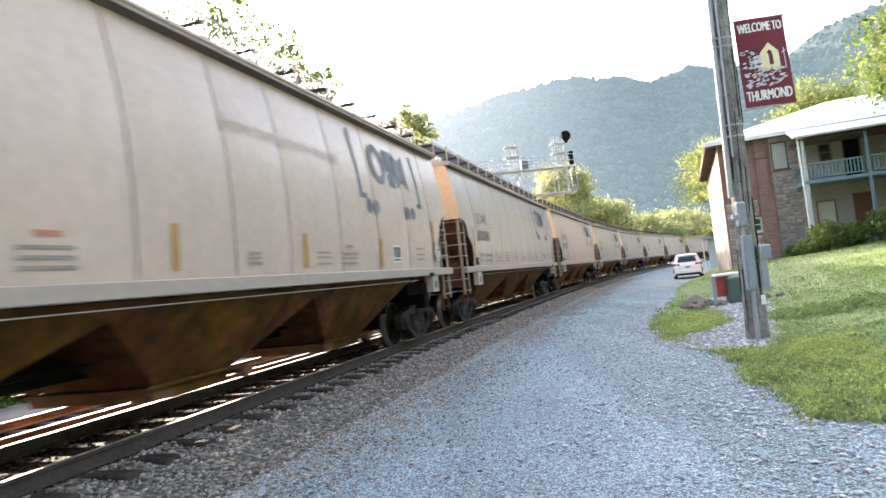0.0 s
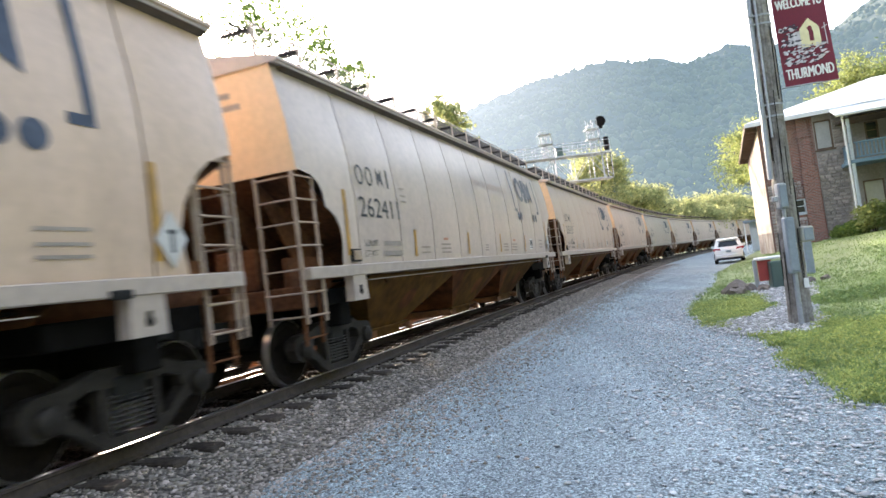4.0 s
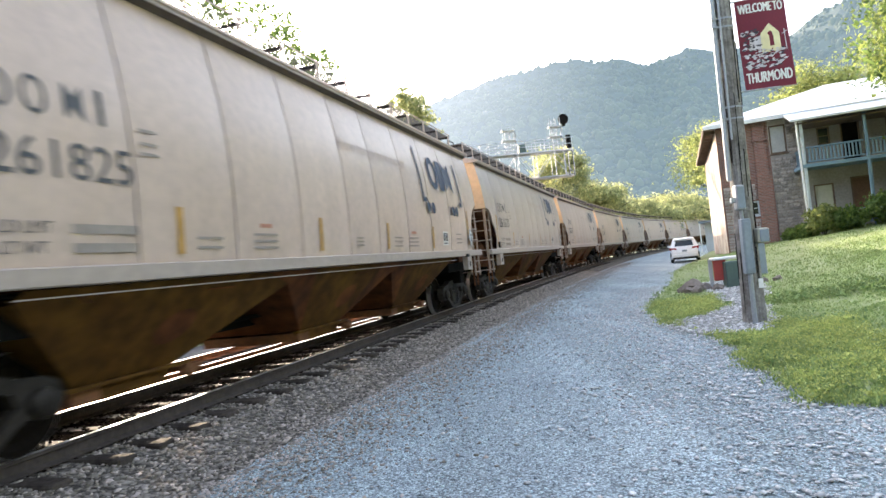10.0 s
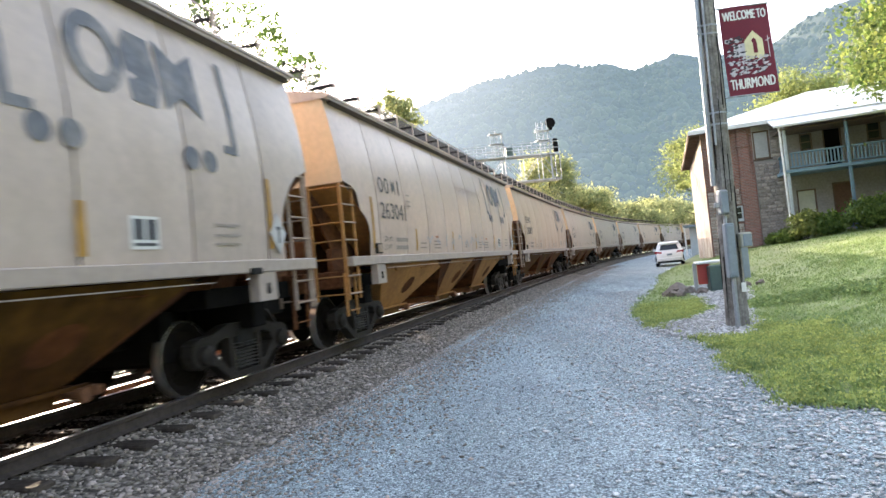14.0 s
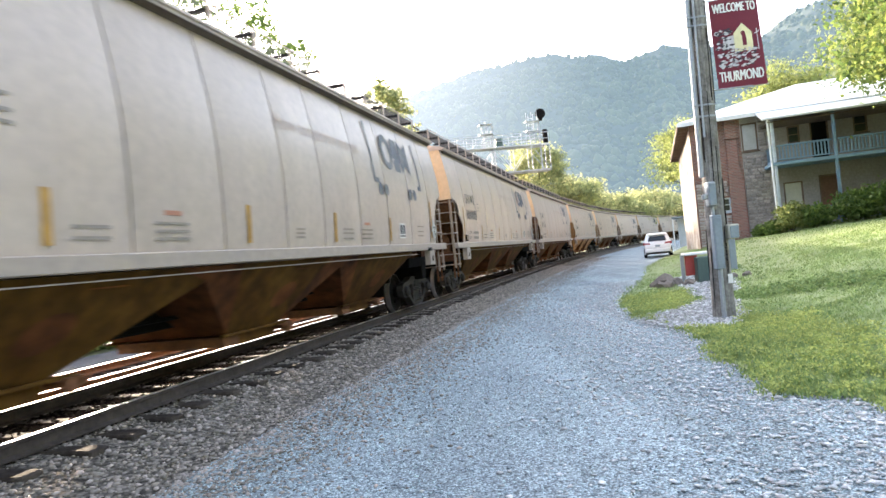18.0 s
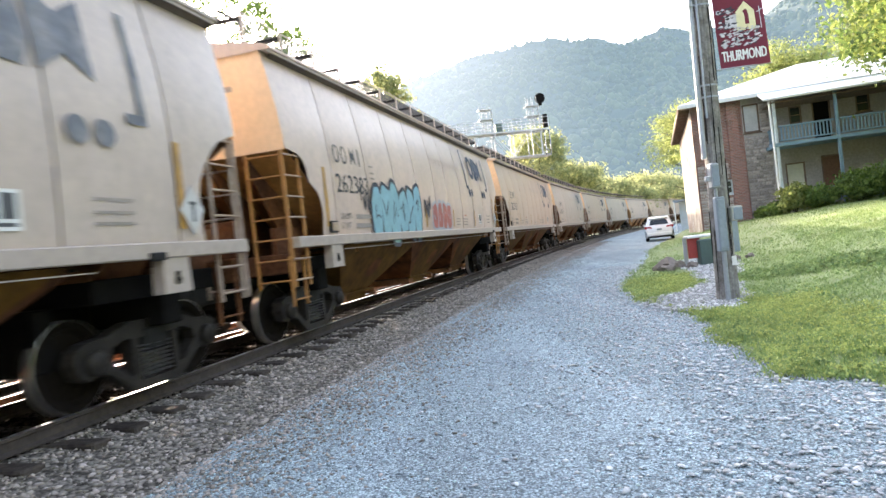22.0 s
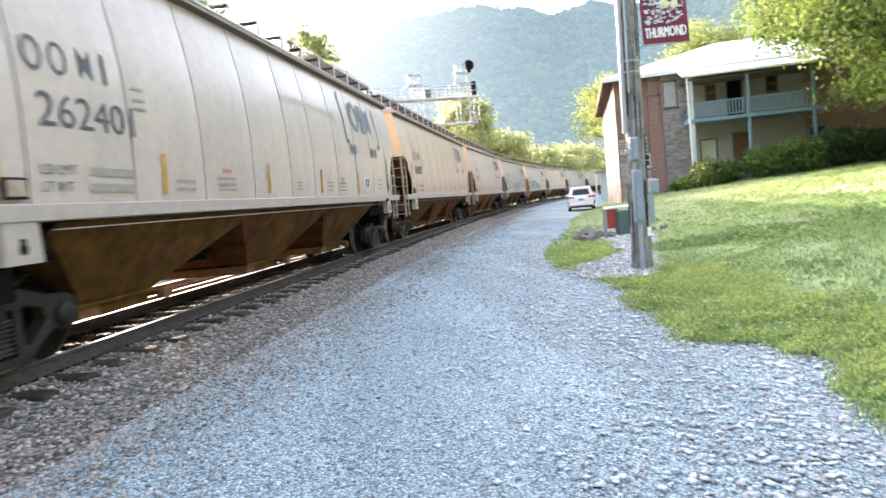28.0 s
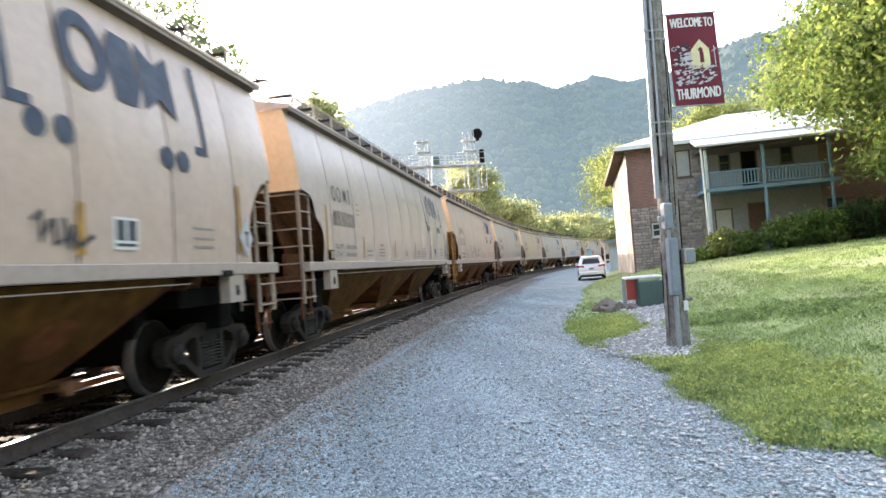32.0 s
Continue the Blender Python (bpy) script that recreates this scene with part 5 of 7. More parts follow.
# ---- the old stone and brick house ----
BRICK = mat("old_brick", (0.36, 0.14, 0.105), 0.9, grain=9, stain=0.9, vary=0.25, tint=(0.2, 0.095, 0.07), bump=0.3)


def brick_joints(m, sx, sz, mortar):
    """Courses of brick with recessed joints in the wall's own plane."""
    nt = m.node_tree
    n, lk = nt.nodes, nt.links
    bs = n["Principled BSDF"]
    src = bs.inputs["Base Color"].links[0].from_socket
    tc, sep, com, bt = n.new("ShaderNodeTexCoord"), n.new("ShaderNodeSeparateXYZ"), n.new("ShaderNodeCombineXYZ"), n.new("ShaderNodeTexBrick")
    add = n.new("ShaderNodeMath")
    lk.new(tc.outputs["Object"], sep.inputs[0])
    lk.new(sep.outputs["X"], add.inputs[0])
    lk.new(sep.outputs["Y"], add.inputs[1])
    lk.new(add.outputs[0], com.inputs["X"])
    lk.new(sep.outputs["Z"], com.inputs["Y"])
    lk.new(com.outputs[0], bt.inputs["Vector"])
    bt.inputs["Scale"].default_value = 1.0
    bt.inputs["Brick Width"].default_value, bt.inputs["Row Height"].default_value, bt.inputs["Mortar Size"].default_value = sx, sz, 0.012
    bt.inputs["Mortar"].default_value = (*mortar, 1)
    h2 = n.new("ShaderNodeHueSaturation")
    h2.inputs["Value"].default_value = 0.6
    lk.new(src, h2.inputs["Color"])
    lk.new(src, bt.inputs["Color1"])
    lk.new(h2.outputs[0], bt.inputs["Color2"])
    lk.new(bt.outputs["Color"], bs.inputs["Base Color"])
    bp = n.new("ShaderNodeBump")
    bp.inputs["Strength"].default_value, bp.inputs["Distance"].default_value, bp.invert = 0.8, 0.012, True
    lk.new(bt.outputs["Fac"], bp.inputs["Height"])
    lk.new(bp.outputs[0], bs.inputs["Normal"])
    return m


brick_joints(BRICK, 0.21, 0.075, (0.3, 0.26, 0.23))
STONEWORK = mat("stone_mortar", (0.42, 0.39, 0.37), 0.95, grain=14, stain=1.4, vary=0.2, tint=(0.2, 0.16, 0.14), bump=0.5)
BLOCK = mat("rough_stone_block", (0.47, 0.425, 0.40), 0.9, grain=8, stain=2.2, vary=0.35, tint=(0.25, 0.18, 0.16), bump=0.6, rnd=0.28)
PLASTER = mat("stained_plaster", (0.31, 0.285, 0.26), 0.9, grain=10, stain=0.8, vary=0.2, tint=(0.20, 0.175, 0.15), bump=0.2)
LIMEWASH = mat("peeling_limewash", (0.52, 0.46, 0.40), 0.9, grain=5, stain=0.9, vary=0.35, tint=(0.24, 0.14, 0.09), bump=0.3, streak=0.65)
METAL_ROOF = mat("white_metal_roof", (0.78, 0.79, 0.80), 0.45, 0.2, grain=6, stain=0.5, vary=0.05, bump=0.02)
BLUE_WOOD = mat("faded_blue_paint", (0.165, 0.26, 0.33), 0.75, grain=14, stain=2, vary=0.15, tint=(0.28, 0.33, 0.35), bump=0.1)
PALE_POST = mat("pale_blue_paint", (0.52, 0.57, 0.60), 0.7, grain=14, stain=2, vary=0.12, bump=0.1)
TRIM_WOOD = mat("weathered_trim", (0.16, 0.11, 0.08), 0.9, grain=12, stain=2, vary=0.25, bump=0.3)
BOARD = mat("pale_board", (0.5, 0.49, 0.38), 0.8, grain=8, stain=1.2, vary=0.08, bump=0.05)
BROWN_DOOR = mat("brown_plywood", (0.16, 0.085, 0.05), 0.85, grain=10, stain=1.5, vary=0.2, bump=0.15)
SHUTTER = mat("whitewashed_boarding", (0.5, 0.5, 0.5), 0.8, grain=12, stain=2, vary=0.1, bump=0.1)
GLASS = mat("dark_window_glass", (0.02, 0.025, 0.03), 0.08, grain=2, vary=0.1, bump=0)

HX, HY, HROT = 14.3, 33.0, -20.0
house = thing("house", "two-storey old brick and stone house with white metal roof", "house", at=pose(HX, HY, 0, 0, 0, HROT))
LEN_U, LEN_V = 15.5, 16.0
FLOOR = 0.2


def wall_with_holes(u0, u1, z0, z1, holes, thick=0.35):
    """A wall in the plane v = 0 with rectangular openings cut through it."""
    s = Shape()
    us = sorted({u0, u1} | {h[0] for h in holes} | {h[2] for h in holes})
    zs = sorted({z0, z1} | {h[1] for h in holes} | {h[3] for h in holes})
    open_ = lambda a, b: any(h[0] <= a < h[2] and h[1] <= b < h[3] for h in holes)
    for i in range(len(us) - 1):
        for j in range(len(zs) - 1):
            if not open_(us[i], zs[j]):
                s.box((us[i], 0, zs[j]), (us[i + 1], thick, zs[j + 1]))
    return s


WIN_UP = (2.4, 5.24, 3.14, 6.64)
WIN_LOW = (1.0, 2.35, 1.62, 3.05)
WIN_P1 = (4.45, 5.35, 5.0, 6.2)
DOOR_UP = (5.45, 4.42, 6.25, 6.4)
WIN_P2 = (7.3, 5.45, 7.9, 6.3)
DOOR_BOARD = (4.06, 1.5, 4.92, 3.48)
DOOR_BROWN = (5.62, 1.6, 6.5, 3.65)
WIN_R = (9.15, 2.0, 10.0, 3.6)
part("wall", wall_with_holes(-0.0, 2.36, FLOOR, 7.0, [WIN_LOW]), BRICK, house, "red-brown brick end of the front wall")
part("wall", wall_with_holes(2.36, 3.6, FLOOR, 7.0, [WIN_UP]), STONEWORK, house, "rough grey stone front wall")
part("wall", wall_with_holes(3.6, 9.0, FLOOR, 7.0, [WIN_P1, DOOR_UP, WIN_P2, DOOR_BOARD, DOOR_BROWN]), PLASTER, house, "stained plaster wall beneath the porch")
part("wall", wall_with_holes(9.0, LEN_U, FLOOR, 7.0, [WIN_R]), BRICK, house, "shaded brick wall behind the shrubs")
part("wall", Shape().box((-0.004, 0.0, FLOOR), (0.35, LEN_V, 7.0)), LIMEWASH, house, "sunlit limewashed side wall with brown streaks")
part("wall", Shape().box((LEN_U - 0.35, 0.36, FLOOR), (LEN_U + 0.004, LEN_V, 7.0)), BRICK, house)
part("wall", Shape().box((0.36, LEN_V - 0.35, FLOOR), (LEN_U - 0.36, LEN_V, 7.0)), BRICK, house)
part("floor_slab", Shape().box((0.36, 0.36, 4.1), (LEN_U - 0.36, LEN_V - 0.36, 4.3)), TRIM_WOOD, house)
rs = random.Random(3)
stone_meshes = []
for k in range(6):
    q = Shape().box((-0.5, -0.028, -0.5), (0.5, 0.02, 0.5), 0.06)
    q.v = [(x + 0.03 * noise.noise((x * 3, z * 3, k)), y + 0.015 * noise.noise((x * 4, z * 4, k + 9)), z + 0.04 * noise.noise((z * 3, x * 3, k + 5))) for x, y, z in q.v]
    stone_meshes.append(q.mesh("stone", BLOCK))
for u0, u1, z0, z1, holes in ((2.38, 3.56, 0.5, 5.1, []), (0.06, 0.96, 0.5, 3.9, []), (0.96, 1.6, 3.12, 3.9, []), (0.96, 1.6, 0.5, 2.25, []), (3.16, 3.56, 5.1, 6.9, [])):
    z = z0
    while z < z1 - 0.1:
        h = rs.uniform(0.11, 0.2)
        u = u0
        while u < u1 - 0.08:
            w = min(rs.uniform(0.14, 0.42), u1 - u)
            part("stone", stone_meshes[rs.randrange(6)], None, house, at=Matrix.LocRotScale((u + w / 2, 0.0, z + h / 2), None, (w - 0.03, 1, h - 0.025)))
            u += w
        z += h
# brick chimney breast with bands
s = Shape()
s.box((1.62, -0.22, 0.5), (2.3, 0.002, 4.35), 0.01).box((1.65, -0.17, 4.35), (2.16, 0.002, 6.98), 0.01)
ch = part("chimney_breast", s, BRICK, house, "projecting red brick chimney breast")
for z in (4.3, 5.95):
    part("brick_band", Shape().box((1.58, -0.25, z), (2.26, 0.0, z + 0.08)), BRICK, ch)


# windows and boarded openings
def opening(hole, kind, label, bars=0, frame_mat=TRIM_WOOD):
    u0, z0, u1, z1 = hole
    w = 0.07
    s = Shape()
    s.box((u0, 0.03, z0), (u0 + w, 0.2, z1)).box((u1 - w, 0.03, z0), (u1, 0.2, z1)).box((u0 + w, 0.03, z1 - w), (u1 - w, 0.2, z1)).box((u0 + w, 0.03, z0), (u1 - w, 0.2, z0 + w))
    top = part("door" if "door" in label else "window", s, frame_mat, house, label)
    fill = Shape().box((u0 + w, 0.1, z0 + w), (u1 - w, 0.13, z1 - w))
    part("pane" if kind is GLASS else "board", fill, kind, top)
    if bars:
        s = Shape()
        for k in range(1, bars + 1):
            z = z0 + (z1 - z0) * k / (bars + 1)
            s.box((u0 + w, 0.07, z - 0.02), (u1 - w, 0.12, z + 0.02))
        part("glazing_bar", s, frame_mat, top)
    part("sill", Shape().box((u0 - 0.06, -0.08, z0 - 0.07), (u1 + 0.06, 0.1, z0), 0.01), frame_mat, top)
    return top


opening(WIN_UP, SHUTTER, "upper window boarded with pale sheeting", 0)
opening(WIN_LOW, GLASS, "small dark lower window", 1, PALE_POST)
opening(WIN_P1, GLASS, "dark porch window with wooden frame", 1)
opening(WIN_P2, GLASS, "dark porch window with wooden frame", 1)
# a black sheet in this open doorway stands for the unlit inside
opening(DOOR_UP, BLACK, "open upper doorway filled with a black sheet for its shade")
opening(DOOR_BOARD, BOARD, "doorway closed with pale yellowish board")
opening(DOOR_BROWN, BROWN_DOOR, "brown plywood-covered door")
opening(WIN_R, GLASS, "tall dark ground-floor window", 2, BLUE_WOOD)

# roof: hip with the porch roof carried out in front
e, zr_, ze = 0.55, 9.65, 7.05
A_, B_, C_, D_ = (-e, -e, ze), (LEN_U + e, -e, ze), (LEN_U + e, LEN_V + e, ze), (-e, LEN_V + e, ze)
R1, R2 = (6.6, 8.0, zr_), (LEN_U - 5.5, 8.0, zr_)
s = Shape()
s.add([A_, B_, C_, D_, R1, R2], [(0, 1, 5, 4), (1, 2, 5), (2, 3, 4, 5), (3, 0, 4)])
s.add([(x, y, z - 0.09) for x, y, z in (A_, B_, C_, D_, R1, R2)], [(0, 4, 5, 1), (1, 5, 2), (2, 5, 4, 3), (3, 4, 0)])
s.add([(x, y, z - k) for k in (0, 0.09) for x, y, z in (A_, B_, C_, D_)], [(0, 4, 5, 1), (1, 5, 6, 2), (2, 6, 7, 3), (3, 7, 4, 0)])
roof = part("roof", s, METAL_ROOF, house, "white sheet-metal hip roof")
s = Shape()
s.add([(3.05, -2.35, 6.42), (9.4, -2.35, 6.42), (9.4, 0.9, 7.42), (3.05, 0.9, 7.42), (3.05, -2.35, 6.34), (9.4, -2.35, 6.34), (9.4, 0.9, 7.34), (3.05, 0.9, 7.34)],
      [(0, 1, 2, 3), (7, 6, 5, 4), (0, 4, 5, 1), (1, 5, 6, 2), (3, 2, 6, 7), (0, 3, 7, 4)])
pr = part("porch_roof", s, METAL_ROOF, roof)
s = Shape()
for k in range(26):
    u = -e + 0.3 + k * 0.62
    s.add([(u, -e + 0.02, ze + 0.01), (u + 0.03, -e + 0.02, ze + 0.01), (u + 0.03, 4.0 if 3 < u < 12 else 1.0, ze + 0.01 + (4.6 if 3 < u < 12 else 1.6) * 0.3), (u, 4.0 if 3 < u < 12 else 1.0, ze + 0.01 + (4.6 if 3 < u < 12 else 1.6) * 0.3)], [(0, 1, 2, 3)])
part("gutter", Shape().box((3.0, -2.45, 6.32), (9.45, -2.35, 6.43), 0.02), WHITE_PAINT, roof, "white gutter board")
part("fascia", Shape().box((-e - 0.03, -e - 0.03, ze - 0.2), (3.05, -e, ze - 0.02)), WHITE_PAINT, roof)
part("fascia", Shape().box((-e - 0.03, -e, ze - 0.28), (-e, LEN_V + e, ze - 0.02)), TRIM_WOOD, roof, "weathered brown side fascia")
part("soffit", Shape().box((-e, -e, ze - 0.16), (0.0, LEN_V + e, ze - 0.1)), TRIM_WOOD, roof)
part("soffit", Shape().box((0.0, -e, ze - 0.16), (3.05, 0.0, ze - 0.1)), TRIM_WOOD, roof)
for k in range(14):
    part("rafter_tail", Shape().box((-e + 0.03, 0.3 + k * 1.15, ze - 0.34), (0.0, 0.42 + k * 1.15, ze - 0.16)), TRIM_WOOD, roof)

# porch: deck, posts, balustrade
porch = part("porch", Shape().box((3.3, -2.0, 4.2), (9.2, 0.0, 4.36), 0.01), BLUE_WOOD, house, "faded blue balcony on timber posts")
part("porch_ceiling", Shape().box((3.3, -2.1, 6.22), (9.2, 0.0, 6.26)), TRIM_WOOD, porch)
for u, m in ((3.5, PALE_POST), (6.02, BLUE_WOOD), (8.86, BLUE_WOOD)):
    part("post", Shape().box((u - 0.065, -1.96, 1.0), (u + 0.065, -1.83, 6.36), 0.015), m, porch)
part("downpipe", Shape().tube((3.36, -2.05, 1.2), (3.30, -2.05, 6.35), 0.05, n=8), WHITE_PAINT, porch, smooth=True)
for a, b in ((3.62, 5.9), (6.14, 8.74)):
    part("handrail", Shape().box((a, -1.95, 5.08), (b, -1.84, 5.15), 0.01), BLUE_WOOD, porch)
    part("handrail", Shape().box((a, -1.93, 4.44), (b, -1.86, 4.5), 0.01), BLUE_WOOD, porch)
    k = 0
    bal = Shape().box((-0.03, -0.02, 4.5), (0.03, 0.02, 5.08)).mesh("baluster", BLUE_WOOD)
    for u in np.arange(a + 0.1, b - 0.05, 0.145):
        part("baluster", bal, None, porch, at=(float(u), -1.895, 0))
part("side_rail", Shape().box((3.42, -1.85, 5.08), (3.5, -0.02, 5.15)), BLUE_WOOD, porch)
part("side_rail", Shape().box((3.42, -1.85, 4.44), (3.5, -0.02, 4.5)), BLUE_WOOD, porch)
for k in range(11):
    part("baluster", Shape().box((3.44, -1.7 + k * 0.15, 4.5), (3.48, -1.66 + k * 0.15, 5.08)), BLUE_WOOD, porch)
for a, b in ((3.62, 5.9), (6.14, 8.74)):
    part("lower_rail", Shape().box((a, -1.93, 2.05), (b, -1.86, 2.12)), BLUE_WOOD, porch)
    part("lower_rail", Shape().box((a, -1.93, 1.45), (b, -1.86, 1.5)), BLUE_WOOD, porch)
    for u in np.arange(a + 0.15, b, 0.3):
        part("lower_baluster", Shape().box((float(u) - 0.02, -1.91, 1.5), (float(u) + 0.02, -1.88, 2.05)), BLUE_WOOD, porch)
part("porch_floor", Shape().box((3.2, -2.0, 0.9), (9.2, 0.0, 1.15), 0.02), STONEWORK, porch)

# utility box shed beside the house
shed = thing("shed", "small pale trackside shed with flat roof", "shed", at=pose(26.4, 66, 0.0, 0, 0, -24))
part("wall", Shape().box((0, 0, 0), (3.2, 3.6, 2.9), 0.02), PALE_POST, shed)
part("roof", Shape().box((-0.5, -1.3, 2.9), (3.6, 3.9, 3.1), 0.02), GREY_BOX, shed)
part("door", Shape().box((1.0, -0.06, 0.05), (1.9, -0.003, 2.1), 0.01), TRIM_WOOD, shed)
for u in (-0.4, 3.4):
    part("post", Shape().box((u - 0.06, -1.2, 0), (u + 0.06, -1.08, 2.9)), WHITE_PAINT, shed)


# ---- utility pole with welcome banner ----
PX, PY = 5.27, 11.4
pole = thing("utility_pole", "weathered wooden utility pole with conduits and boxes", "utility pole", at=pose(PX, PY, rise(PX, PY), 0, 0.7, 0))
s = Shape()
prof = [(0.205, -0.5), (0.195, 0.0), (0.175, 1.2), (0.158, 3.5), (0.145, 6.0), (0.13, 9.6), (0.0, 9.62)]
s.lathe(prof, 18)
part("shaft", s, POLE_WOOD, pole, "cracked brown-grey timber shaft", smooth=True)
s = Shape()
for k in range(60):
    a, z = random.uniform(0, 6.28), random.uniform(0.1, 7)
    r = 0.186 - z * 0.0066
    s.tube((r * math.cos(a), r * math.sin(a), z), (r * math.cos(a + 0.04), r * math.sin(a + 0.04), z + random.uniform(0.4, 1.3)), 0.007, n=4)
part("drying_crack", s, BLACK, pole)
s = Shape()
s.tube((-0.21, -0.06, 2.5), (-0.17, -0.06, 9.3), 0.045, n=10)
part("conduit", s, GALV, pole, "galvanised service conduit", smooth=True)
s = Shape()
s.tube((-0.13, -0.14, 3.2), (-0.1, -0.12, 9.3), 0.02, n=8)
part("conduit", s, GALV, pole, smooth=True)
for z in (3.55, 3.75, 5.15, 5.3, 6.9):
    s = Shape()
    r = 0.182 - z * 0.0058
    s.lathe([(r, z), (r + 0.008, z), (r + 0.008, z + 0.03), (r, z + 0.03)], 16)
    s.box((-0.26, -0.12, z), (-0.1, -0.09, z + 0.03))
    part("strap", s, GALV, pole)
mb = part("meter_box", Shape().box((-0.23, -0.31, 1.97), (-0.08, -0.15, 2.4), 0.02), GALV, pole, "grey metal service box")
part("meter_cover", Shape().box((-0.215, -0.325, 2.0), (-0.095, -0.312, 2.36), 0.01), GREY_BOX, mb)
part("service_head", Shape().box((-0.31, -0.28, 2.1), (-0.23, -0.19, 2.19), 0.01), GALV, mb)
s = Shape()
s.box((-0.19, -0.30, 0.88), (-0.03, -0.16, 1.82), 0.015)
db = part("disconnect_box", s, GREY_BOX, pole, "tall blue-grey electrical cabinet")
part("cabinet_door", Shape().box((-0.175, -0.315, 0.92), (-0.045, -0.302, 1.78), 0.008), GREY_BOX, db)
part("latch", Shape().box((-0.065, -0.33, 1.3), (-0.05, -0.315, 1.38)), GALV, db)
part("conduit", Shape().tube((-0.1, -0.22, -0.2), (-0.1, -0.22, 0.88), 0.04, n=10), GALV, pole, smooth=True)
part("conduit", Shape().tube((-0.14, -0.22, 1.82), (-0.14, -0.22, 1.97), 0.03, n=10), GALV, pole, smooth=True)
ob = part("outlet_box", Shape().box((0.08, -0.29, 1.38), (0.27, -0.13, 1.64), 0.02), mat("cream_box", (0.5, 0.48, 0.4), 0.6, grain=20, vary=0.08, bump=0.02), pole, "cream plastic outlet box")
part("box_cover", Shape().box((0.10, -0.305, 1.4), (0.25, -0.292, 1.61), 0.01), GREY_BOX, ob)
part("tag", Shape().box((0.04, -0.2, 0.62), (0.12, -0.19, 0.78)), WHITE_PAINT, pole, "white notice tag")

BANNER_RED = mat("maroon_banner", (0.15, 0.012, 0.03), 0.75, grain=30, stain=1.5, vary=0.08, bump=0.05)
BANNER_DARK = mat("banner_dark", (0.05, 0.04, 0.055), 0.8, grain=10, stain=6, vary=0.2, bump=0)
BANNER_GREY = mat("banner_grey", (0.6, 0.56, 0.6), 0.8, grain=10, stain=6, vary=0.2, bump=0)
BANNER_CREAM = mat("banner_cream", (0.75, 0.68, 0.42), 0.8, grain=10, stain=6, vary=0.1, bump=0)
banner = thing("banner", "maroon town welcome banner with white lettering and depot picture", "banner", at=pose(PX + 0.31, PY - 0.02, rise(PX, PY) + 4.03, 0, -1.2, -4))
BW, BH = 0.85, 1.58
s = Shape()
n = 14
for j in range(n + 1):
    for i in range(9):
        u, v = i / 8, j / n
        s.v.append((u * BW, 0.02 * math.sin(u * 5 + v * 3), v * BH))
s.f = [(j * 9 + i, j * 9 + i + 1, (j + 1) * 9 + i + 1, (j + 1) * 9 + i) for j in range(n) for i in range(8)]
m = len(s.v)
s.v += [(x, y + 0.004, z) for x, y, z in s.v]
s.f += [tuple(m + i for i in reversed(q)) for q in s.f[:n * 8]]
s.mi = [0] * len(s.f)
cloth = part("cloth", s, BANNER_RED, banner, "maroon fabric", smooth=True)


def banner_y(x, z):
    return 0.02 * math.sin(x / BW * 5 + z / BH * 3) - 0.006


def on_banner(shape, dx, dz, sx=1.0, sz=1.0, lift=0.0):
    shape.v = [(dx + x * sx, banner_y(dx + x * sx, dz + z * sz) - lift, dz + z * sz) for x, z, *_ in [(p[0], p[1]) for p in shape.v]]
    return shape


def lettering(text, width, height):
    sh = words(text, 1.0)
    xs_, zs_ = [p[0] for p in sh.v], [p[1] for p in sh.v]
    a, b, c, d = min(xs_), max(xs_), min(zs_), max(zs_)
    sh.v = [((p[0] - a) / (b - a) * width, (p[1] - c) / (d - c) * height, 0) for p in sh.v]
    return sh


def bold(text, width, height, dx, dz):
    out = Shape()
    for ox in (-0.007, 0, 0.007):
        q = lettering(text, width, height)
        out.add([(p[0] + ox, p[1] + ox * 0.3, 0) for p in q.v], q.f)
    return on_banner(out, dx, dz, lift=0.0)


part("lettering", bold("WELCOME TO", 0.75, 0.16, 0.05, 1.34), WHITE_INK, cloth, "white words across the top")
part("lettering", bold("THURMOND", 0.75, 0.18, 0.05, 0.12), WHITE_INK, cloth, "white words across the bottom")


def flat(pts):
    return Shape().add([(x, z, 0) for x, z in pts], [tuple(range(len(pts)))])


part("picture_house", on_banner(flat([(0.36, 0.62), (0.68, 0.62), (0.68, 0.95), (0.52, 1.12), (0.36, 0.95)]), 0, 0), BANNER_CREAM, cloth, "cream depot gable")
part("picture_house", on_banner(flat([(0.16, 0.68), (0.36, 0.68), (0.36, 0.92), (0.18, 0.9)]), 0, 0), BANNER_GREY, cloth)
part("picture_house", on_banner(flat([(0.50, 0.72), (0.57, 0.72), (0.57, 0.9), (0.50, 0.9)]), 0, 0, lift=0.002), BANNER_RED, cloth)
s = Shape()
for k in range(46):
    x, z, r = random.uniform(0.08, 0.74), random.uniform(0.36, 0.66), random.uniform(0.02, 0.06)
    s.add([(x - r, z, 0), (x + r * 0.3, z - r * 0.4, 0), (x + r, z + r * 0.2, 0), (x, z + r * 0.5, 0)], [(0, 1, 2, 3)])
for k in range(18):
    x, z, r = random.uniform(0.06, 0.3), random.uniform(0.66, 1.02), random.uniform(0.03, 0.06)
    s.add([(x - r, z, 0), (x + r * 0.3, z - r * 0.6, 0), (x + r, z + r * 0.2, 0), (x, z + r * 0.7, 0)], [(0, 1, 2, 3)])
part("picture_foliage", on_banner(s, 0, 0), BANNER_GREY, cloth, "grey sketched trees and ground")
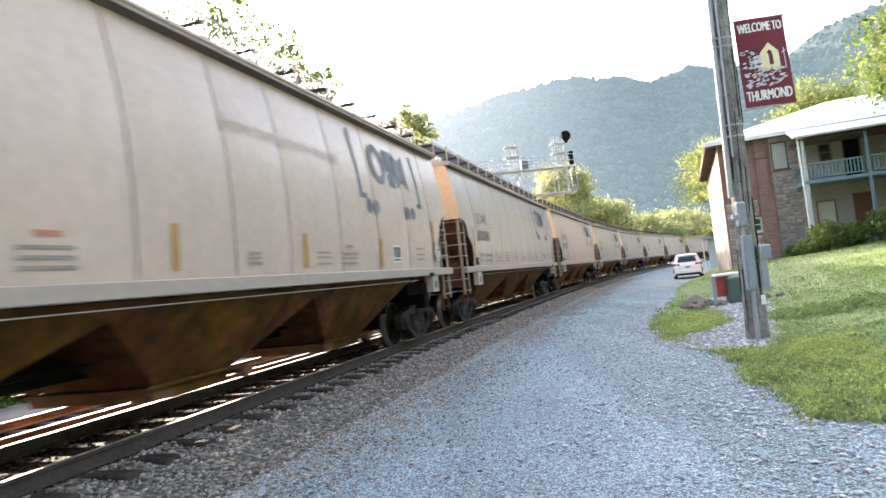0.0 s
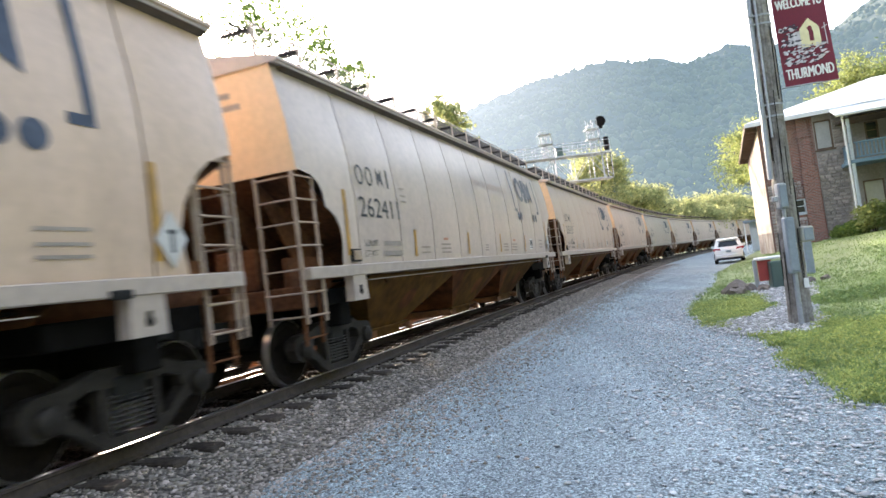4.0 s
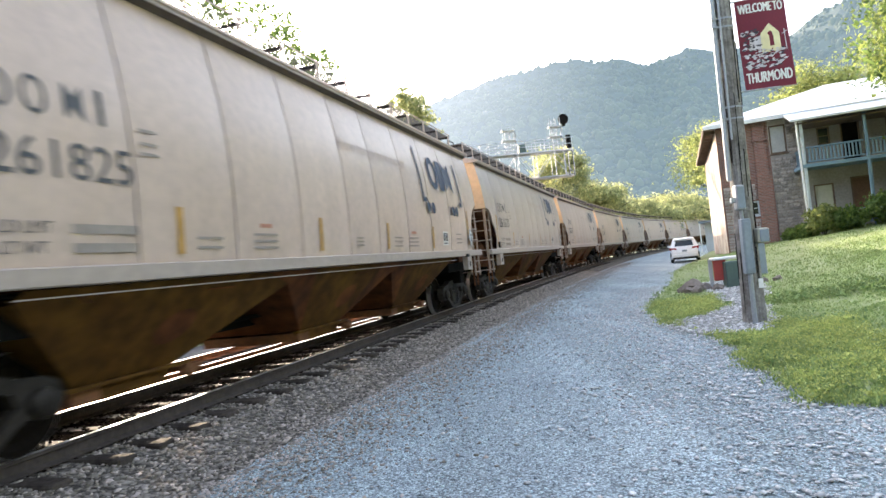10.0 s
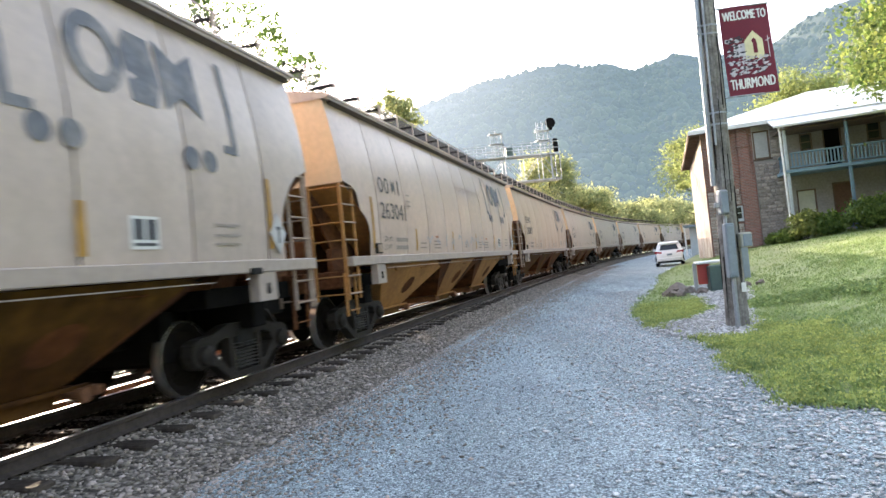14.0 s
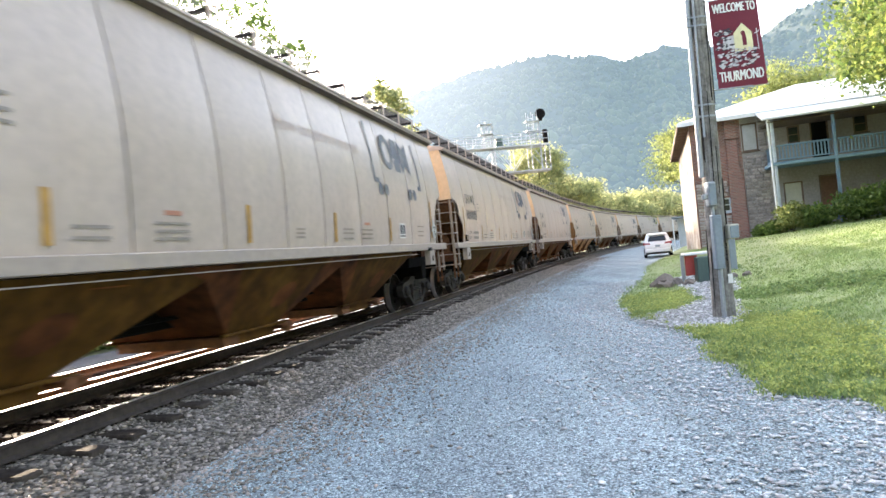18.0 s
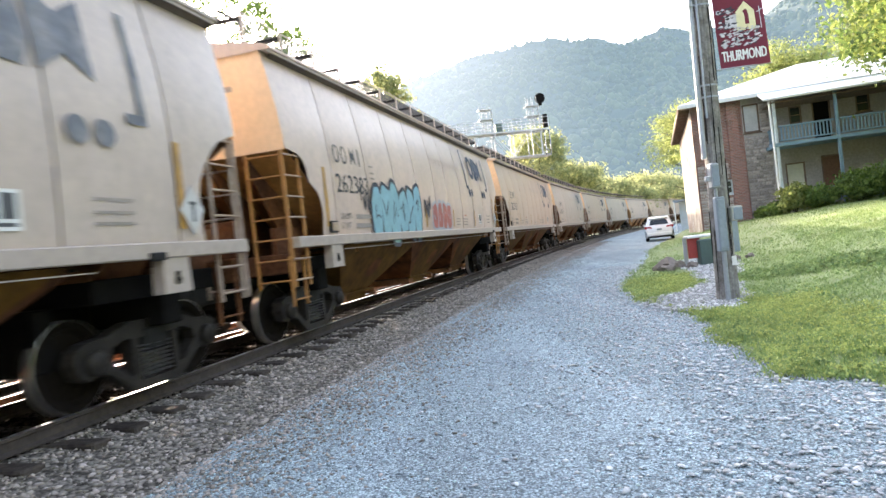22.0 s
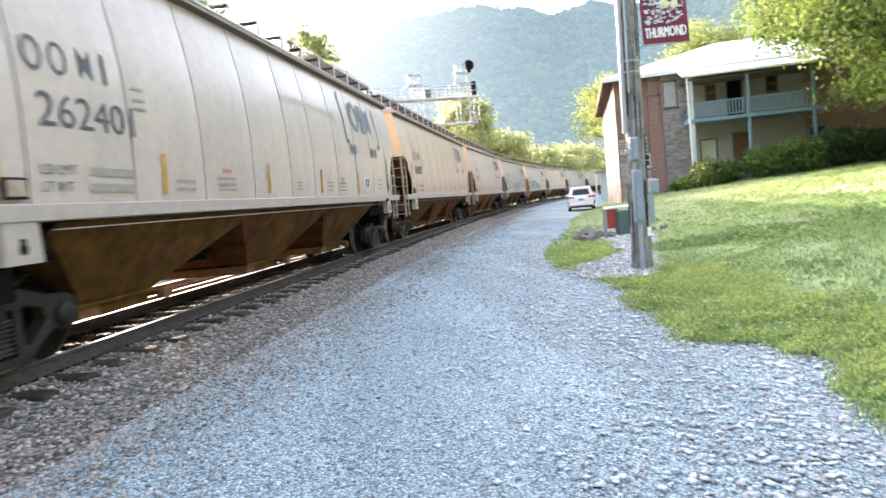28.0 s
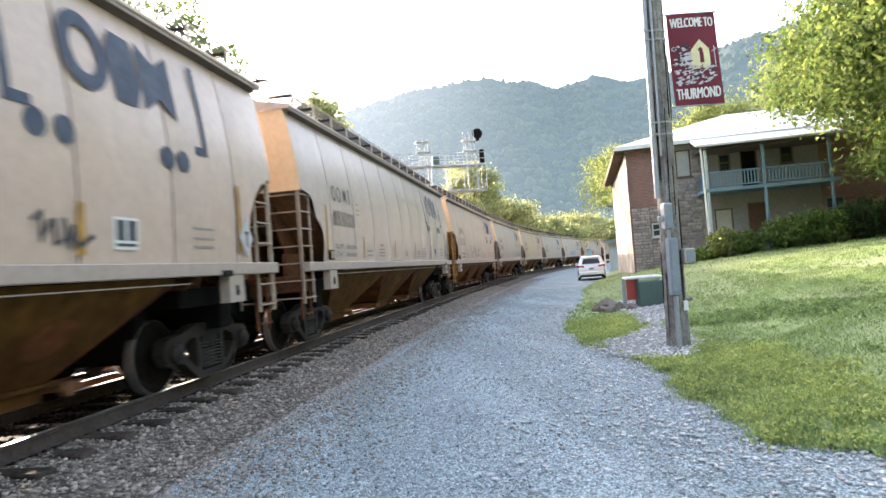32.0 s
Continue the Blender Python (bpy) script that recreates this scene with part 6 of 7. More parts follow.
for seed in range(3):
    s, rp = Shape(), random.Random(90 + seed)
    for k in range(34):
        x, z = rp.uniform(0.08, 0.72), rp.uniform(0.36, 0.68)
        if seed == 2:
            x, z = rp.uniform(0.06, 0.34), rp.uniform(0.68, 1.04)
        w, h = rp.uniform(0.015, 0.055), rp.uniform(0.008, 0.022)
        s.add([(x - w, z, 0), (x, z - h, 0), (x + w, z + h * 0.6, 0), (x, z + h, 0)], [(0, 1, 2, 3)])
    part("picture_stroke", on_banner(s, 0, 0, lift=0.002 + 0.001 * seed), (BANNER_DARK, BANNER_GREY, BANNER_DARK)[seed], cloth)["kind"] = "stuff"
part("picture_post", on_banner(Shape().add([(0.765, 0.62, 0), (0.78, 0.62, 0), (0.78, 1.0, 0), (0.765, 1.0, 0)], [(0, 1, 2, 3)]).add([(0.72, 0.9, 0), (0.82, 0.95, 0), (0.82, 0.965, 0), (0.72, 0.915, 0)], [(0, 1, 2, 3)]), 0, 0), BANNER_GREY, cloth)
for z in (0.0, BH):
    part("banner_arm", Shape().tube((-0.2, 0.005, z), (BW + 0.02, 0.005, z), 0.014, n=8), GALV, banner, smooth=True)

# ---- white car ----
CAR_BODY = mat("white_car_paint", (0.8, 0.8, 0.8), 0.25, grain=5, stain=1, vary=0.03, bump=0)
TYRE = mat("tyre_rubber", (0.02, 0.02, 0.02), 0.85, grain=20, vary=0.2)
LAMP_RED = mat("red_lamp_lens", (0.3, 0.01, 0.01), 0.2, grain=10, vary=0.1, bump=0)
suv = thing("car", "white compact crossover car parked at the gravel's edge", "car", at=pose(16.6, 45.4, rise(16.6, 45.4), 0, 0, 70))
# side outline, x forward, z up
body = [(-2.2, 0.35), (-2.25, 0.55), (-2.22, 0.85), (-2.12, 1.0), (-2.02, 1.05), (-1.7, 1.5), (-1.45, 1.6), (-0.4, 1.64), (0.3, 1.58), (0.95, 1.15), (1.1, 1.05), (1.95, 0.92), (2.2, 0.75), (2.25, 0.4), (1.9, 0.25), (-1.9, 0.25)]
s = Shape()
rows_ = []
for u, v in body:
    half = 0.91 if v < 0.95 else 0.91 - (v - 0.95) * 0.38
    half -= 0.08 if abs(u) > 2.15 else 0
    rows_.append((u, v, half))
for k, f in enumerate((-1, -0.92, 0.92, 1)):
    s.v += [(u if abs(f) < 1 else u * 0.985, h * f, v if abs(f) == 1 else v + (0.015 if v > 1 else 0)) for u, v, h in rows_]
n = len(rows_)
s.f = [(j * n + i, j * n + (i + 1) % n, (j + 1) * n + (i + 1) % n, (j + 1) * n + i) for j in range(3) for i in range(n)] + [tuple(range(n)), tuple(3 * n + i for i in range(n))]
s.mi = [0] * len(s.f)
bd = part("body", s, CAR_BODY, suv, "glossy white bodywork", smooth=True)
part("rear_window", Shape().add([(-2.02, -0.6, 1.12), (-2.02, 0.6, 1.12), (-1.775, 0.5, 1.44), (-1.775, -0.5, 1.44), (-1.97, -0.6, 1.09), (-1.97, 0.6, 1.09), (-1.73, 0.5, 1.41), (-1.73, -0.5, 1.41)], [(0, 1, 2, 3), (7, 6, 5, 4), (0, 4, 5, 1), (2, 6, 7, 3)]), GLASS, bd, "dark tinted rear window")
for sy in (-1, 1):
    part("side_window", Shape().add([(-1.6, sy * 0.90, 1.1), (0.75, sy * 0.90, 1.1), (0.25, sy * 0.725, 1.5), (-1.45, sy * 0.725, 1.5)], [(0, 1, 2, 3)]), GLASS, bd)
    tl = part("tail_lamp", Shape().add([(-2.2, sy * 0.45, 0.88), (-2.2, sy * 0.86, 0.86), (-2.0, sy * 0.925, 0.9), (-2.06, sy * 0.91, 1.06), (-2.16, sy * 0.5, 1.0), (-2.12, sy * 0.84, 1.03)], [(0, 1, 5, 4), (1, 2, 3, 5)]), LAMP_RED, bd, "red tail lamp")
    part("mirror", Shape().box((0.55, min(sy * 0.9, sy * 1.08), 1.02), (0.72, max(sy * 0.9, sy * 1.08), 1.18), 0.02), CAR_BODY, bd)
    for x in (-1.35, 1.38):
        w = part("wheel", Shape().lathe([(0.2, sy * 0.72), (0.33, sy * 0.72), (0.345, sy * 0.76), (0.345, sy * 0.88), (0.32, sy * 0.92), (0.23, sy * 0.92)], 20, "y", (x, 0, 0.345)), TYRE, suv, "black tyre", smooth=True)
        part("rim", Shape().lathe([(0.0, sy * 0.9), (0.07, sy * 0.91), (0.2, sy * 0.89), (0.23, sy * 0.91)], 10, "y", (x, 0, 0.345)), GALV, w)
part("rear_bumper", Shape().box((-2.3, -0.8, 0.36), (-2.15, 0.8, 0.6), 0.04), CAR_BODY, bd)
part("bumper_trim", Shape().box((-2.29, -0.78, 0.24), (-2.1, 0.78, 0.38), 0.02), TYRE, bd)
part("number_plate", Shape().box((-2.262, -0.16, 0.72), (-2.235, 0.16, 0.85)), GREY_BOX, bd)
part("spoiler", Shape().box((-1.85, -0.6, 1.5), (-1.5, 0.6, 1.57), 0.02), CAR_BODY, bd)

# ---- transformer box, rocks by the pole ----
cab = thing("transformer_box", "green and red electrical cabinet behind the pole", "electrical box", at=pose(8.35, 19.5, rise(8.35, 19.5) - 0.02, 0, 0, -12))
GREEN_STEEL = mat("dark_green_steel", (0.06, 0.10, 0.09), 0.5, grain=20, stain=2, vary=0.12, bump=0.03)
RED_STEEL = mat("faded_red_panel", (0.4, 0.06, 0.05), 0.6, grain=20, stain=2, vary=0.12, bump=0.03)
part("cabinet", Shape().box((-0.1, -0.3, 0.0), (0.62, 0.3, 0.8), 0.03), GREEN_STEEL, cab, "dark green steel cabinet")
part("lid", Shape().box((-0.4, -0.05, 0.86), (0.66, 0.5, 0.94), 0.02), WHITE_PAINT, cab, "pale top rail")
part("panel", Shape().box((-0.36, 0.1, 0.25), (0.0, 0.2, 0.86), 0.01), RED_STEEL, cab, "red panel")
for x in (-0.42, 0.6):
    part("post", Shape().box((x - 0.05, 0.2, -0.1), (x + 0.05, 0.3, 0.88)), GALV, cab)
cab2 = single("electric_pedestal", Shape().box((-0.12, -0.12, 0), (0.12, 0.12, 1.1), 0.03), GREY_BOX, "slim grey utility pedestal behind the pole", "utility box", at=pose(10.2, 21.2, rise(10.2, 21.2) - 0.02))


def rock(rng, r):
    s = Shape()
    bmx = bmesh.new()
    bmesh.ops.create_icosphere(bmx, subdivisions=2, radius=1)
    k = rng.uniform(0, 50)
    q = np.array([1, rng.uniform(0.6, 0.9), rng.uniform(0.45, 0.8)]) * r
    vs = []
    for v in bmx.verts:
        d = 1 + 0.6 * noise.noise(v.co * 1.5 + Vector((k, k, 0))) + 0.3 * noise.noise(v.co * 3.1 + Vector((0, k, k)))
        vs.append((v.co.x * q[0] * d, v.co.y * q[1] * d, v.co.z * q[2] * d))
    s.add(vs, [tuple(v.index for v in f.verts) for f in bmx.faces])
    bmx.free()
    return s


ROCK = mat("brown_field_stone", (0.17, 0.14, 0.12), 0.9, grain=9, stain=2, vary=0.3, bump=0.5)
rng = np.random.default_rng(5)
for x, y, r in ((7.15, 19.1, 0.42), (7.5, 19.4, 0.3), (6.95, 18.7, 0.24), (7.75, 18.9, 0.2), (8.9, 18.6, 0.2), (9.1, 18.1, 0.15)):
    single("rock", rock(rng, r), ROCK, "rough brown stone lying by the gravel pad", "rock", "rocks by the pole", at=pose(x, y, rise(x, y) + r * 0.25, 0, 0, float(rng.uniform(0, 360))))
# gravel that runs from the lane round the pole's foot and back along the pad
PAD_Y = [10.3, 10.7, 11.6, 12.7, 13.3, 14.2, 17.0, 20.0, 22.3]
PAD_L = [4.5, 4.0, 3.9, 4.2, 5.1, 6.0, 6.9, 7.7, 8.5]
PAD_R = [4.8, 5.25, 5.8, 6.15, 6.5, 7.0, 8.3, 9.6, 9.9]


def on_pad(x, y, slack=0.0):
    inside = (y > PAD_Y[0]) & (y < PAD_Y[-1])
    return inside & (x > np.interp(y, PAD_Y, PAD_L) + slack) & (x < np.interp(y, PAD_Y, PAD_R) - slack)


s = Shape()
rows_ = np.arange(PAD_Y[0], PAD_Y[-1] + 0.01, 0.3)
for y in rows_:
    l_ = float(np.interp(y, PAD_Y, PAD_L)) + 0.12 * noise.noise((y * 1.3, 2, 0))
    r_ = float(np.interp(y, PAD_Y, PAD_R)) + 0.18 * noise.noise((y * 1.3, 7, 0))
    for k in range(7):
        x = l_ + (r_ - l_) * k / 6
        s.v.append((x, float(y), rise(x, float(y)) + (0.036 if 0 < k < 6 else 0.012)))
s.f = [(j * 7 + i, j * 7 + i + 1, j * 7 + i + 8, j * 7 + i + 7) for j in range(len(rows_) - 1) for i in range(6)]
s.mi = [0] * len(s.f)
single("pavement", s, PAD_GRAVEL, "patch of grey gravel around the pole's foot", "gravel patch", kind="structure", smooth=True)

# ---- cantilever signal bridge ----
SIGNAL = mat("aluminium_paint", (0.40, 0.42, 0.44), 0.5, 0.3, grain=10, stain=1, vary=0.08, bump=0)
gan = thing("signal_bridge", "silver cantilever signal bridge over the tracks", "railway signal", at=pose(13.0, 60.0, 0.0, 0, 0, 6))
W0, W1 = -14.0, -0.45
part("mast", Shape().box((W0 - 0.4, -0.4, -0.1), (W0 + 0.4, 0.4, 11.2), 0.05), SIGNAL, gan)
for y in (-0.7, 0.7):
    for z in (8.45, 10.75):
        part("chord", Shape().box((W0, y - 0.05, z - 0.05), (W1, y + 0.05, z + 0.05)), SIGNAL, gan)
    s = Shape()
    for k in range(9):
        x = W0 + (W1 - W0) * k / 8
        s.box((x - 0.03, y - 0.03, 8.5), (x + 0.03, y + 0.03, 10.7))
        if k < 8:
            x2 = W0 + (W1 - W0) * (k + 1) / 8
            s.tube((x, y, 10.7 if k % 2 else 8.5), (x2, y, 8.5 if k % 2 else 10.7), 0.03, n=6)
    part("lattice", s, SIGNAL, gan)
    s = Shape()
    for z in (11.3, 11.85):
        s.tube((W0, y, z), (W1, y, z), 0.035, n=6)
    for k in range(17):
        x = W0 + (W1 - W0) * k / 16
        s.tube((x, y, 10.8), (x, y, 11.85), 0.03, n=6)
    part("handrail", s, SIGNAL, gan)
part("walkway", Shape().box((W0, -0.66, 10.78), (W1, 0.66, 10.84)), SIGNAL, gan)
part("walkway", Shape().box((-4.6, -0.66, 8.36), (W1, 0.66, 8.42)), SIGNAL, gan)
for x, zt in ((-1.2, 13.4), (-5.55, 12.8)):
    mst = part("signal_mast", Shape().tube((x, -0.5, 8.5), (x, -0.5, zt), 0.08, n=8), SIGNAL, gan)
    s = Shape()
    for dx in (-0.45, -0.9):
        s.tube((x + dx, -0.4, 10.8), (x + dx, -0.4, zt + 0.2), 0.03, n=6)
    for k in range(9):
        s.tube((x - 0.45, -0.4, 11 + k * 0.28), (x - 0.9, -0.4, 11 + k * 0.28), 0.025, n=6)
    for z in (12.0, 12.9):
        s.box((x - 1.2, -0.8, z), (x, 0.1, z + 0.05))
    for dx in (-1.2, -0.7, -0.2):
        s.tube((x + dx, -0.8, 12.0), (x + dx, -0.8, zt + 0.3), 0.025, n=6)
    part("ladder_cage", s, SIGNAL, mst)
s = Shape()
s.lathe([(0.0, -0.75), (0.46, -0.75), (0.48, -0.65), (0.46, -0.55), (0.0, -0.5)], 18, "y", (-1.0, 0, 13.55))
part("signal_head", s.box((-1.2, -0.55, 12.95), (-0.8, -0.3, 13.9), 0.03), BLACK, gan, "round black signal target", smooth=True)
part("signal_head", Shape().box((-0.9, -0.7, 10.9), (-0.5, -0.4, 12.1), 0.03), BLACK, gan, "black signal head")
part("cabinet", Shape().box((-5.3, -0.5, 10.84), (-4.7, 0.2, 11.6), 0.03), GREEN_STEEL, gan)
part("ladder", ladder(8.4, 10.7, 8), BLACK, gan, at=pose(-0.75, -0.75, 0))

# ---- trees and shrubs ----
TREES = [
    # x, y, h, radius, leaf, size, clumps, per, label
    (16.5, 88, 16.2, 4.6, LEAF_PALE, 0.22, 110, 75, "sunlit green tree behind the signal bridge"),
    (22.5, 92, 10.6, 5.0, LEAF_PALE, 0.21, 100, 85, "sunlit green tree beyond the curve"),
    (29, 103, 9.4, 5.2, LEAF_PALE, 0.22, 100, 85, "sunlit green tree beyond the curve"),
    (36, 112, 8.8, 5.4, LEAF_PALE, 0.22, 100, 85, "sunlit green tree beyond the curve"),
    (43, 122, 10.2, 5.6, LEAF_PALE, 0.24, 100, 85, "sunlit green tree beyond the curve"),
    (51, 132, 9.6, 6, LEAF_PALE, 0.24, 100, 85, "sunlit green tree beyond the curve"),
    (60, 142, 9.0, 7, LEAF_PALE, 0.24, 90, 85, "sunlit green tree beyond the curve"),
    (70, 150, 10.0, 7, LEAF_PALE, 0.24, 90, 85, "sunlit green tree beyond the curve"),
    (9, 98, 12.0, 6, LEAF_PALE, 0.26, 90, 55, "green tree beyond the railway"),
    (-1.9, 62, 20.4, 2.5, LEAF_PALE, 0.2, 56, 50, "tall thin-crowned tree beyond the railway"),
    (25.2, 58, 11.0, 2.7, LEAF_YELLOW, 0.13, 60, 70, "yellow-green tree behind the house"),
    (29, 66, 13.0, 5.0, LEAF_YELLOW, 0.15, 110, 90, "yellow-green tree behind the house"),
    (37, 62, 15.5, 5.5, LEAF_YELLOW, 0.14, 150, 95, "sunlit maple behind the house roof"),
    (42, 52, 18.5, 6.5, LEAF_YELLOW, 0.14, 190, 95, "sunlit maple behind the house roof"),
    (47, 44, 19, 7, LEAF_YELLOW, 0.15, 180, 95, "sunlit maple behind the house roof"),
]
for i, (x, y, h, r, lf, sz, cl, pe, lb) in enumerate(TREES):
    tree(x, y, rise(x, y) - 0.05 if x > edge(y) else -0.1, h, r, 100 + i, lf, sz, cl, pe, lb)
# sparse trees behind the train
for i, (x, y, h, r) in enumerate(((-11.2, 33, 18.6, 2.8), (-8.8, 33, 18.2, 2.5), (-7.0, 34, 16.6, 1.9), (-6.0, 38, 16.0, 1.6))):
    tree(x, y, -0.1, h, r, 200 + i, LEAF_GREEN, 0.1, 44, 36, "thin dark-leaved tree behind the railway", r=0.16, base=0.5, clump=0.13)
# big tree on the lawn
tree(24.3, 21.8, rise(24.3, 21.8) - 0.05, 13.5, 8.0, 7, LEAF_SHADE, 0.115, 1000, 100, "large spreading shade tree on the lawn", low=-0.95, base=0.07, r=0.27, clump=0.075, group="")
rot = Matrix.Rotation(radians(HROT), 4, "Z")
# these young trees get their shade from the dark leaf colour
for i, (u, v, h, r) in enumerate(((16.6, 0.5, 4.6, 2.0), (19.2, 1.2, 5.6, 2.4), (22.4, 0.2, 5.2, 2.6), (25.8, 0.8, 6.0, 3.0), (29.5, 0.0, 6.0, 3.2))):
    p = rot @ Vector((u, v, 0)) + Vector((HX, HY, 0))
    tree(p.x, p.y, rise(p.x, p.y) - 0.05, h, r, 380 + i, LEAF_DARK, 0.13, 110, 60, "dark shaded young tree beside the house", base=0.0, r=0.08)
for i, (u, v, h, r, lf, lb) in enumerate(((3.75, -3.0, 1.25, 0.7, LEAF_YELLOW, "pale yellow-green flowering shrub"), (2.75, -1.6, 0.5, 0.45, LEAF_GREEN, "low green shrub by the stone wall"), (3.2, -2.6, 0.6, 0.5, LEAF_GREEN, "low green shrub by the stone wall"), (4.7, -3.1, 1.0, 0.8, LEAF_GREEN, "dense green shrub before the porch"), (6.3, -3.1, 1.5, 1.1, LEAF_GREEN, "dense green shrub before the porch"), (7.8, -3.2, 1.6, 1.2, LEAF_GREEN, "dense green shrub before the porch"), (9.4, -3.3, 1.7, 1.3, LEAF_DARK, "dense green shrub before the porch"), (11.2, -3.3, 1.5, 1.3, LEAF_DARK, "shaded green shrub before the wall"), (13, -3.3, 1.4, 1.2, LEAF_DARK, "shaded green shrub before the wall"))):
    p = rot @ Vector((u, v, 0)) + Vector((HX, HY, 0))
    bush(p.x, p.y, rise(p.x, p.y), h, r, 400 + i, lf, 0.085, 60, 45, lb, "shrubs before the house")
for i in range(16):
    p = line(-2 + i * 3.6 + 0.8 * (i % 3), -10.4 - (i * 7 % 5) * 0.5)
    bush(p.x, p.y, -0.33, 1.1 + 0.3 * (i % 3), 1.5, 450 + i, LEAF_GREEN, 0.14, 26, 34, "rank green weeds beyond the tracks", "weeds beyond the tracks")
for i in range(26):
    p = line(2 + i * 1.25, -9.3 - (i * 7 % 5) * 0.25)
    bush(p.x, p.y, -0.33, 0.75 + 0.15 * (i % 3), 0.9, 500 + i, LEAF_GREEN, 0.09, 22, 34, "rank green weeds beyond the tracks", "weeds beyond the tracks")


# ---- ties, ballast, gravel and grass ----
rng = np.random.default_rng(11)


def tie_mesh(k):
    s = Shape()
    s.box((-1.37, -0.115, -0.19), (1.37, 0.115, 0.0), 0.018)
    s.v = [(x + 0.02 * noise.noise((x * 2, y * 9, k)), y + 0.012 * noise.noise((x * 3, k, z * 9)), z + 0.014 * noise.noise((x * 4, y * 5, k + 3))) for x, y, z in s.v]
    return s.mesh("tie", TIE)


tie_meshes = [tie_mesh(k * 7.3) for k in range(5)]
plate = Shape().box((-0.17, -0.1, 0), (0.17, 0.1, 0.018), 0.004).mesh("tie_plate", RAIL)
for tr_, off, a, b, z in ((main_track, 0.0, -16, 62, RAIL_Z - 0.165), (far_track, FAR_OFF, -4, 40, FAR_Z - 0.165)):
    q, i = a, 0
    while q < b:
        p = line(q, off + float(rng.uniform(-0.06, 0.06)), z + float(rng.uniform(-0.012, 0.0)))
        tie = part("tie", tie_meshes[i % 5], None, tr_, at=pose(p.x, p.y, p.z, 0, 0, -math.degrees(heading(q)) + float(rng.uniform(-1.5, 1.5))))
        q += 0.585 + float(rng.uniform(-0.03, 0.03))
        i += 1


def stones(name, n, place, size, material, label, category, flat_=0.65, parent=None):
    """Loose stones, each a small uneven lump, as one mesh of stuff."""
    base_v = np.array([(1, 0, 0), (-1, 0, 0), (0, 1, 0), (0, -1, 0), (0, 0, 1), (0, 0, -1), (0.6, 0.6, 0.5), (-0.6, -0.6, 0.5), (-0.6, 0.6, 0.5), (0.6, -0.6, 0.5)], float)
    tri = [(4, 6, 8), (4, 8, 7), (4, 7, 9), (4, 9, 6), (0, 6, 9), (2, 8, 6), (1, 7, 8), (3, 9, 7), (0, 2, 6), (2, 1, 8), (1, 3, 7), (3, 0, 9), (0, 5, 2), (2, 5, 1), (1, 5, 3), (3, 5, 0)]
    c, r = place(n), size(n)
    v = base_v[None] * rng.uniform(0.45, 1.35, (n, 10, 1)) * np.stack([rng.uniform(0.8, 1.3, n), rng.uniform(0.6, 1.0, n), rng.uniform(flat_ * 0.7, flat_ * 1.2, n)], 1)[:, None, :]
    a = rng.uniform(0, 6.283, n)
    ca, sa = np.cos(a)[:, None], np.sin(a)[:, None]
    v = np.stack([v[..., 0] * ca - v[..., 1] * sa, v[..., 0] * sa + v[..., 1] * ca, v[..., 2]], -1) * r[:, None, None] + c[:, None, :]
    f = (np.array(tri)[None] + 10 * np.arange(n)[:, None, None]).reshape(-1, 3)
    me = bpy.data.meshes.new(name)
    me.vertices.add(10 * n)
    me.vertices.foreach_set("co", v.ravel())
    me.loops.add(3 * len(f))
    me.loops.foreach_set("vertex_index", f.ravel().astype(np.int32))
    me.polygons.add(len(f))
    me.polygons.foreach_set("loop_start", np.arange(0, 3 * len(f), 3, dtype=np.int32))
    me.materials.append(material)
    me.update(calc_edges=True)
    ob = new(name, me)
    if parent:
        ob.parent = parent
    return tagged(ob, label, category, kind="stuff")


EY, EX = np.array([q[0] for q in EDGE], float), np.array([q[1] for q in EDGE], float)


def on_road(n):
    y = np.where(rng.uniform(0, 1, n) < 0.12, rng.uniform(-12, 2, n), 2.0 + 34 * rng.uniform(0, 1, n) ** 2.0)
    a, b = np.interp(y, _y, _x) + 2.2, np.interp(y, EY, EX) + 0.25
    x = a + (b - a) * rng.uniform(0, 1, n)
    d = x - np.interp(y, _y, _x)
    return np.stack([x, y, 0.004 - 0.085 * np.clip((2.9 - d) / 0.8, 0, 1)], 1)


def by_edge(n):
    y = np.where(rng.uniform(0, 1, n) < 0.2, rng.uniform(-12, 1.5, n), 1.5 + 22 * rng.uniform(0, 1, n) ** 1.7)
    x = np.interp(y, EY, EX) + 0.15 - np.abs(rng.normal(0, 1.25, n))
    return np.stack([x, y, np.full(n, 0.01)], 1)


def along(off, spread_, a, b, lift, bell=False, level=None):
    """Places along the track on its ballast, or at one level."""
    def place(n):
        q = a + (b - a) * rng.uniform(0, 1, n) ** 1.5
        o = off + np.abs(rng.normal(0, spread_, n)) if bell else off + rng.uniform(-spread_, spread_, n)
        h = np.interp(q, _s, _h)
        z = np.full(n, level) if level is not None else np.maximum(bed_z(o), np.where(o > 2.0, -0.085 + 0.085 * np.clip((o - 2.05) / 0.8, 0, 1), -1))
        return np.stack([np.interp(q, _s, _x) + o * np.cos(h), np.interp(q, _s, _y) - o * np.sin(h), z + lift], 1)
    return place


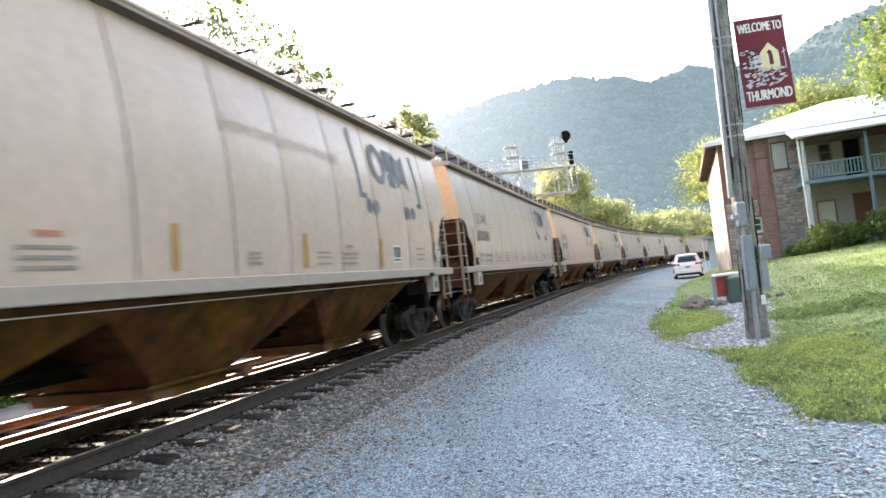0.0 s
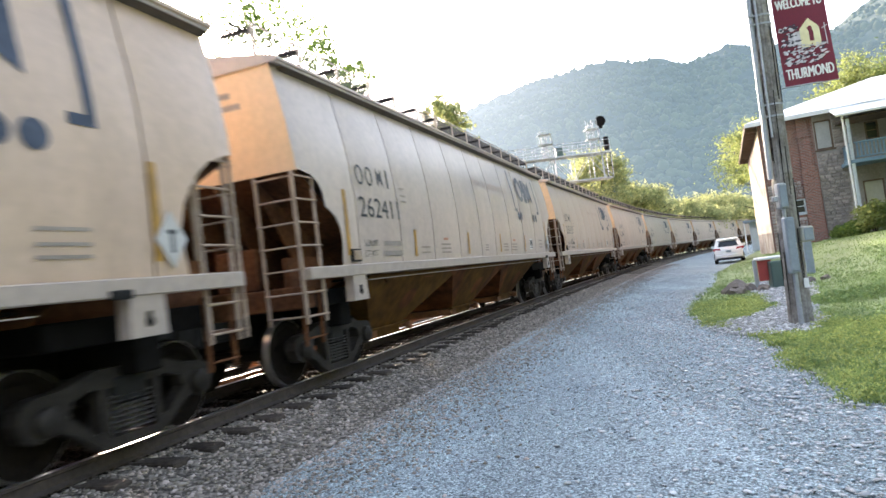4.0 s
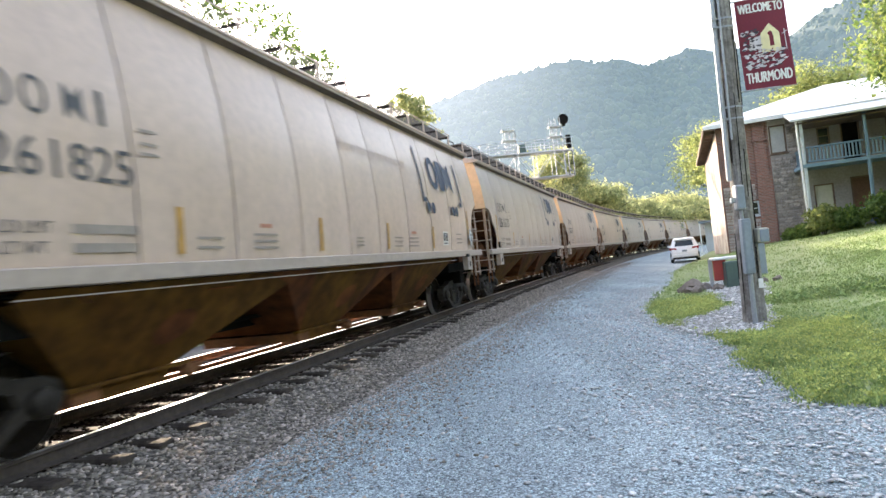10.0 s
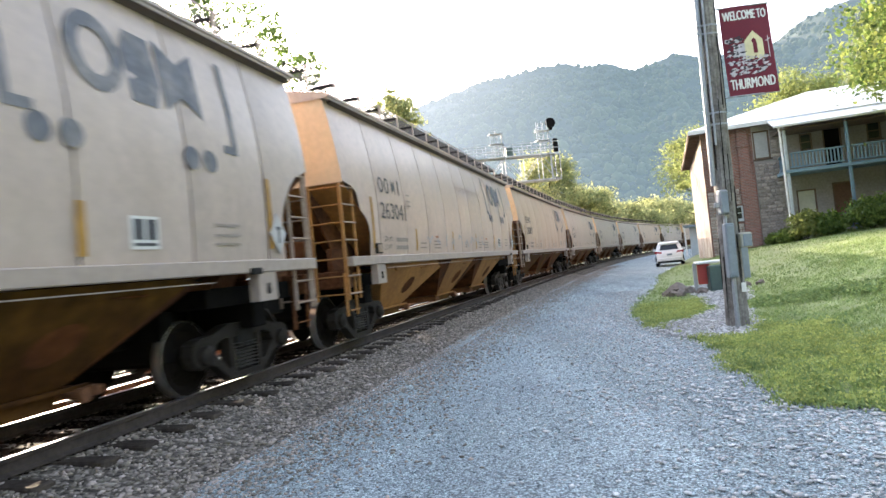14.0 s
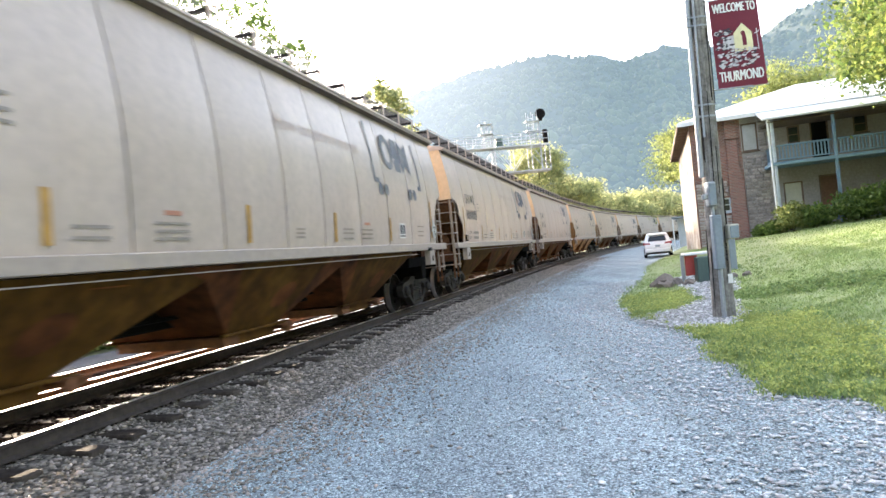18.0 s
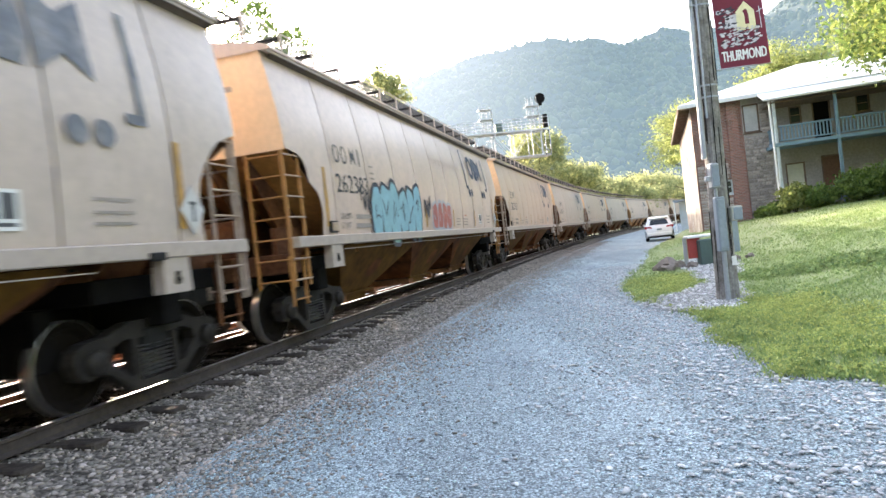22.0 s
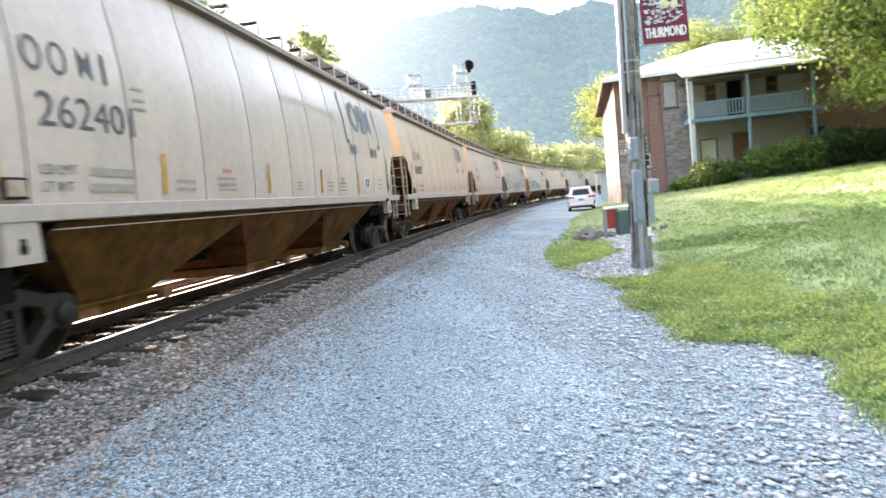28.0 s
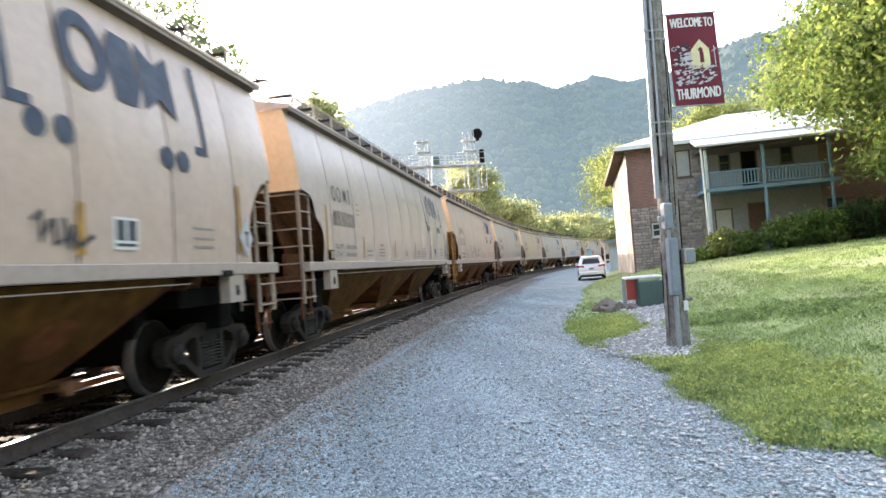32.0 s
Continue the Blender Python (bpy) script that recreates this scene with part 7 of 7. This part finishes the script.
stones("loose_gravel", 60000, on_road, lambda n: 0.005 + 0.012 * rng.uniform(0, 1, n) ** 3, STONE, "loose grey gravel strewn over the lane", "gravel")
stones("edge_stones", 24000, by_edge, lambda n: 0.008 + 0.03 * rng.uniform(0, 1, n) ** 3.5, PALE_STONE, "larger pale stones along the grass edge", "stones", 0.42)
stones("track_ballast", 40000, along(1.75, 0.9, -16, 45, 0.004), lambda n: 0.014 + 0.026 * rng.uniform(0, 1, n) ** 2, BALLAST, "grey-brown ballast stones beside the rail", "ballast")
stones("strewn_ballast", 46000, along(2.4, 0.7, -6, 60, 0.004, True), lambda n: 0.008 + 0.02 * rng.uniform(0, 1, n) ** 2, BALLAST, "brown-grey stones strewn from the ballast onto the lane", "ballast")
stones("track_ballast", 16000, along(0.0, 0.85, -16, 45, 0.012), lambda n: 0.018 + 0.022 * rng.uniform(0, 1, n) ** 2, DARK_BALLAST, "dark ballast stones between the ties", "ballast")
stones("track_ballast", 12000, along(FAR_OFF, 1.7, -4, 40, 0.01, False, -0.235), lambda n: 0.018 + 0.025 * rng.uniform(0, 1, n) ** 2, DARK_BALLAST, "rust-dusted ballast stones of the second track, darkened as shade", "ballast")


def over_pad(n):
    y = PAD_Y[0] + (PAD_Y[-1] - PAD_Y[0]) * rng.uniform(0, 1, n) ** 1.4
    x = np.interp(y, PAD_Y, PAD_L) + (np.interp(y, PAD_Y, PAD_R) - np.interp(y, PAD_Y, PAD_L)) * rng.uniform(-0.03, 1.03, n)
    return np.array([(p, q, rise(p, q) + 0.04) for p, q in zip(x.tolist(), y.tolist())])


stones("pad_stones", 4200, over_pad, lambda n: 0.012 + 0.04 * rng.uniform(0, 1, n) ** 4, PALE_STONE, "pale broken stones around the pole", "stones")

def blades(name, n, place, hgt, material, label):
    """Grass blades, each a bent sliver, as one mesh of stuff."""
    c = place(n)
    h = hgt * rng.uniform(0.5, 1.4, n)
    a, b = rng.uniform(0, 6.283, n), rng.uniform(0, 6.283, n)
    w = np.stack([np.cos(a), np.sin(a), np.zeros(n)], 1) * (0.09 * h + 0.003)[:, None]
    lean = np.stack([np.cos(b), np.sin(b), np.zeros(n)], 1) * (h * rng.uniform(0.1, 0.7, n))[:, None]
    up = np.stack([np.zeros(n), np.zeros(n), h], 1)
    v = np.stack([c - w, c + w, c + lean * 0.35 + up * 0.6 + w * 0.7, c + lean + up, c + lean * 0.35 + up * 0.6 - w * 0.7], 1)
    me = bpy.data.meshes.new(name)
    me.vertices.add(5 * n)
    me.vertices.foreach_set("co", v.ravel())
    me.loops.add(5 * n)
    me.loops.foreach_set("vertex_index", np.arange(5 * n, dtype=np.int32))
    me.polygons.add(n)
    me.polygons.foreach_set("loop_start", np.arange(0, 5 * n, 5, dtype=np.int32))
    me.materials.append(material)
    me.update(calc_edges=True)
    return tagged(new(name, me), label, "grass", kind="stuff")


def lawn_places(y0, y1, reach, power):
    def place(n):
        y = y0 + (y1 - y0) * rng.uniform(0, 1, n) ** 1.3
        d = reach * rng.uniform(0, 1, n) ** power
        x = np.interp(y, EY, EX) + d + 0.1 + 0.12 * np.sin(y * 5) * np.sin(y * 2.3) - np.abs(rng.normal(0, 0.1, n)) * (d < 0.6)
        keep = np.array([noise.noise((p * 0.9, q * 0.9, 0)) + 0.5 for p, q in zip(x, y)]) > rng.uniform(-0.35, 0.35, n)
        pad = ~on_pad(x, y, rng.normal(0, 0.12, len(x)))
        x, y = x[keep & pad], y[keep & pad]
        return np.array([(p, q, rise(p, q) + 0.015) for p, q in zip(x, y)])
    return place


def trimmed(place, n):
    pts = place(n)
    return (lambda k: pts), len(pts)


for nm, n, pl, hg, lb in (("lawn_grass", 150000, lawn_places(1.5, 17, 7, 1.1), 0.04, "short green lawn grass"), ("lawn_grass", 36000, lawn_places(17, 40, 14, 1.0), 0.06, "short green lawn grass"), ("edge_grass", 9000, lawn_places(1.5, 17, 0.9, 1.0), 0.07, "longer grass along the gravel"), ("lawn_grass", 22000, lawn_places(3, 30, 30, 0.8), 0.07, "short green lawn grass"), ("lawn_grass", 45000, lawn_places(1.6, -16, 14, 1.0), 0.05, "short green lawn grass behind the camera")):
    pl, n = trimmed(pl, n)
    blades(nm, n, pl, hg, GRASS, lb)


def weeds(name, n, place, size, material, label):
    """Low broad-leaved clumps in the turf, as one mesh of stuff."""
    c = place(n)
    per = 26
    r = rng.uniform(0.05, 0.16, len(c))
    q = rng.normal(size=(len(c), per, 3)) * (r[:, None, None] * np.array([1, 1, 0.0]) * 0.6)
    q[..., 2] = rng.uniform(0.01, 0.09, (len(c), per)) * (r[:, None] / 0.1)
    pts = (c[:, None, :] + q).reshape(-1, 3)
    return tagged(new(name, leaf_cloud(name, pts, size, material, rng)), label, "weeds", kind="stuff")


pl, n = trimmed(lawn_places(1.5, 17, 1.5, 1.0), 2300)
weeds("edge_weeds", n, pl, 0.018, CLOVER, "bright broad-leaved weeds along the gravel")
pl, n = trimmed(lawn_places(3, 22, 9, 1.0), 1000)
weeds("lawn_weeds", n, pl, 0.024, WEED_GREEN, "broad-leaved weeds in the grass bank")


def bank_break(n):
    """The line where the bank steps up, a few metres in from the gravel."""
    u = rng.uniform(0, 1, n)
    x = np.interp(u, [0, 0.2, 0.5, 0.8, 1], BREAK_X) + rng.normal(0, 0.22, n)
    y = np.interp(u, [0, 0.2, 0.5, 0.8, 1], BREAK_Y) + rng.normal(0, 0.3, n)
    return np.array([(p, q, rise(p, q) + 0.015) for p, q in zip(x.tolist(), y.tolist())])


BREAK_X, BREAK_Y = [7.0, 8.2, 8.4, 8.0, 7.6], [14.2, 13.0, 10.6, 8.6, 6.5]
weeds("bank_weeds", 900, bank_break, 0.035, WEED_GREEN, "rank darker weeds along the step of the bank")


# ---- what moves ----
def motions():
    for ob, k in CARS:
        walk(ob, [(t, car_pose(k, t)) for t in np.arange(0, 32.01, 0.5)])
    # every wheelset rolls alike: key one on each axle, and let the others share its action
    actions = {}
    for ob, k in CARS:
        for truck in [c for c in ob.children if c.name.startswith("truck")]:
            for w in [c for c in truck.children if c.name.startswith("wheelset")]:
                ax = round(w.location.x, 2)
                if ax not in actions:
                    walk(w, [(n / 30, pose(ax, 0, 0.4572, 0, math.degrees(SPEED * n / 30 / 0.4572) % 360, 0)) for n in range(961)])
                    actions[ax] = (w.animation_data.action, w.animation_data.action_slot)
                else:
                    w.rotation_mode = "QUATERNION"
                    w.animation_data_create()
                    w.animation_data.action, w.animation_data.action_slot = actions[ax]


motions()
